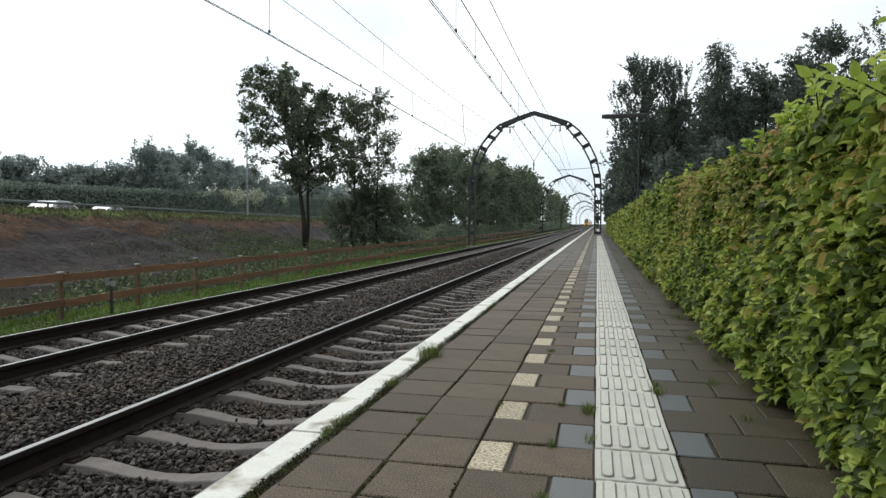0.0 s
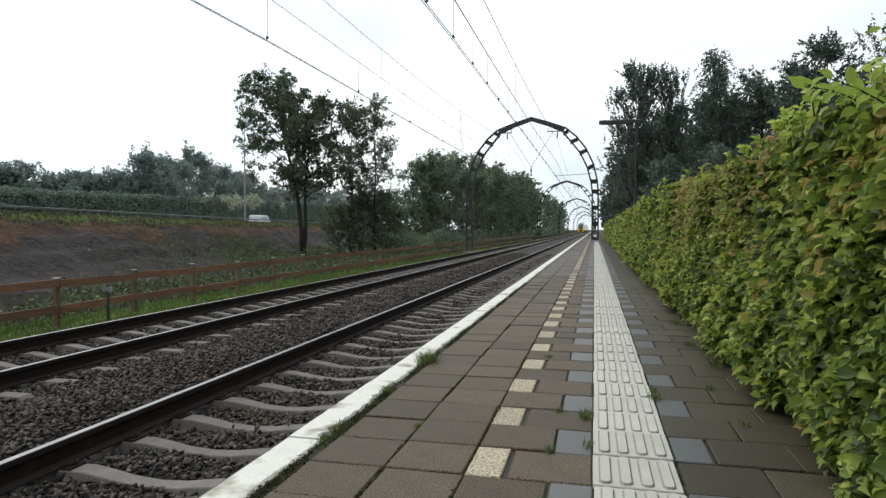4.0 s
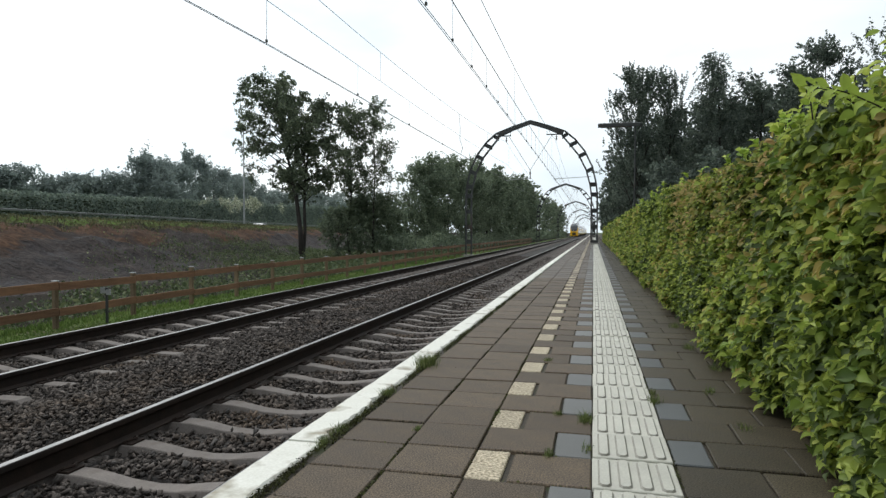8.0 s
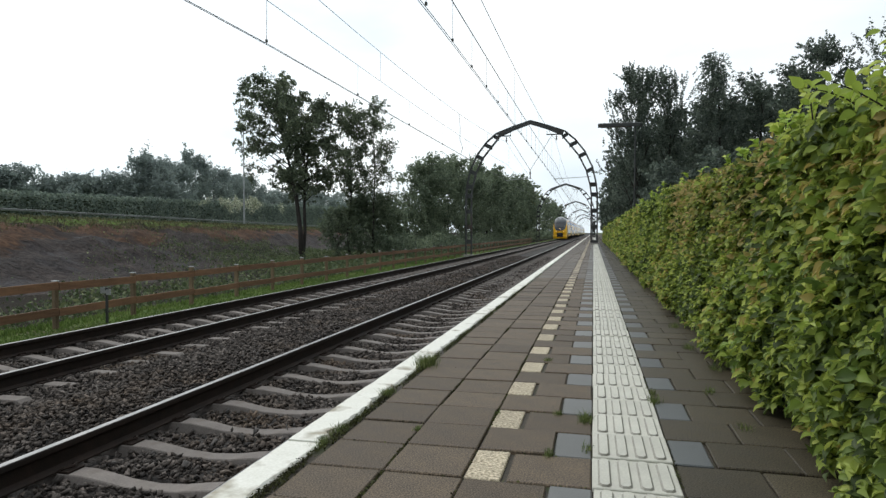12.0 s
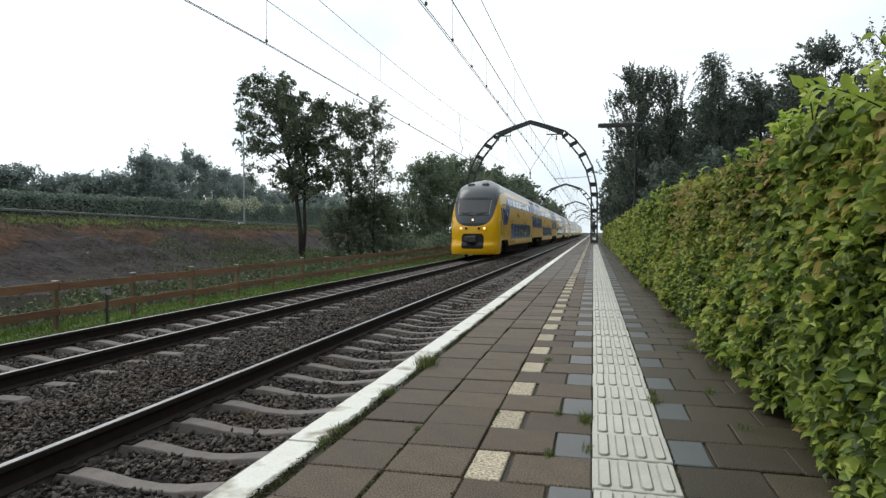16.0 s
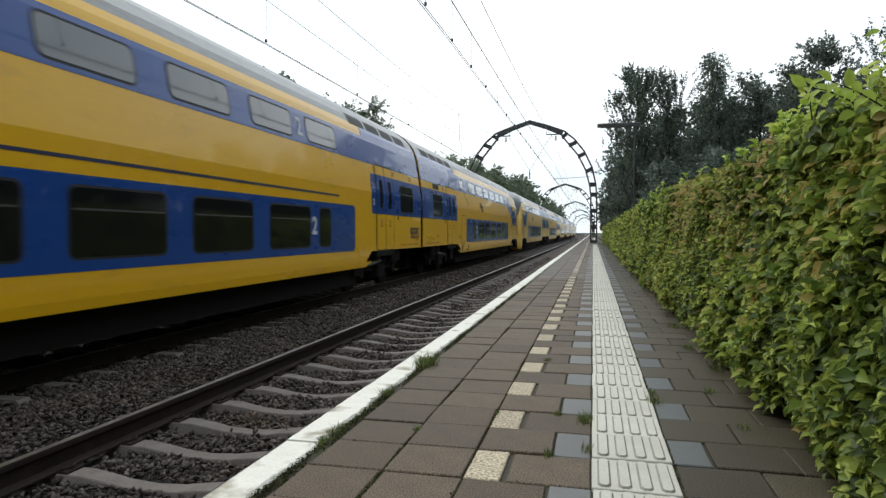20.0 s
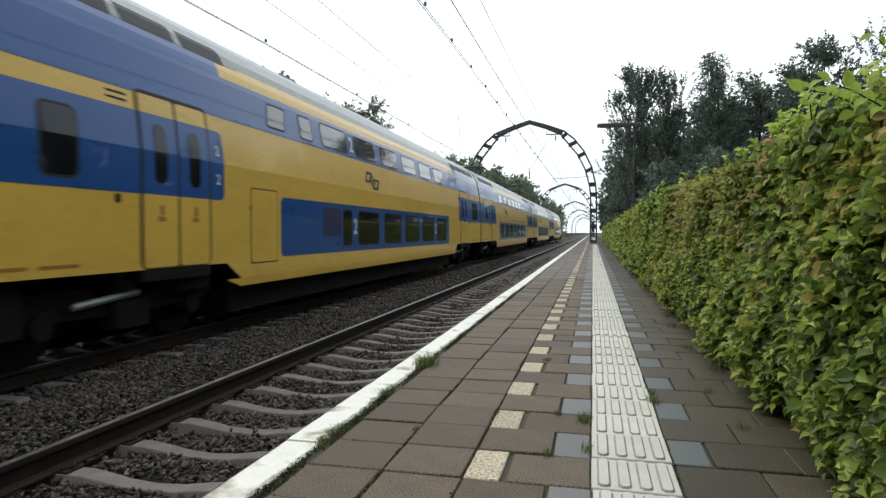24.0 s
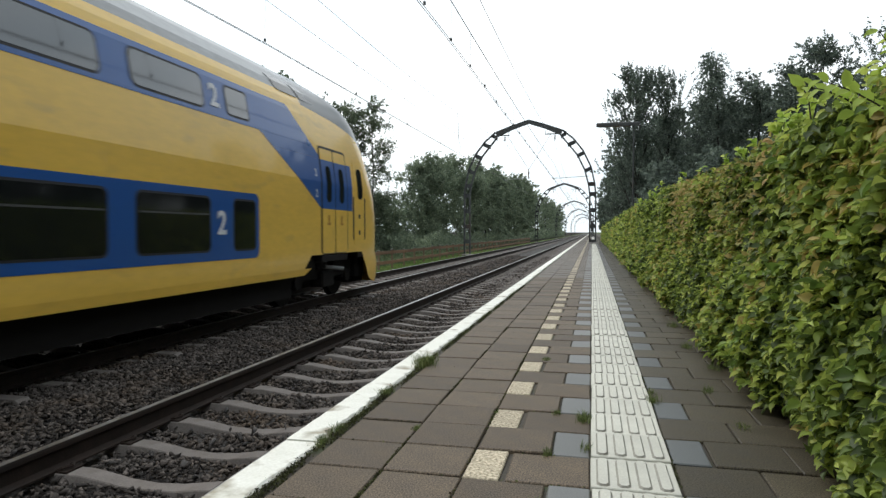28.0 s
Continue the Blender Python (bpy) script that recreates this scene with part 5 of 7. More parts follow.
        g.ob("suspension_rope", WIRE, a)
        g = Geo()
        g.tube([(0.0 if s < 0 else 4.5, 0, 5.0 if s < 0 else 5.05), (tx + (0.45 if s < 0 else -0.2), 0, 4.92), (tx, 0, 4.86)], 0.022, 6)
        g.ob("steady_arm", GALV, a)
    g = Geo()
    g.tube([(0, 0, 5.66), (0, 0, 5.5), (0, 0, 5.45), (0, 0, 5.3), (0, 0, 5.25), (0, 0, 4.95)], [0.03, 0.03, 0.06, 0.06, 0.03, 0.05], 8)
    g.ob("rod_insulator", PORCELAIN, a)
    tagged(a, "dark steel pointed-arch catenary portal across both tracks", "catenary portal", "catenary portals")
    for i in range(1, 6):
        copy_thing(a, pose(mid, ARCH_Y + ARCH_STEP * i, 0))


def build_platform_lamp():
    s = holder("platform_lamp", 1.50, 25.2, -0.2)
    g = Geo()
    g.tube([(0, 0, 0), (0, 0, 2.2), (0.02, 0, 5.1)], [0.04, 0.034, 0.028], 10)
    g.ob("pole", STEEL, s, "slim dark steel pole")
    g = Geo()
    g.box(-1.36, 0.24, -0.09, 0.09, 5.08, 5.22, 0.03)
    head = g.ob("lamp_head", STEEL, s, "long flat dark lamp box")
    d = Geo()
    d.box(-1.25, -0.1, -0.07, 0.07, 5.06, 5.082)
    d.ob("diffuser", PORCELAIN, head)
    tagged(s, "dark platform lamp with a long horizontal head", "platform lamp")


def build_motorway_things():
    g0 = holder("guard_rail", 0, 0, 0)
    u = -40.0
    pts = lambda v, w: ROAD_A + ROAD_D * v + ROAD_N * w
    i = 0
    while u < 200:
        p = pts(u, 0.25)
        g = Geo()
        g.box(p[0] - 0.04, p[0] + 0.04, p[1] - 0.04, p[1] + 0.04, ROAD_Z - 0.3, ROAD_Z + 0.60)
        g.ob("post", RAIL_GREY, g0)
        u += 4.0
    prof = [(0.0, 0.56), (0.04, 0.59), (0.0, 0.62), (0.0, 0.64), (0.04, 0.67), (0.0, 0.70)]
    g = Geo()
    n = len(prof)
    vs = []
    for v in (-44, 240):
        for d in (0, 0.02):
            vs += [(*(pts(v, 0.10 - q - d)), ROAD_Z + z) for q, z in prof]
    fs = []
    for k in range(n - 1):
        fs += [(k, k + 1, 2 * n + k + 1, 2 * n + k), (n + k, 3 * n + k, 3 * n + k + 1, n + k + 1)]
    fs += [(0, 2 * n, 3 * n, n), (n - 1, 2 * n - 1, 4 * n - 1, 3 * n - 1)]
    g.add(vs, fs)
    g.ob("beam", RAIL_GREY, g0, "grey steel guard beam")
    tagged(g0, "galvanised steel guard rail along the motorway", "guard rail")
    x, y = -41.2, 69.8
    s = holder("street_lamp", x, y, ROAD_Z)
    g = Geo()
    g.tube([(0, 0, -0.3), (0, 0, 4), (0, 0, 11.75)], [0.11, 0.09, 0.06], 10)
    g.ob("pole", GALV, s, "tall pale steel pole")
    g = Geo()
    g.tube([(-1.25, 0.3, 11.95), (-0.5, 0.1, 11.86), (0, 0, 11.7)], [0.035, 0.04, 0.05], 6)
    g.tube([(1.25, -0.3, 11.95), (0.5, -0.1, 11.86), (0, 0, 11.7)], [0.035, 0.04, 0.05], 6)
    g.ob("arm", GALV, s)
    for k in (-1, 1):
        g = Geo()
        g.box(k * 1.2 - 0.32, k * 1.2 + 0.32, -k * 0.3 - 0.14, -k * 0.3 + 0.14, 11.92, 12.05, 0.05)
        g.ob("lamp_head", GALV, s)
    tagged(s, "tall pale twin-armed motorway lamp post", "street lamp")


def build_weeds():
    rng = np.random.default_rng(77)

    def blades(name, x, y, z, h, mat, parent=None, lean=0.35, w=0.006):
        n = len(x)
        a = rng.uniform(0, 2 * math.pi, n)
        d = np.stack([np.cos(a), np.sin(a), np.zeros(n)], -1)
        side = np.stack([-d[:, 1], d[:, 0], np.zeros(n)], -1)
        p = np.stack([x, y, z], -1)
        ln = (lean * rng.random(n) * h)[:, None]
        W = (np.ones(n) * w * rng.uniform(0.6, 1.4, n))[:, None]
        up = np.array([0, 0, 1.0])
        m1 = p + up * h[:, None] * 0.55 + d * ln * 0.35
        t = p + up * h[:, None] + d * ln
        V = np.stack([p - side * W, p + side * W, m1 + side * W * 0.8, m1 - side * W * 0.8, t + side * W * 0.15, t - side * W * 0.15], 1).reshape(-1, 3)
        q = np.array([(0, 1, 2, 3), (3, 2, 4, 5)])
        return swift(name, V, (q[None] + (np.arange(n) * 6)[:, None, None]).reshape(-1, 4), mat)

    # verge along the fence
    n = 26000
    x = rng.uniform(-10.7, -8.75, n)
    y = 7.5 + rng.random(n) ** 1.5 * 42
    z = ground_z(x, y) - 0.01
    h = rng.uniform(0.02, 0.06, n) * (1 + 0.8 * (x < -10.1))
    tagged(new("grass_verge", blades("grass_verge", x, y, z, h, GRASS, w=0.012)), "short bright green grass verge below the fence", "grass", kind="stuff")
    # rough growth between the fence and the bank
    n = 110000
    x = rng.uniform(-30, -10.8, n)
    y = 7 + rng.random(n) * 60
    s = road_off(x, y)
    patchy = ripple(x, y, 0.55, 3.0) + 0.7 * ripple(x, y, 1.5, 1.0)
    grow = 1.7 * smoothstep(23, 38, y) - 1.95 + 1.8 * smoothstep(-19.0, -13.5, x) - 1.3 * smoothstep(8.5, 5.5, s)
    keep = (s > 5.2) & (0.55 * patchy + grow + rng.normal(0.25, 0.75, n) > 0)
    x, y = x[keep], y[keep]
    base = ground_z(x, y)
    tall = 0.12 + 0.16 * np.clip(ripple(x, y, 1.1, 7.0), 0, 1.5)
    c = np.stack([x, y, base + np.abs(rng.normal(0, 1, len(x))) * tall + 0.02], -1)
    tagged(new("weeds", quad_leaves("weeds", c, rng.uniform(0.06, 0.17, len(x)), rng, WEED)), "rough green weeds and brambles on dark soil", "weeds", kind="stuff")
    pick = rng.random(len(x)) < 0.22
    tagged(new("rough_grass", blades("rough_grass", x[pick], y[pick], base[pick] - 0.02, rng.uniform(0.12, 0.40, pick.sum()), WEED, lean=0.8, w=0.012)), "tall rough grass between the fence and the bank", "grass", kind="stuff")
    # thicket below the trees along the line
    n = 26000
    y = 50 + rng.random(n) ** 1.6 * 280
    x = -13.2 - rng.random(n) * 2.6 - 2.0 * (1 - smoothstep(50, 64, y))
    tall = 1.5 + 0.6 * ripple(x, y, 0.5) + 0.5 * smoothstep(70, 120, y)
    c = np.stack([x, y, -1.0 + rng.random(n) ** 0.8 * np.maximum(0.4, tall)], -1)
    tagged(new("thicket", quad_leaves("thicket", c, rng.uniform(0.12, 0.3, n) * (1 + 1.2 * smoothstep(70, 160, y)), rng, LINE_LEAF)), "green thicket below the trees along the line", "bushes", kind="stuff")
    # grass along the top of the bank
    n = 24000
    u = rng.uniform(-40, 120, n)
    w = 0.3 + rng.random(n) ** 1.4 * 4.4
    p = ROAD_A[None] + ROAD_D[None] * u[:, None] - ROAD_N[None] * w[:, None]
    z = ground_z(p[:, 0], p[:, 1])
    tagged(new("bank_grass", blades("bank_grass", p[:, 0], p[:, 1], z - 0.03, rng.uniform(0.08, 0.24, n), BANK_GRASS, lean=0.7, w=0.04)), "rough olive grass along the top of the bank", "grass", kind="stuff")
    # tufts in the platform joints
    for x, y, r, k, hh in ((-1.07, 4.05, 0.10, 190, 0.085), (-1.08, 3.28, 0.05, 60, 0.045), (-1.09, 2.62, 0.06, 60, 0.03), (-1.09, 2.45, 0.06, 60, 0.03), (-0.76, 2.72, 0.03, 30, 0.02), (-0.03, 3.02, 0.05, 60, 0.05), (-0.02, 2.62, 0.04, 26, 0.03),
                           (-0.17, 2.52, 0.03, 30, 0.035), (-0.16, 1.98, 0.03, 40, 0.05), (0.31, 3.42, 0.05, 45, 0.05), (0.32, 3.60, 0.04, 30, 0.035), (0.62, 3.7, 0.04, 40, 0.04), (-0.45, 3.05, 0.03, 30, 0.02), (-0.3, 4.4, 0.04, 30, 0.03), (-0.16, 3.1, 0.03, 26, 0.03), (0.76, 4.3, 0.07, 50, 0.05), (0.70, 5.1, 0.07, 50, 0.05), (0.74, 6.2, 0.08, 50, 0.06), (0.66, 3.05, 0.05, 30, 0.035), (0.93, 2.45, 0.05, 26, 0.03)):
        k = k * 3
        xx, yy = x + rng.normal(0, r * 0.3, k), y + rng.normal(0, r * 0.6, k)
        t = new("grass_tuft", blades("grass_tuft", xx - x, yy - y, np.full(k, -0.008), rng.uniform(0.3, 1.0, k) * hh, TUFT, lean=1.3, w=0.0014))
        t.matrix_local = pose(x, y, 0)
        tagged(t, "small green grass tuft in a tile joint", "grass tuft", "tufts in the platform joints")
    # moss and soil crumbs in the joints and along the edge stones
    n = 26000
    pick = rng.random(n)
    yy = 1.5 + rng.random(n) ** 1.5 * 9
    xx = np.select([pick < 0.50, pick < 0.64, pick < 0.78, pick < 0.88], [EDGE_X + 0.178 + rng.normal(0, 0.012, n), np.full(n, -0.75), np.full(n, -0.45), np.full(n, 0.30)], rng.uniform(-1.05, 1.2, n)) + rng.normal(0, 0.0035, n)
    row = ROW_0 + np.round((yy - ROW_0) / ROW) * ROW + rng.normal(0, 0.0035, n)
    yy = np.where(pick >= 0.88, row, yy)
    keep = ripple(yy * 1.3 + xx * 7, yy * 0 + 1, 4.1) + rng.normal(0, 0.5, n) > np.where(pick < 0.5, -0.5, 0.25)
    xx, yy = xx[keep], yy[keep]
    zz = rng.uniform(-0.010, 0.001, len(xx)) + np.where(xx < EDGE_X + 0.21, 0.004, 0)
    tagged(new("joint_moss", quad_leaves("joint_moss", np.stack([xx, yy, zz], -1), rng.uniform(0.005, 0.016, len(xx)), rng, MOSS)), "dark green moss and soil crumbs in the tile joints", "moss", kind="stuff")
    n = 3000
    yy = 1.4 + rng.random(n) ** 1.6 * 16
    keep = ripple(yy, yy * 0 + 1, 3.1) + rng.normal(0, 0.35, n) > 0.45
    yy = yy[keep]
    xx = EDGE_X + 0.165 + rng.normal(0, 0.012, len(yy))
    tagged(new("edge_grass", blades("edge_grass", xx, yy, np.full(len(yy), -0.015), rng.uniform(0.008, 0.030, len(yy)), TUFT, lean=1.2, w=0.0014)), "thin moss and grass along the platform edge", "grass", kind="stuff")


plant_trees()
build_far_hedgerow()
build_fence()
build_wires()
build_arch()
build_platform_lamp()
build_motorway_things()
build_weeds()


# ---- the train ----
def gloss(name, colour, rough, coat=0.0, spec=0.5, metal=0.0, dirt=0.25, streak=None):
    d = tuple(c * (1 - dirt) + 0.02 * dirt for c in colour)
    return surface(name, d, colour, rough, metal=metal, scale=1.3, fine=9, bump=0.012, depth=0.002, coat=coat, spec=spec, rough_vary=0.08, stretch=(1, 0.5, 1.6), stain=streak, stain_scale=2.2, stain_at=(0.60, 0.80))


YELLOW_1 = gloss("train_yellow", (0.83, 0.455, 0.004), 0.30, 0.35, spec=0.38, dirt=0.06, streak=(0.62, 0.345, 0.02))
YELLOW_2 = gloss("faded_train_yellow", (0.80, 0.50, 0.080), 0.32, 0.35, spec=0.38, dirt=0.14, streak=(0.54, 0.35, 0.09))
BLUE_1 = gloss("train_blue", (0.004, 0.058, 0.29), 0.28, 0.45, spec=0.35, dirt=0.08)
BLUE_2 = gloss("faded_train_blue", (0.010, 0.080, 0.30), 0.30, 0.45, spec=0.35, dirt=0.08)
ROOF = gloss("train_roof_grey", (0.21, 0.22, 0.225), 0.30, spec=0.7, dirt=0.45)
CAB_GREY = gloss("cab_grey", (0.045, 0.055, 0.063), 0.36, 0.4, spec=0.35, dirt=0.2)
BLACK = gloss("black_rubber", (0.010, 0.010, 0.011), 0.6, dirt=0.2)
UNDER = gloss("dirty_underframe", (0.011, 0.0095, 0.0085), 0.8, spec=0.12, dirt=0.3)
GLASS = gloss("dark_window_glass", (0.007, 0.008, 0.009), 0.05, spec=0.5, dirt=0.1)
# paler base than the lower glass: some of the sky's reflection is in it
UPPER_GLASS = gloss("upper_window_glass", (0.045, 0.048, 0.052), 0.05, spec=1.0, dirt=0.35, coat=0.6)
SCREEN = gloss("windscreen_glass", (0.085, 0.086, 0.090), 0.12, spec=0.4, dirt=0.1)
COUPLER = gloss("coupler_steel", (0.055, 0.052, 0.05), 0.45, metal=0.3)
PICTO = gloss("orange_brown_mark", (0.40, 0.17, 0.02), 0.5)
# grey of the painted reflection line in the windows
SEAT_LINE_GREY = gloss("reflected_line_grey", (0.055, 0.055, 0.055), 0.5)
WHITE = gloss("white_lettering", (0.75, 0.76, 0.78), 0.5)
MARK = gloss("dark_blue_mark", (0.012, 0.018, 0.075), 0.5)
LAMP_ON = glow("headlight_glow", (1.0, 0.64, 0.28), 1.6)
LAMP_OFF = gloss("lamp_lens", (0.35, 0.33, 0.30), 0.1)
LAMP_RED = gloss("tail_lamp_lens", (0.05, 0.006, 0.005), 0.15)

SECTION = [(0.62, 1.388), (0.74, 1.40), (2.40, 1.40), (3.10, 1.315), (3.62, 1.225), (3.83, 1.165), (3.95, 1.11), (4.10, 1.03), (4.32, 0.83), (4.50, 0.58), (4.62, 0.30), (4.67, 0.0)]


def lerp(tab, v):
    for (a, p), (b, q) in zip(tab[:-1], tab[1:]):
        if v <= b:
            return p + (q - p) * max(0.0, (v - a) / (b - a)) if b > a else q
    return tab[-1][1]


def half_width(z):
    return lerp(SECTION, z)


def bent_sheet(name, side, zs, ya, yb, off, mats, parent, kinds=None, label="", body=half_width):
    """A thin panel on the carriage side: follows its slope from level to level."""
    g = Geo()
    n = len(zs)
    outer = [(side * (body(z) + off), y(z), z) for z in zs for y in (ya, yb)]
    inner = [(side * (body(z) - 0.004), y(z), z) for z in zs for y in (ya, yb)]
    g.v = outer + inner
    k = 2 * n
    for i in range(n - 1):
        g.f.append((2 * i, 2 * i + 1, 2 * i + 3, 2 * i + 2))
        g.m.append(kinds(0.5 * (zs[i] + zs[i + 1])) if kinds else 0)
        g.f += [(2 * i, 2 * i + 2, k + 2 * i + 2, k + 2 * i), (2 * i + 1, k + 2 * i + 1, k + 2 * i + 3, 2 * i + 3)]
        g.m += [g.m[-1]] * 2
    g.f += [(0, k, k + 1, 1), (2 * n - 2, 2 * n - 1, k + 2 * n - 1, k + 2 * n - 2)]
    g.m += [0, 0]
    return g.ob(name, mats, parent, label)


def levels(z0, z1, r=0.0, extra=()):
    zs = {z0, z1}
    zs |= {z for z, _ in SECTION if z0 < z < z1} | {z for z in extra if z0 < z < z1}
    if r:
        for k in range(1, 5):
            d = r * (1 - math.cos(k * math.pi / 8))
            zs |= {z0 + d, z1 - d}
    return sorted(zs)


def rounded(name, side, y0, y1, z0, z1, r, off, mats, parent, kinds=None, extra=(), label="", slant=0.0):
    def inset(z):
        d = max(r - (z - z0), r - (z1 - z), 0.0)
        return r - math.sqrt(max(0.0, r * r - d * d)) if r else 0.0
    return bent_sheet(name, side, levels(z0, z1, r, extra), lambda z: y0 + inset(z) + slant * (z - z0), lambda z: y1 - inset(z) + slant * (z - z0), off, mats, parent, kinds, label)


def window(side, y0, y1, z0, z1, parent, r=0.10, off=0.007, slant=0.0, seat_line=True):
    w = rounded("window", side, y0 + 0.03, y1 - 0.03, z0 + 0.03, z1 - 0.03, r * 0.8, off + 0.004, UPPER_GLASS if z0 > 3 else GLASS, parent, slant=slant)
    rounded("window_frame", side, y0, y1, z0, z1, r, off, BLACK, w, slant=slant)
    # a thin strip painted as the seats' reflection across the pane
    if seat_line and y1 - y0 > 1.0:
        rounded("window_bar", side, y0 + 0.06, y1 - 0.06, z0 + (z1 - z0) * 0.66, z0 + (z1 - z0) * 0.66 + 0.022, 0, off + 0.007, SEAT_LINE_GREY, w)
    return w


def text_mesh(word, size, mat):
    c = bpy.data.curves.new("numeral", "FONT")
    c.body, c.size, c.extrude, c.align_x, c.offset, c.resolution_u = word, size, 0.001, "CENTER", size * 0.025, 4
    o = bpy.data.objects.new("numeral", c)
    me = bpy.data.meshes.new_from_object(o)
    bpy.data.objects.remove(o)
    me.materials.clear()
    me.materials.append(mat)
    return me


DIGIT = {(w, s): text_mesh(w, s, WHITE) for w in "12" for s in (0.46, 0.20)}
DIGIT.update({(w, 0.46): text_mesh(w, 0.46, MARK) for w in ("9595", "8621")})


def numeral(word, size, side, y, z, parent, off=0.014):
    """A white class numeral, upright on the carriage side."""
    lean = math.degrees(math.atan2(half_width(z - 0.1) - half_width(z + 0.3), 0.4))
    o = child("class_numeral", DIGIT[(word, size)], parent)
    o.matrix_local = pose(side * (half_width(z) + off), y, z, 0, 0, 90 * side) @ pose(0, 0, 0, 90 - lean, 0, 0)
    return o


def emblem(side, y, z, parent):
    """Two plain interlocking bent strokes."""
    for s in (-1, 1):
        shape = ((-0.19, -0.03), (-0.46, -0.03), (-0.33, 0.17), (-0.05, 0.17), (0.17, -0.08))
        pts = [(a * s * side, b * s) for a, b in shape]
        n = len(pts)
        rim = []
        for k, (a, b) in enumerate(pts):
            p, q = pts[max(0, k - 1)], pts[min(n - 1, k + 1)]
            nx, nz = -(q[1] - p[1]), q[0] - p[0]
            ln = math.hypot(nx, nz) / 0.034
            rim.append(((a + nx / ln, b + nz / ln), (a - nx / ln, b - nz / ln)))
        g = Geo()
        vs = [(side * (half_width(z + v[1]) + off), y + v[0], z + v[1]) for off in (0.012, -0.004) for pair in rim for v in pair]
        fs, o = [], 2 * n
        for k in range(n - 1):
            a, b, c, d = 2 * k, 2 * k + 1, 2 * k + 3, 2 * k + 2
            fs += [(a, b, c, d), (o + d, o + c, o + b, o + a), (a, d, o + d, o + a), (b, o + b, o + c, c)]
        fs += [(0, o, o + 1, 1), (o - 2, o - 1, 2 * o - 1, 2 * o - 2)]
        g.add(vs, fs)
        g.ob("emblem_stroke", MARK, parent, "dark blue bent stroke of the emblem")


def double_door(side, y0, y1, parent, yellow, blue):
    rounded("door_frame", side, y0 - 0.05, y1 + 0.05, 0.985, 3.12, 0.10, 0.007, BLACK, parent)
    mid = (y0 + y1) / 2
    for a, b in ((y0, mid - 0.024), (mid + 0.024, y1)):
        d = rounded("door", side, a, b, 1.0, 3.07, 0.05, 0.014, [yellow, blue], parent, kinds=lambda z: 1 if 1.88 < z < 2.85 else 0, extra=(1.88, 2.85))
        c = (a + b) / 2
        gl = rounded("door_window", side, c - 0.115, c + 0.115, 2.02, 2.74, 0.10, 0.020, GLASS, d)
        rounded("door_mark", side, c - 0.07, c + 0.07, 1.56, 1.62, 0.02, 0.017, PICTO, d)
        rounded("door_mark", side, c - 0.03, c + 0.05, 1.63, 1.76, 0.03, 0.017, PICTO, d)
    g = Geo()
    x0, x1 = sorted((side * 1.20, side * 1.41))
    g.box(x0, x1, y0 - 0.02, y1 + 0.02, 0.84, 0.965, 0.01)
    g.ob("door_step", UNDER, parent)


def bogie(y, parent):
    """Frame with four wheels, axle boxes, springs and a damper."""
    g = Geo()
    g.box(-0.6, 0.6, y - 2.3, y + 2.3, 0.24, 0.98, 0.05)
    b = g.ob("bogie", UNDER, parent, "dirty dark steel bogie")
    for s in (-1, 1):
        x0, x1 = sorted((s * 0.92, s * 1.08))
        g = Geo()
        g.prism([(y - 1.75, 0.60), (y - 1.6, 0.80), (y - 0.6, 0.80), (y - 0.4, 0.66), (y + 0.4, 0.66), (y + 0.6, 0.80), (y + 1.6, 0.80), (y + 1.75, 0.60), (y + 1.5, 0.50), (y + 0.5, 0.46), (y - 0.5, 0.46), (y - 1.5, 0.50)], "x", x0, x1)
        g.ob("side_frame", UNDER, b)
        for xa, xb, ya, yb, za, zb in ((0.80, 1.22, -2.05, -1.55, 0.40, 0.92), (0.86, 1.24, 0.72, 1.5, 0.66, 0.95), (0.9, 1.2, -0.3, 0.3, 0.30, 0.62)):
            g = Geo()
            g.box(min(s * xa, s * xb), max(s * xa, s * xb), y + ya, y + yb, za, zb, 0.04)
            g.ob("equipment_box", UNDER, b)
    g = Geo()
    g.box(-1.0, 1.0, y - 0.25, y + 0.25, 0.5, 0.78)
    g.ob("bolster", UNDER, b)
    for a in (-1.25, 1.25):
        for s in (-1, 1):
            w = Geo()
            w.tube([(s * 0.68, y + a, 0.46), (s * 0.715, y + a, 0.46), (s * 0.72, y + a, 0.46), (s * 0.80, y + a, 0.46), (s * 0.81, y + a, 0.46), (s * 0.83, y + a, 0.46)], [0.485, 0.485, 0.455, 0.455, 0.40, 0.12], 24)
            w.ob("wheel", UNDER, b)
            k = Geo()
            k.cyl((s * 0.86, y + a, 0.46), (s * 1.12, y + a, 0.46), 0.15, 12)
            k.box(min(s * 0.9, s * 1.06), max(s * 0.9, s * 1.06), y + a - 0.22, y + a + 0.22, 0.40, 0.58, 0.02)
            k.ob("axle_box", UNDER, b)
    for s in (-1, 1):
        d = Geo()
        d.cyl((s * 1.14, y - 0.9, 0.62), (s * 1.14, y + 0.1, 0.70), 0.045, 8)
        d.ob("damper", GALV, b, "grey steel damper")
        d = Geo()
        d.cyl((s * 0.98, y, 0.66), (s * 0.98, y, 0.98), 0.17, 12)
        d.ob("spring", BLACK, b)


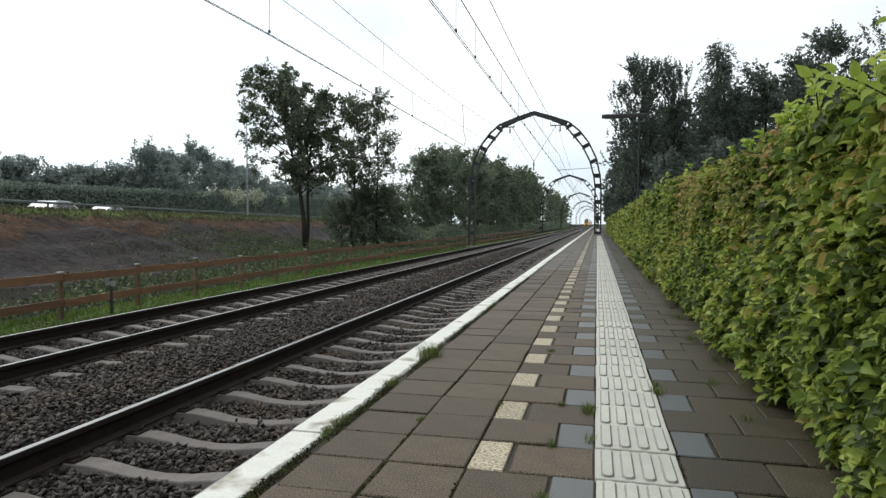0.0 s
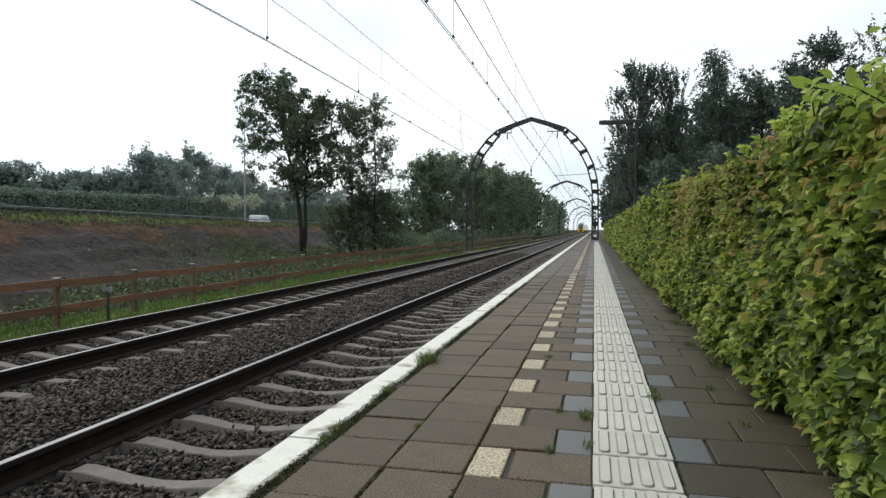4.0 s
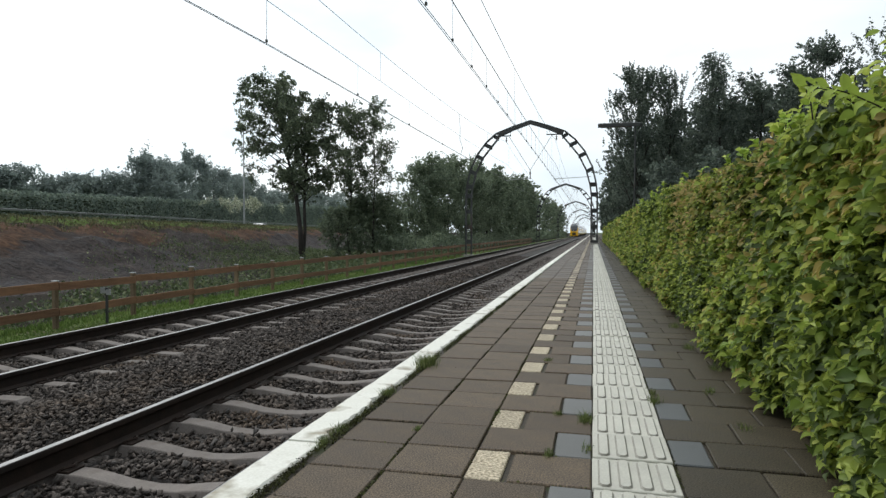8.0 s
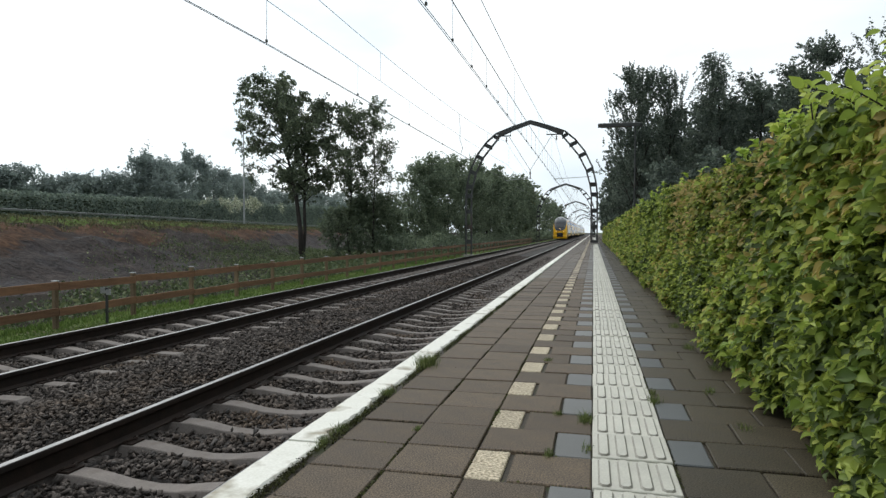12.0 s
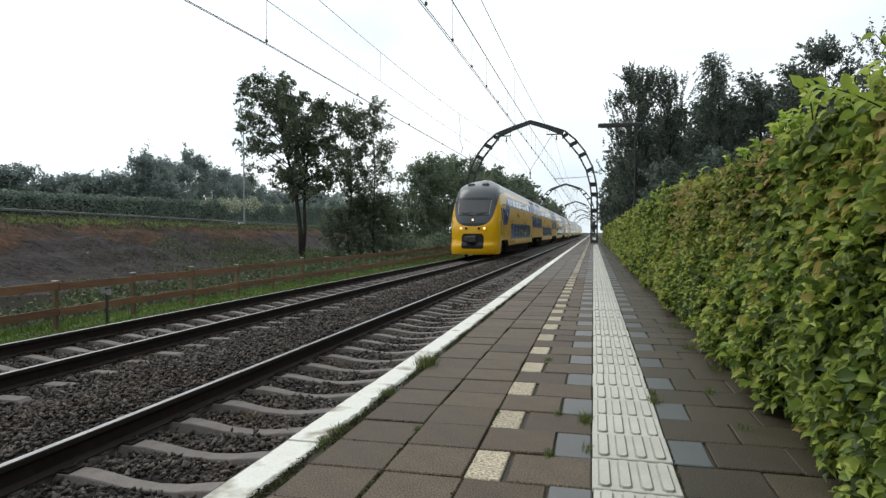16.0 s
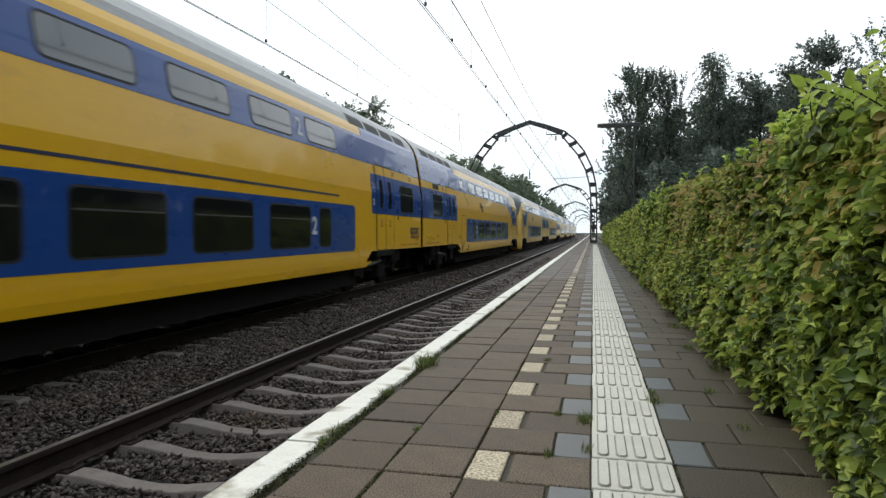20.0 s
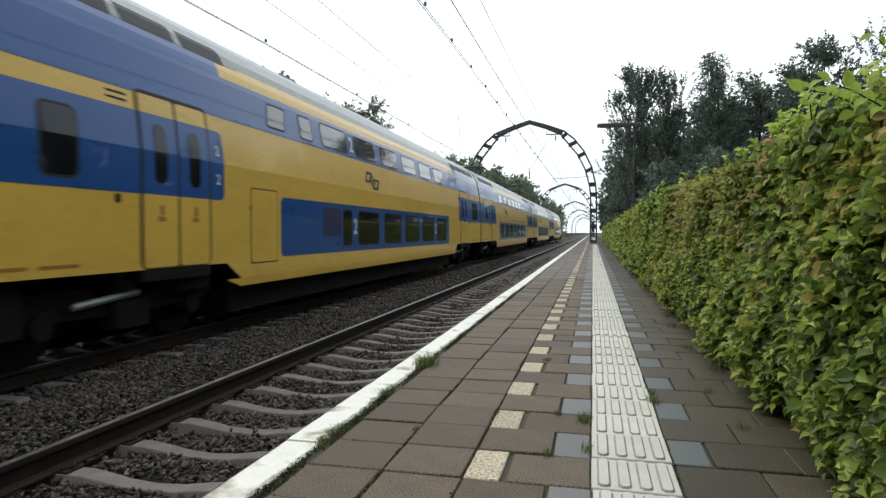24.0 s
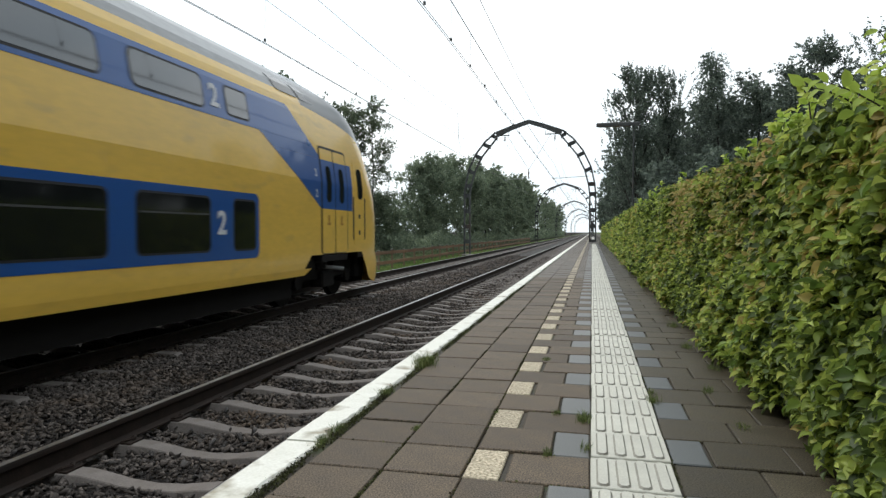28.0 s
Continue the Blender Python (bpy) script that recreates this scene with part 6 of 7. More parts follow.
def shell(y0, y1, low, yellow, parent, cuts, closed=True):
    """Straight part of the body; low(y) gives the lower edge."""
    ys = sorted({y0, y1} | set(c for c in cuts if y0 < c < y1))
    body, roof = Geo(), Geo()
    zs = [z for z, _ in SECTION if z <= 3.95]
    for side in (-1, 1):
        for a, b in zip(ys[:-1], ys[1:]):
            for z, q in zip(zs[:-1], zs[1:]):
                la, lb = max(z, low(a)), max(z, low(b))
                if la >= q and lb >= q:
                    continue
                la, lb = min(la, q), min(lb, q)
                body.add([(side * half_width(la), a, la), (side * half_width(lb), b, lb), (side * half_width(q), b, q), (side * half_width(q), a, q)], [(0, 1, 2, 3)])
    up = [(w, z) for z, w in SECTION if z >= 3.95]
    line = up[:-1] + [(0.0, 4.67)] + [(-w, z) for w, z in reversed(up[:-1])]
    for (w, z), (v, q) in zip(line[:-1], line[1:]):
        roof.add([(w, y0, z), (w, y1, z), (v, y1, q), (v, y0, q)], [(0, 1, 2, 3)])
    for y in (y0, y1):
        full = [(half_width(z), z) for z in zs] + line[1:-1] + [(-half_width(z), z) for z in reversed(zs)]
        full = [(x, max(z, low(y))) for x, z in full]
        if closed or y == y1:
            body.add([(x, y, z) for x, z in full], [tuple(range(len(full)))])
    body.ob("body", yellow, parent, "smooth painted carriage side")
    roof.ob("roof", ROOF, parent, "grey curved roof", False)
    belly = Geo()
    belly.box(-1.33, 1.33, y0 + 0.02, y1 - 0.02, 1.0, 1.06)
    lo = [y for y in ys if low(y) < 0.7]
    belly.box(-1.16, 1.16, min(lo) + 0.05, max(lo) - 0.05, 0.22, 1.02, 0.03)
    belly.ob("underframe", UNDER, parent)


def entry(side, y0, sgn, parent, yellow, blue, big_window=False, short=0.0, at=None, display=False):
    """Blue entrance bay at a carriage end; y0 is that end and sgn points inwards."""
    def span(a, b):
        return tuple(sorted((y0 + sgn * a, y0 + sgn * b)))
    a, b = span(0.10, 5.10 - short)
    rounded("blue_panel", side, a, b, 1.88, 2.85, 0.10, 0.004, blue, parent)
    a, b = span(0.15, 5.3 - short)
    rounded("blue_cornice", side, a, b, 3.70, 3.93, 0, 0.005, blue, parent)
    a, b = span(0.15, 5.9 - short)
    rounded("roof_panel", side, a, b, 3.932, 4.22, 0.0, 0.004, ROOF, parent)
    a, b = span(3.40 - short, 4.72 - short)
    double_door(side, a, b, parent, yellow, blue)
    first = at if at else 1.0 if big_window else 1.7
    a, b = span(first, first + (1.27 if big_window else 0.5))
    window(side, a, b, 1.97, 2.72, parent, 0.10)
    if display:
        a, b = span(first + 0.15, first + 0.95)
        rounded("display", side, a, b, 2.885, 3.06, 0.03, 0.008, UPPER_GLASS, parent, label="glazed destination display")
    for k in ((2.9,) if display else (1.0, 2.7)):
        for q in (0, 0.07):
            a, b = span(k, k + 0.32)
            rounded("air_slot", side, a, b, 2.92 + q, 2.945 + q, 0, 0.004, BLACK, parent)
    for q in (2.1, 2.5):
        numeral("2", 0.20, side, y0 + sgn * (4.95 - short), q, parent, 0.008)
    for k in range(3):
        a, b = span(0.5 + k * 0.62, 0.98 + k * 0.62)
        rounded("inscription_bar", side, a, b, 1.07, 1.10, 0, 0.006, PICTO, parent)
    a, b = span(2.95 - short, 3.03 - short)
    rounded("door_button", side, a, b, 1.76, 1.86, 0.03, 0.012, RUST, parent)
    for k in range(4):
        a, b = span(0.9 + k * 1.15, 1.9 + k * 1.15)
        rounded("roof_vent", side, a, b, 3.92, 4.17, 0.03, 0.006, BLACK, parent)


def pitch_of(places):
    return places[1] - places[0]


def decks(side, y0, y1, parent, blue, ups):
    """Lower window band and upper window row between two lengthwise places."""
    rounded("lower_band", side, y0, y1, 1.02, 2.02, 0.12, 0.004, blue, parent)
    for a, b in ups:
        window(side, a, b, 3.13, 3.62, parent, 0.12, seat_line=False)


CARS = []


def middle_car(yellow, blue, kind="plain", number=None):
    """plain: small lower window at the far end; first: that with a first-class numeral; blank: no windows at the start of the lower band; narrow: narrow end window."""
    L = 26.5
    c = holder("train_carriage", 0, 0, 0)
    far = {"plain": 21.5, "narrow": 21.7, "first": 21.3, "blank": 20.75}[kind]
    tab = [(0, 0.98), (4.95, 0.98), (5.35, 0.62), (far, 0.62), (far + 0.4, 0.98), (26.5, 0.98)]
    shell(0.14, L - 0.14, lambda y: lerp(tab, y), yellow, c, (4.95, 5.35, far, far + 0.4))
    for side in (-1, 1):
        rounded("upper_band", side, 0.15, L - 0.15, 3.07, 3.70, 0, 0.004, blue, c)
        entry(side, 0, 1, c, yellow, blue, short=0.2, at=1.75 if kind == "blank" else 1.4)
        entry(side, L, -1, c, yellow, blue, kind != "narrow", short={"plain": 0.5, "narrow": 0.85, "first": 0.3, "blank": 0.0}[kind], at=None if kind != "narrow" else 1.2)
        if kind == "blank":
            decks(side, 6.6, 19.6, c, blue, [(8.5 + 1.84 * i, 9.9 + 1.84 * i) for i in range(6)])
            window(side, 6.3, 6.95, 3.16, 3.58, c, 0.06, slant=0.25)
            window(side, 7.55, 8.1, 3.14, 3.60, c, 0.08)
            rounded("hatch_gap", side, 5.62, 6.48, 0.94, 2.12, 0.05, 0.004, BLACK, c)
            rounded("hatch", side, 5.64, 6.46, 0.96, 2.10, 0.05, 0.007, yellow, c)
            rounded("recess", side, 8.35, 9.26, 1.36, 1.92, 0.04, 0.008, MARK, c)
            window(side, 9.35, 9.88, 1.14, 1.92, c, 0.09)
            lows, digits, tops = [10.25 + 1.86 * i for i in range(5)], ((10.06, "2"), (17.53, "2")), (10.12, 17.48)
            emblem(side, 11.3, 2.66, c)
        else:
            end = {"plain": 20.8, "narrow": 20.9, "first": 20.5}[kind]
            pitch = 1.98 if kind == "first" else 2.06
            decks(side, 6.2, end, c, blue, [(6.57 + 2.0 * i, 8.0 + 2.0 * i) for i in range(7)])
            lows = [6.65 + pitch * i for i in range(6)]
            small = 18.6 if kind == "first" else 18.9
            window(side, small, small + 0.56, 1.14, 1.92, c, 0.09)
            digits, tops = ((8.28, "2"), (small - 0.24, "1" if kind == "first" else "2")), (8.28, 18.28)
            emblem(side, 9.2, 2.66, c)
            rounded("air_slot", side, 11.9, 19.9, 2.17, 2.21, 0, 0.004, MARK, c)
        for y in lows:
            window(side, y, y + (1.46 if pitch_of(lows) < 2 else 1.55), 1.14, 1.92, c, 0.10)
        for y, word in digits:
            numeral(word, 0.46, side, y, 1.40, c)
        for y in tops:
            numeral("2", 0.46, side, y, 3.22, c)
        if number:
            y, word = number
            numeral(word, 0.46, side, y, 1.25, c, 0.008).name = "carriage_number"
        g = Geo()
        for y in (5.6, 5.9):
            x0, x1 = sorted((side * 1.395, side * 1.405))
            g.box(x0, x1, y, y + 0.06, 1.75, 1.83)
        g.ob("socket", BLACK, c)
    for y in (3.3, L - 3.3):
        bogie(y, c)
    bellows(c, L)
    return tagged(c, "yellow and blue double-deck train carriage on the far track", "train carriage", "carriages of the train")


def bellows(c, y):
    """Dark folded gangway between two carriages."""
    pts = [(w * 0.975, max(z, 1.0)) for z, w in SECTION]
    ring = pts + [(-w, z) for w, z in reversed(pts[:-1])]
    g = Geo()
    ys = [-0.17, -0.13, -0.07, 0.0, 0.07, 0.13, 0.17]
    sc = [1.008, 1.008, 0.95, 0.97, 0.95, 1.008, 1.008]
    n = len(ring)
    vs = [(x * s, y + d, 2.6 + (z - 2.6) * s) for d, s in zip(ys, sc) for x, z in ring]
    fs = [(i * n + k, i * n + (k + 1) % n, (i + 1) * n + (k + 1) % n, (i + 1) * n + k) for i in range(6) for k in range(n)]
    g.add(vs, fs)
    g.ob("gangway_bellows", UNDER, c, "black rubber gangway")


NOSE_TIP = [(0.20, 0.72), (0.34, 0.60), (0.74, 0.54), (0.86, 0.70), (1.40, 0.66), (1.80, 0.68), (2.20, 0.80), (3.30, 1.36), (3.70, 1.66), (3.95, 1.98), (4.14, 2.36), (4.27, 2.80), (4.39, 3.40), (4.51, 4.10), (4.61, 4.70), (4.67, 4.95)]
NOSE_N = 2.7


def nose_depth(z):
    return lerp([(0.2, 1.30), (2.2, 1.30), (3.4, 1.25), (4.2, 1.20), (4.67, 0.12)], z)


NOSE_TOP = [(3.62, 1.225), (3.83, 1.19), (4.05, 1.12), (4.22, 1.00), (4.36, 0.82), (4.50, 0.60), (4.62, 0.30), (4.67, 0.0)]


def nose_width(z):
    return half_width(max(z, 0.74)) if z < 3.62 else lerp(NOSE_TOP, z)


def nose_at(x, z, off=0.0):
    """The front of the cab at a place across and a height."""
    w = max(1e-3, nose_width(z))
    s = min(1.0, abs(x) / w) ** (NOSE_N / 2)
    d = nose_depth(z)
    return lerp(NOSE_TIP, z) + d - d * max(0.0, 1 - s * s) ** (1 / NOSE_N) - off


def nose_panel(name, zs, half, off, mat, parent, centre=lambda z: 0.0, cols=10, label=""):
    """A patch that lies on the curved front."""
    g = Geo()
    vs = []
    for q in (off, -0.01):
        for z in zs:
            for k in range(cols + 1):
                x = centre(z) + half(z) * (2 * k / cols - 1)
                vs.append((x, nose_at(x, z, q), z))
    n, m = len(zs), cols + 1
    fs = [(i * m + k, i * m + k + 1, (i + 1) * m + k + 1, (i + 1) * m + k) for i in range(n - 1) for k in range(cols)]
    o = n * m
    for k in range(cols):
        fs += [(k, o + k, o + k + 1, k + 1), ((n - 1) * m + k, (n - 1) * m + k + 1, o + (n - 1) * m + k + 1, o + (n - 1) * m + k)]
    for i in range(n - 1):
        fs += [(i * m, (i + 1) * m, o + (i + 1) * m, o + i * m), (i * m + cols, o + i * m + cols, o + (i + 1) * m + cols, (i + 1) * m + cols)]
    g.add(vs, fs)
    return g.ob(name, mat, parent, label)


def cab_car(yellow, blue, lit, rear=False):
    L = 27.65 if rear else 26.6
    ext = L - 26.6
    c = holder("train_carriage", 0, 0, 0)
    END = 5.12
    # curved front
    cols = [("a", math.pi / 2 * k / 16) for k in range(17)] + [("k", k) for k in (0.05, 0.10, 0.15, 0.21, 0.28, 0.40, 0.6, 0.8, 1.0)]
    edge = [1.77, 1.77, 1.79, 1.82, 1.87, 1.94, 2.04, 2.18, 2.38, 2.62, 2.85, 3.04, 3.20, 3.34, 3.46, 3.55, 3.60, 3.63, 3.65, 3.67, 3.69, 3.71, 3.74, 3.77, 3.80, 3.83]
    low = [0.20] * 12 + [0.21, 0.22, 0.24, 0.27, 0.32, 0.40, 0.62, 0.98, 0.98, 0.98, 0.98, 0.98, 0.98, 0.98]

    def at(col, z):
        w, tip, d = nose_width(z), lerp(NOSE_TIP, z), nose_depth(z)
        if col[0] == "a":
            return (w * math.sin(col[1]) ** (2 / NOSE_N), tip + d - d * max(0.0, math.cos(col[1])) ** (2 / NOSE_N), z)
        return (w + (half_width(max(z, 0.74)) - w) * col[1], tip + d + (END - tip - d) * col[1], z)

    for part_name, mat, lo, hi, rows in (("cab_front", yellow, low, edge, 16), ("cab_hood", CAB_GREY, edge, [4.669] * 26, 18)):
        g = Geo()
        for s in (-1, 1):
            vs = []
            for i, col in enumerate(cols):
                for r in range(rows + 1):
                    x, y, z = at(col, lo[i] + (hi[i] - lo[i]) * r / rows)
                    vs.append((s * x, y, z))
            m = rows + 1
            g.add(vs, [(i * m + r, (i + 1) * m + r, (i + 1) * m + r + 1, i * m + r + 1) for i in range(len(cols) - 1) for r in range(rows)])
        g.ob(part_name, mat, c, "rounded yellow train front" if mat is yellow else "dark grey hood round the windscreen", True)
    sk = Geo()
    sk.box(-0.9, 0.9, 1.0, 1.9, 0.22, 0.5, 0.1)
    sk.ob("front_skirt", UNDER, c)
    # windscreen
    zs = [2.42 + 0.070 * k for k in range(13)]
    wide = lambda z: 0.84 + 0.075 * (z - 2.42)
    ws = nose_panel("windscreen", zs, wide, 0.014, SCREEN, c, cols=16, label="large dark windscreen")
    nose_panel("windscreen_frame", [2.37 + 0.0725 * k for k in range(14)], lambda z: wide(z) + 0.055, 0.007, BLACK, ws, cols=16)
    for s in (-1, 1):
        nose_panel("windscreen_seal", zs, lambda z: 0.012, 0.018, GALV, ws, centre=lambda z, s=s: s * (wide(z) + 0.03), cols=2, label="pale seal beside the windscreen")
    nose_panel("destination_box", [3.34, 3.37, 3.40], lambda z: 0.92, 0.008, BLACK, c, cols=8)
    for s in (-1, 1):
        g = Geo()
        p = [(0.10 * s + 0.1, 2.33), (0.32 * s + 0.05, 2.44), (0.66 * s, 2.54)]
        g.tube([(x, nose_at(x, z, 0.05), z) for x, z in p], 0.016, 5)
        g.tube([(x, nose_at(x, z, 0.035), z) for x, z in ((0.40 * s - 0.3, 2.47), (0.40 * s, 2.51), (0.40 * s + 0.34, 2.55))], 0.012, 5)
        g.ob("wiper", BLACK, ws)
    # black band below the windscreen and lamps
    nose_panel("chin_band", [1.80 + 0.03 * k for k in range(6)], lambda z: lerp([(1.80, 0.40), (1.83, 0.52), (1.87, 0.64), (1.96, 0.76)], z), 0.006, BLACK, c, cols=14)
    for x, r, mat, nm in ((0.0, 0.060, LAMP_ON if lit else LAMP_OFF, "headlight"), (-0.66, 0.062, LAMP_ON if lit else LAMP_OFF, "headlight"), (0.66, 0.062, LAMP_ON if lit else LAMP_OFF, "headlight"), (-0.36, 0.075, LAMP_RED, "tail_lamp"), (0.36, 0.075, LAMP_RED, "tail_lamp")):
        z = 2.13 if x == 0 else 1.65
        y = nose_at(x, z)
        g = Geo()
        ring = r + 0.045
        if x:
            g.box(x - ring, x + ring, y - 0.035, y + 0.08, z - ring, z + ring, 0.03)
        else:
            g.cyl((x, y - 0.02, z), (x, y + 0.05, z), ring, 18)
        h = g.ob(nm, yellow if x else CAB_GREY, c)
        g = Geo()
        g.tube([(x, y - 0.038 if x else y - 0.024, z), (x, y - 0.055 if x else y - 0.045, z)], [r, r * 0.8], 18)
        g.ob("lamp_lens", mat, h)
    # coupler in its pocket
    nose_panel("coupler_pocket", [0.52, 0.60, 0.70, 0.80, 0.90, 1.0, 1.1, 1.2, 1.28, 1.36], lambda z: 0.62 - 0.07 * max(0, (z - 1.2) / 0.12) - (0.09 if z < 0.55 else 0), 0.012, BLACK, c, cols=12, label="black recess for the coupler")
    g = Geo()
    g.box(-0.24, 0.24, 0.38, 0.8, 0.90, 1.24, 0.05)
    g.box(-0.40, -0.14, 0.34, 0.7, 0.98, 1.20, 0.04)
    g.cyl((0.12, 0.33, 1.06), (0.12, 0.5, 1.06), 0.10, 12)
    g.ob("coupler", COUPLER, c, "dark steel automatic coupler")
    g = Geo()
    g.tube([(-0.3, 0.55, 0.95), (-0.25, 0.45, 0.75), (-0.05, 0.45, 0.72), (0.05, 0.55, 0.95)], 0.03, 6)
    g.ob("coupler_hose", BLACK, c)
    for s in (-1, 1):
        g = Geo()
        x = s * 0.80
        g.box(x - 0.13, x + 0.13, nose_at(x, 0.86) - 0.04, nose_at(x, 0.86) + 0.1, 0.86, 0.91, 0.015)
        g.ob("front_step", yellow, c)
        g = Geo()
        g.box(s * 0.42 - 0.20, s * 0.42 + 0.20, 2.50, 3.2, 4.05, 4.29, 0.05)
        g.ob("roof_hatch", CAB_GREY, c, "dark raised roof box")
    # straight part
    tab = [(0, 0.98), (5.15, 0.98), (5.45, 0.62), (20.6 + ext, 0.62), (21.2 + ext, 0.98), (28, 0.98)]
    shell(END, L - 0.14, lambda y: lerp(tab, y), yellow, c, (5.15, 5.45, 20.6 + ext, 21.2 + ext), False)
    for side in (-1, 1):
        # blue sweep from the doors up to the upper windows
        high_y = lambda z: 4.70 + (z - 1.88) * 1.88
        bent_sheet("blue_sweep", side, levels(1.88, 2.859), lambda z: 3.06, high_y, 0.004, blue, c)
        bent_sheet("blue_sweep", side, levels(2.861, 3.07, 0, (2.95, 3.0)), lambda z: 4.62 + (z - 2.86) * 1.45, high_y, 0.004, blue, c)
        bent_sheet("upper_band", side, levels(3.071, 3.70), lambda z: 4.62 + (z - 2.86) * 1.45, lambda z: L - 0.15, 0.004, blue, c)
        double_door(side, 3.38, 4.66, c, yellow, blue)
        # cab door with handrails
        rounded("cab_door", side, 2.34, 2.92, 1.14, 3.02, 0.05, 0.006, yellow, c)
        rounded("cab_door_window", side, 2.44, 2.74, 2.16, 2.84, 0.11, 0.014, GLASS, c)
        for y in (2.27, 2.98):
            rounded("handrail_recess", side, y - 0.035, y + 0.035, 1.25, 2.20, 0.03, 0.005, BLACK, c)
        for z in (1.36, 1.72):
            rounded("door_lock", side, 2.58, 2.68, z, z + 0.10, 0.02, 0.010, BLACK, c)
        for q in (2.1, 2.5):
            numeral("2", 0.20, side, 4.92, q, c, 0.008)
        for k in range(3):
            rounded("roof_window", side, 3.35 + k * 0.92, 4.15 + k * 0.92, 3.94, 4.20, 0.03, 0.012, GLASS, c, slant=0.6)
        entry(side, L, -1, c, yellow, blue, True, short=-0.2, at=1.45, display=True)
        if rear:
            decks(side, 7.1, 20.5, c, blue, [(8.38 + 1.93 * i, 9.86 + 1.93 * i) for i in range(6)])
            window(side, 7.2, 7.85, 3.14, 3.60, c, 0.08)
            window(side, 20.75, 21.5, 3.16, 3.58, c, 0.06, slant=-0.25)
            window(side, 7.2, 7.85, 1.14, 1.92, c, 0.09)
            for i in range(5):
                window(side, 8.42 + 1.93 * i, 9.92 + 1.93 * i, 1.14, 1.92, c, 0.10)
            window(side, 18.35, 18.9, 1.14, 1.92, c, 0.09)
            for y in (8.16, 18.1):
                numeral("2", 0.46, side, y, 1.40, c)
            for y in (8.14, 17.8):
                numeral("2", 0.46, side, y, 3.22, c)
            emblem(side, 16.7, 2.62, c)
            rounded("hatch_gap", side, 20.62, 21.52, 0.94, 2.12, 0.05, 0.004, BLACK, c)
            rounded("hatch", side, 20.64, 21.50, 0.96, 2.10, 0.05, 0.007, yellow, c)
            flaps = (19.95, 21.2)
        else:
            decks(side, 6.75, 19.55, c, blue, [(8.45 + 1.83 * i, 9.9 + 1.83 * i) for i in range(6)])
            window(side, 5.9, 6.65, 3.16, 3.58, c, 0.06, slant=0.25)
            window(side, 7.3, 7.95, 3.14, 3.60, c, 0.08)
            window(side, 8.97, 9.46, 1.14, 1.92, c, 0.09)
            for i in range(5):
                window(side, 9.87 + 1.91 * i, 11.39 + 1.91 * i, 1.14, 1.92, c, 0.10)
            for y in (9.68, 17.27):
                numeral("2", 0.46, side, y, 1.40, c)
            numeral("2", 0.46, side, 9.93, 3.22, c)
            emblem(side, 10.9, 2.62, c)
            # the outline of a large hatch round the start of the blue band
            rounded("hatch_gap", side, 6.12, 6.145, 0.93, 2.17, 0, 0.005, BLACK, c)
            rounded("hatch_gap", side, 6.12, 8.85, 2.15, 2.175, 0, 0.005, BLACK, c)
            rounded("hatch_gap", side, 6.12, 6.75, 0.93, 0.95, 0, 0.005, BLACK, c)
            rounded("recess", side, 8.12, 8.66, 1.42, 1.96, 0.05, 0.008, MARK, c)
            rounded("recess", side, 7.05, 7.35, 1.42, 1.60, 0.05, 0.008, MARK, c)
            for z in (1.14, 1.5, 1.86):
                rounded("hinge", side, 6.17, 6.22, z, z + 0.09, 0.01, 0.010, yellow, c)
            flaps = (6.3, 7.18, 8.15)
        for y in flaps:
            fl = rounded("flap", side, y, y + 0.20, 0.68, 0.90, 0.03, 0.006, RUST, c, label="brown recessed jacking point")
            rounded("flap_rim", side, y + 0.04, y + 0.13, 0.70, 0.80, 0.02, 0.012, yellow, fl)
        g = Geo()
        g.box(min(side * 1.15, side * 1.38), max(side * 1.15, side * 1.38), 2.30, 2.66, 0.86, 1.10, 0.01)
        g.ob("cab_step", UNDER, c)
    for y in (3.9, L - 3.3):
        bogie(y, c)
    if not rear:
        bellows(c, L)
    return tagged(c, "yellow and blue double-deck driving carriage with dark windscreen", "train carriage", "carriages of the train")


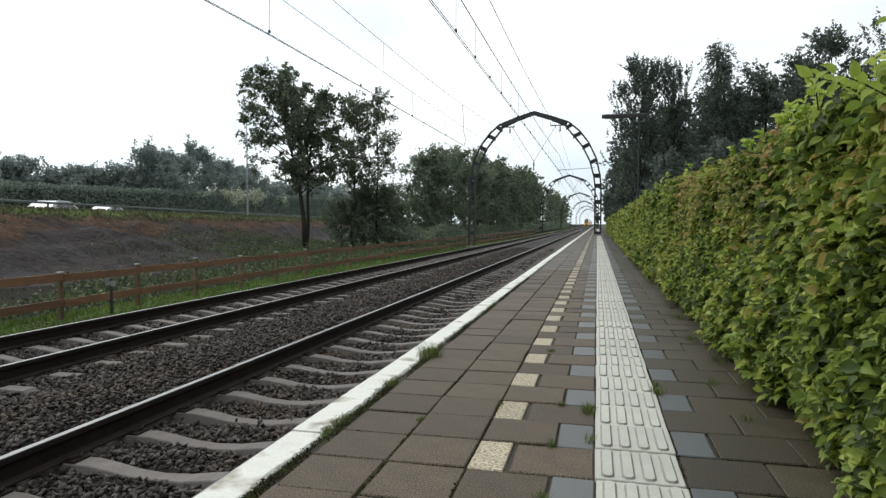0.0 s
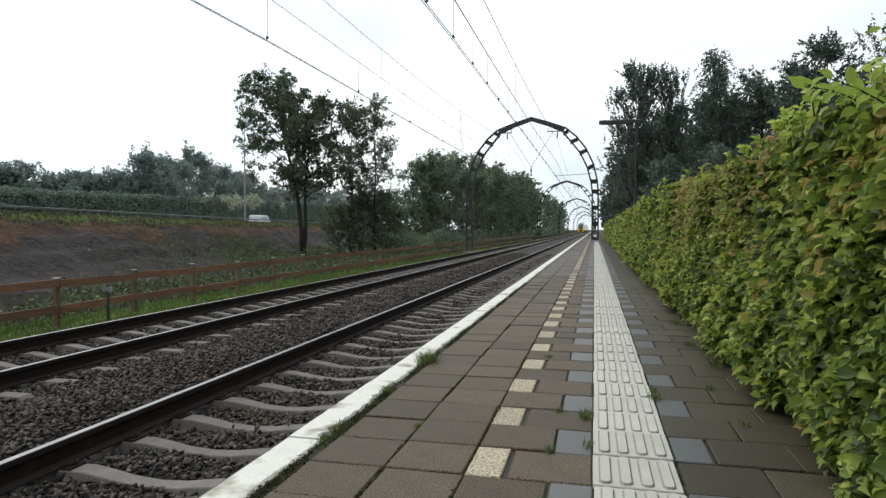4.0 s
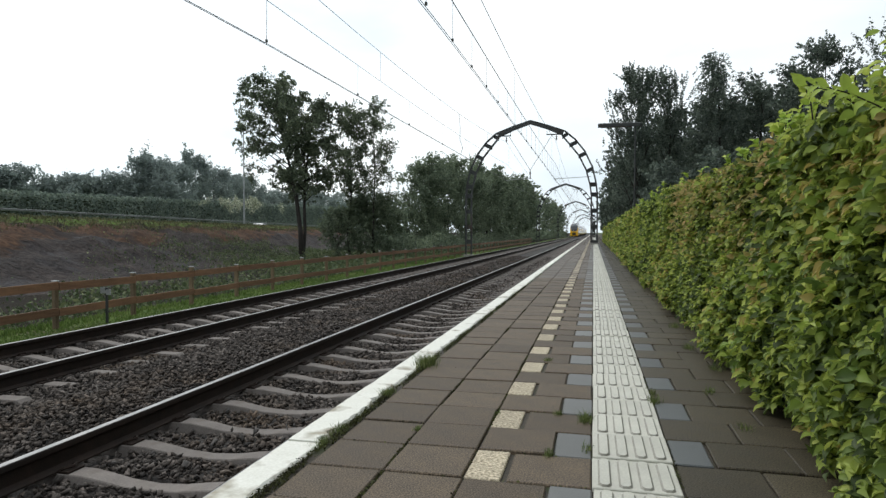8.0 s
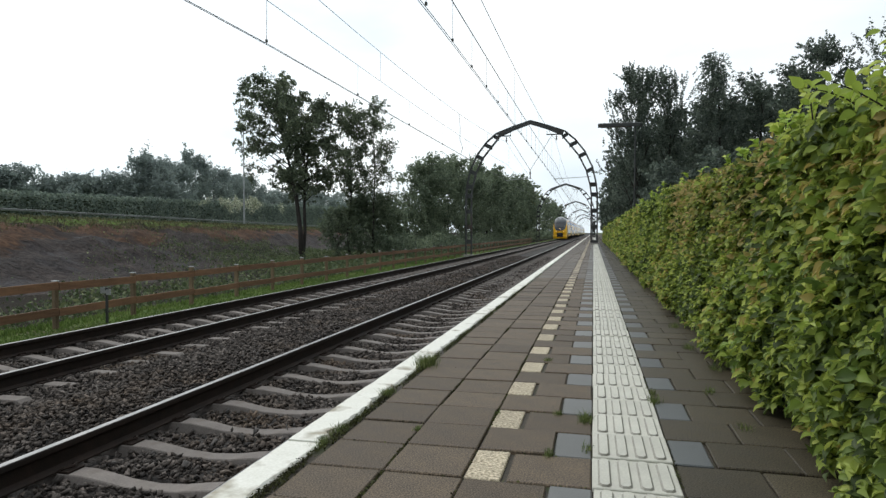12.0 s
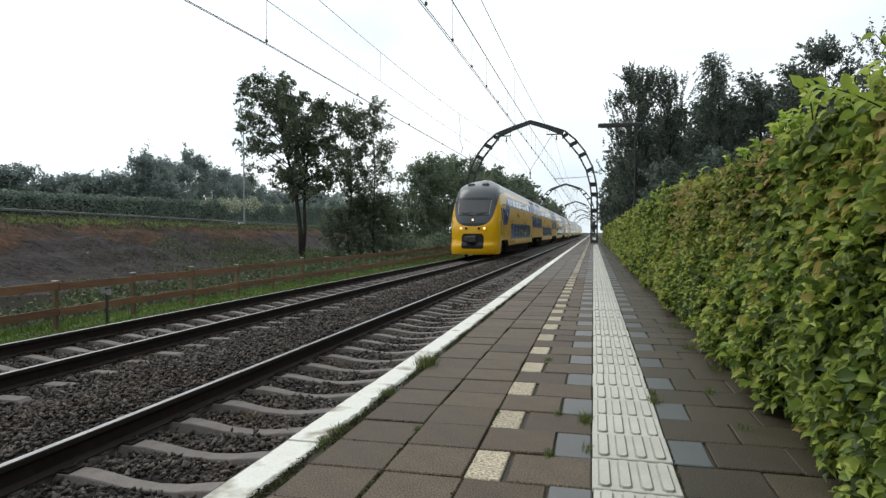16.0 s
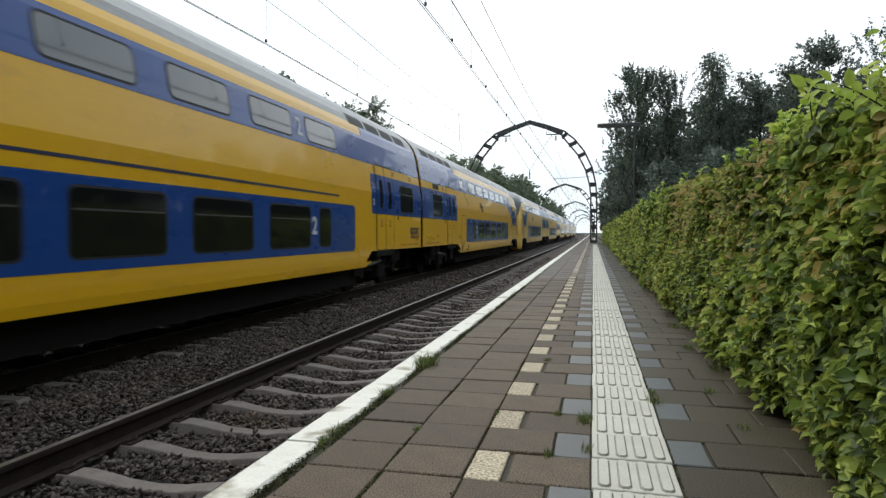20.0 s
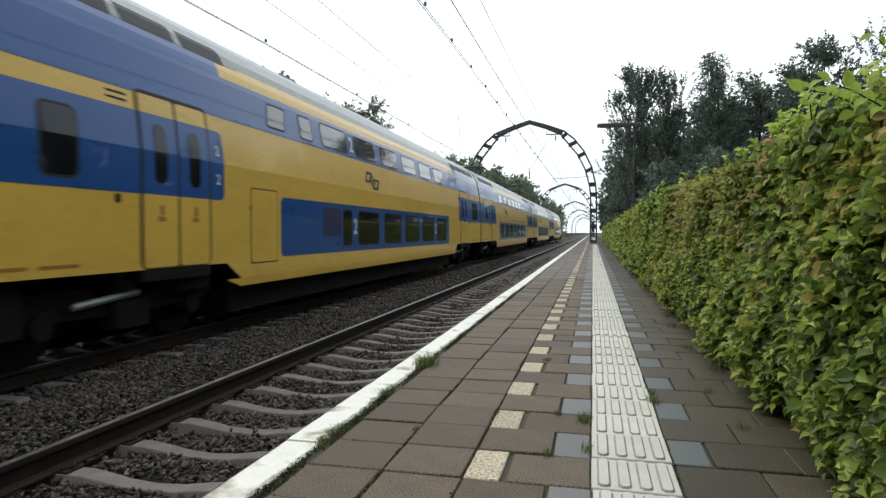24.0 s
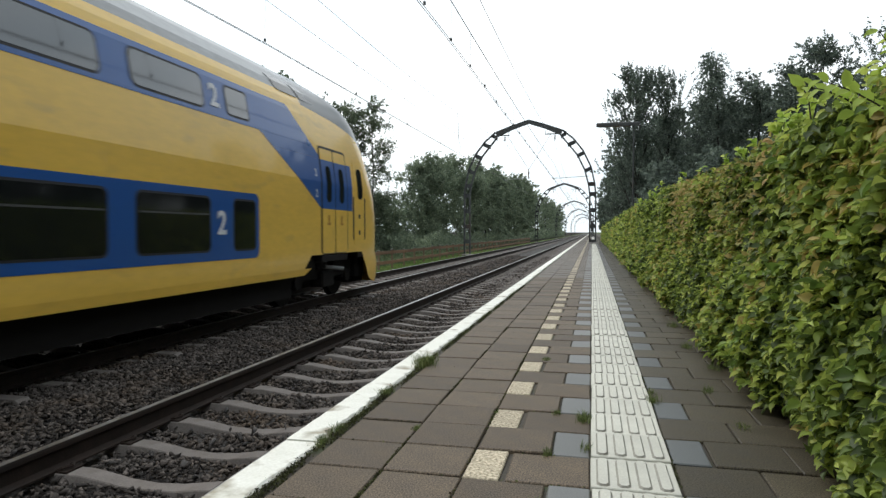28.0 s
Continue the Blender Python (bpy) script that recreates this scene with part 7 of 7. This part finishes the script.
def pantograph(c, y, raised):
    z0 = 4.66
    g = Geo()
    lo, hi = z0 + 0.2, z0 + 0.27
    ring = [(-0.6, -0.55), (0.6, -0.55), (0.6, 0.55), (-0.6, 0.55)]
    inner = [(-0.52, -0.47), (0.52, -0.47), (0.52, 0.47), (-0.52, 0.47)]
    vs = [(a, y + b, z) for z in (lo, hi) for r in (ring, inner) for a, b in r]
    fs = []
    for k in range(4):
        q = (k + 1) % 4
        fs += [(k, q, 4 + q, 4 + k), (8 + k, 12 + k, 12 + q, 8 + q), (k, 8 + k, 8 + q, q), (4 + k, 4 + q, 12 + q, 12 + k)]
    g.add(vs, fs)
    p = g.ob("pantograph", STEEL, c, "dark steel pantograph")
    for s in (-1, 1):
        for d in (-0.5, 0.5):
            g = Geo()
            g.tube([(s * 0.45, y + d, z0 - 0.15), (s * 0.45, y + d, z0 + 0.04), (s * 0.45, y + d, z0 + 0.06), (s * 0.45, y + d, z0 + 0.20)], [0.05, 0.05, 0.075, 0.045], 8)
            g.ob("insulator", PORCELAIN, p)
    h = 0.38 if raised else 0.02
    for s in (-1, 1):
        g = Geo()
        g.tube([(s * 0.55, y + 0.5, z0 + 0.25), (s * 0.42, y - 0.9, z0 + 0.27 + h * 0.55), (s * 0.35, y + 0.1, z0 + 0.27 + h)], 0.022, 6)
        g.ob("pantograph_arm", STEEL, p)
    for d in (-0.15, 0.25):
        g = Geo()
        g.tube([(-0.95, y + d, z0 + 0.10 + h), (-0.7, y + d, z0 + 0.30 + h), (0.7, y + d, z0 + 0.30 + h), (0.95, y + d, z0 + 0.10 + h)], 0.03, 6)
        g.ob("contact_strip", STEEL, p)


def build_train():
    y = 0.0
    for unit, (yellow, blue, count) in enumerate(((YELLOW_1, BLUE_1, 4), (YELLOW_2, BLUE_2, 6))):
        cab, tail = cab_car(yellow, blue, unit == 0), cab_car(yellow, blue, False, True)
        kinds = ("first", "plain") if unit == 0 else ("first", "blank", "plain", "narrow")
        for i in range(count):
            L = 26.6 if i == 0 else 27.65 if i == count - 1 else 26.5
            if i == 0:
                car, place, turn = cab, y, 0
            elif i == count - 1:
                car, place, turn = tail, y + L, 180
            else:
                car, place, turn = middle_car(yellow, blue, kinds[i - 1], NUMBERS.get((unit, i))), y, 0
            if i == (1 if unit == 0 else 3):
                PANTO.append(car)
            CARS.append((car, place, turn))
            y += L
        y -= 1.0


PANTO = []
NUMBERS = {(0, 2): (25.64, "9595"), (1, 4): (1.47, "8621")}
build_train()
for _c in PANTO:
    pantograph(_c, 4.6, False)
    pantograph(_c, 24.3, True)


# ---- motorway traffic ----
def car(name, paint, label, cat, van=False):
    """A road vehicle with body, glazing, wheels and lamps; it drives towards local +y."""
    c = holder(name, 0, 0, 0)
    h, L, w = (1.95, 4.9, 0.95) if van else (1.46, 4.3, 0.86)
    if van:
        side = [(-2.45, 0.35), (-2.45, 1.0), (-2.40, 1.75), (-2.25, h), (1.05, h), (1.35, 1.86), (1.95, 1.12), (2.40, 0.98), (2.45, 0.35)]
        glass = [((-2.2, 1.18), (-1.0, 1.18), (-1.0, 1.72), (-2.15, 1.72)), ((-0.85, 1.18), (0.35, 1.18), (0.35, 1.72), (-0.85, 1.72)), ((0.5, 1.15), (1.55, 1.15), (1.18, 1.72), (0.5, 1.72))]
        screen = ((1.95, 1.14), (1.40, 1.82))
    else:
        side = [(-2.15, 0.32), (-2.15, 0.85), (-1.95, 1.0), (-1.35, 1.38), (-0.9, h), (0.15, h), (0.45, 1.38), (1.15, 0.96), (1.95, 0.82), (2.15, 0.6), (2.15, 0.32)]
        glass = [((-1.45, 1.0), (-0.45, 1.0), (-0.45, 1.38), (-1.0, 1.38)), ((-0.36, 1.0), (0.85, 1.0), (0.32, 1.38), (-0.36, 1.38))]
        screen = ((1.10, 0.99), (0.48, 1.37))
    g = Geo()
    n = len(side)
    rows = [(-w + 0.0, 1.0), (-w + 0.06, 1.03), (w - 0.06, 1.03), (w, 1.0)]
    vs = []
    for x, _ in rows:
        for y, z in side:
            k = 1 - 0.16 * max(0, (z - 0.95) / (h - 0.95))
            vs.append((x * k, y, z))
    fs = [(r * n + i, r * n + (i + 1) % n, (r + 1) * n + (i + 1) % n, (r + 1) * n + i) for r in range(3) for i in range(n)] + [tuple(range(n)), tuple(reversed(range(3 * n, 4 * n)))]
    g.add(vs, fs)
    body = g.ob("body", paint, c)
    for s in (-1, 1):
        for q in glass:
            g = Geo()
            vs = [(s * (w * (1 - 0.16 * max(0, (z - 0.95) / (h - 0.95))) + d), y, z) for d in (0.008, -0.01) for y, z in q]
            g.add(vs, [(0, 1, 2, 3), (7, 6, 5, 4), (0, 4, 5, 1), (1, 5, 6, 2), (2, 6, 7, 3), (3, 7, 4, 0)])
            g.ob("window", GLASS, c)
        for y in (-1.35, 1.35):
            g = Geo()
            g.tube([(s * (w - 0.20), y, 0.32), (s * (w + 0.01), y, 0.32)], 0.32, 18)
            t = g.ob("tyre", BLACK, c)
            g = Geo()
            g.tube([(s * (w - 0.02), y, 0.32), (s * (w + 0.018), y, 0.32)], [0.21, 0.19], 14)
            g.ob("rim", GALV, t)
        g = Geo()
        g.box(s * 0.6 - 0.16, s * 0.6 + 0.16, L / 2 - 0.12, L / 2 + 0.0, 0.62, 0.76, 0.02)
        g.ob("headlight", LAMP_OFF, c)
        g = Geo()
        g.box(s * 0.68 - 0.10, s * 0.68 + 0.10, -L / 2 - 0.01, -L / 2 + 0.1, 0.75, 0.92, 0.02)
        g.ob("tail_lamp", LAMP_RED, c)
    (ya, za), (yb, zb) = screen
    g = Geo()
    ka, kb = w * 0.93, w * 0.80
    g.add([(-ka, ya + 0.01, za), (ka, ya + 0.01, za), (kb, yb + 0.01, zb), (-kb, yb + 0.01, zb), (-ka, ya - 0.02, za), (ka, ya - 0.02, za), (kb, yb - 0.02, zb), (-kb, yb - 0.02, zb)],
          [(0, 1, 2, 3), (7, 6, 5, 4), (0, 4, 5, 1), (1, 5, 6, 2), (2, 6, 7, 3), (3, 7, 4, 0)])
    g.ob("windscreen", GLASS, c)
    return tagged(c, label, cat, "motorway traffic")


PAINT_WHITE = gloss("white_car_paint", (0.72, 0.73, 0.74), 0.25, 0.5)
PAINT_SILVER = gloss("silver_car_paint", (0.42, 0.44, 0.45), 0.3, 0.5, metal=0.3)
PAINT_RED = gloss("dark_red_car_paint", (0.10, 0.025, 0.025), 0.35, 0.1)
TRAFFIC = [
    (car("car", PAINT_SILVER, "silver hatchback driving along the motorway", "car"), 3.0, 1, [(0.0, 9.4), (0.4, 24.5), (0.8, 41.0), (1.2, 62.0)]),
    (car("car", PAINT_WHITE, "pale hatchback driving ahead on the motorway", "car"), 6.5, 1, [(0.0, 23.0), (0.4, 40.0)]),
    (car("van", PAINT_WHITE, "white passenger van driving along the motorway", "van", True), 3.0, 1, [(2.7, 5.2), (3.0, 15.6), (3.2, 23.8), (3.5, 37.0)]),
    (car("car", PAINT_SILVER, "silver car far off on the motorway", "car"), 3.0, 1, [(5.6, 55.2), (7.0, 115.0)]),
    (car("car", PAINT_SILVER, "grey car driving along the motorway", "car"), 6.5, 1, [(6.0, 0.0), (7.0, 36.0)]),
    (car("van", PAINT_RED, "dark red van driving along the motorway", "van", True), 3.0, 1, [(10.4, 40.0), (10.8, 58.2), (11.0, 72.0)]),
    (car("van", PAINT_WHITE, "white van coming the other way on the motorway", "van", True), 14.0, -1, [(15.2, 126.0), (15.8, 93.2), (16.3, 67.9), (16.8, 45.5), (17.1, 33.9)]),
    (car("car", PAINT_WHITE, "pale saloon car driving along the motorway", "car"), 3.0, 1, [(16.3, 6.5), (16.8, 30.4)]),
]


def motions():
    gust = ((17.2, 0), (17.4, 16), (17.7, 17), (18.0, 11), (18.4, 4), (18.9, 0))
    for k, (h, x, y, z) in enumerate(SHOOTS):
        rows = [(0.5 * i, 3.0 * math.sin(i * 1.9 + k) + 1.5 * math.sin(i * 0.7 + 2 * k)) for i in range(57) if not 17.0 < 0.5 * i < 19.0]
        rows = sorted(rows + [(t, a * (1.0 if k < 2 else 0.6)) for t, a in gust])
        walk(h, [(t, pose(x, y, z, 0.6 * a, a, 0)) for t, a in rows])
    pace = ((0.0, 0.0), (14.0, 0.0), (16.0, 0.0), (17.0, 0.0), (18.0, 0.2), (19.0, 0.35), (20.0, 0.05), (21.0, -0.2), (21.5, 0.0), (24.0, -0.65), (25.0, -0.05), (26.0, 0.3), (27.0, 0.05), (28.0, 0.0))
    for c, y, turn in CARS:
        walk(c, [(t, pose(FAR_X, -13.2 - 23.7 * (t - 18.0) + y + d, RAIL_Z, 0, 0, turn)) for t, d in pace])
    for c, lane, way, seen in TRAFFIC:
        (t0, u0), (t1, u1) = seen[0], seen[-1]
        rate = 38.0 * way
        path = [(0.0, u0 - rate * t0)] if t0 > 0 else []
        path += seen + [(28.0, u1 + rate * (28.0 - t1))]
        turn = math.degrees(math.atan2(-ROAD_D[0], ROAD_D[1])) + (0 if way > 0 else 180)
        walk(c, [(t, pose(*(ROAD_A + ROAD_D * u + ROAD_N * lane), ROAD_TOP + 0.004, 0, 0, turn)) for t, u in path])


motions()
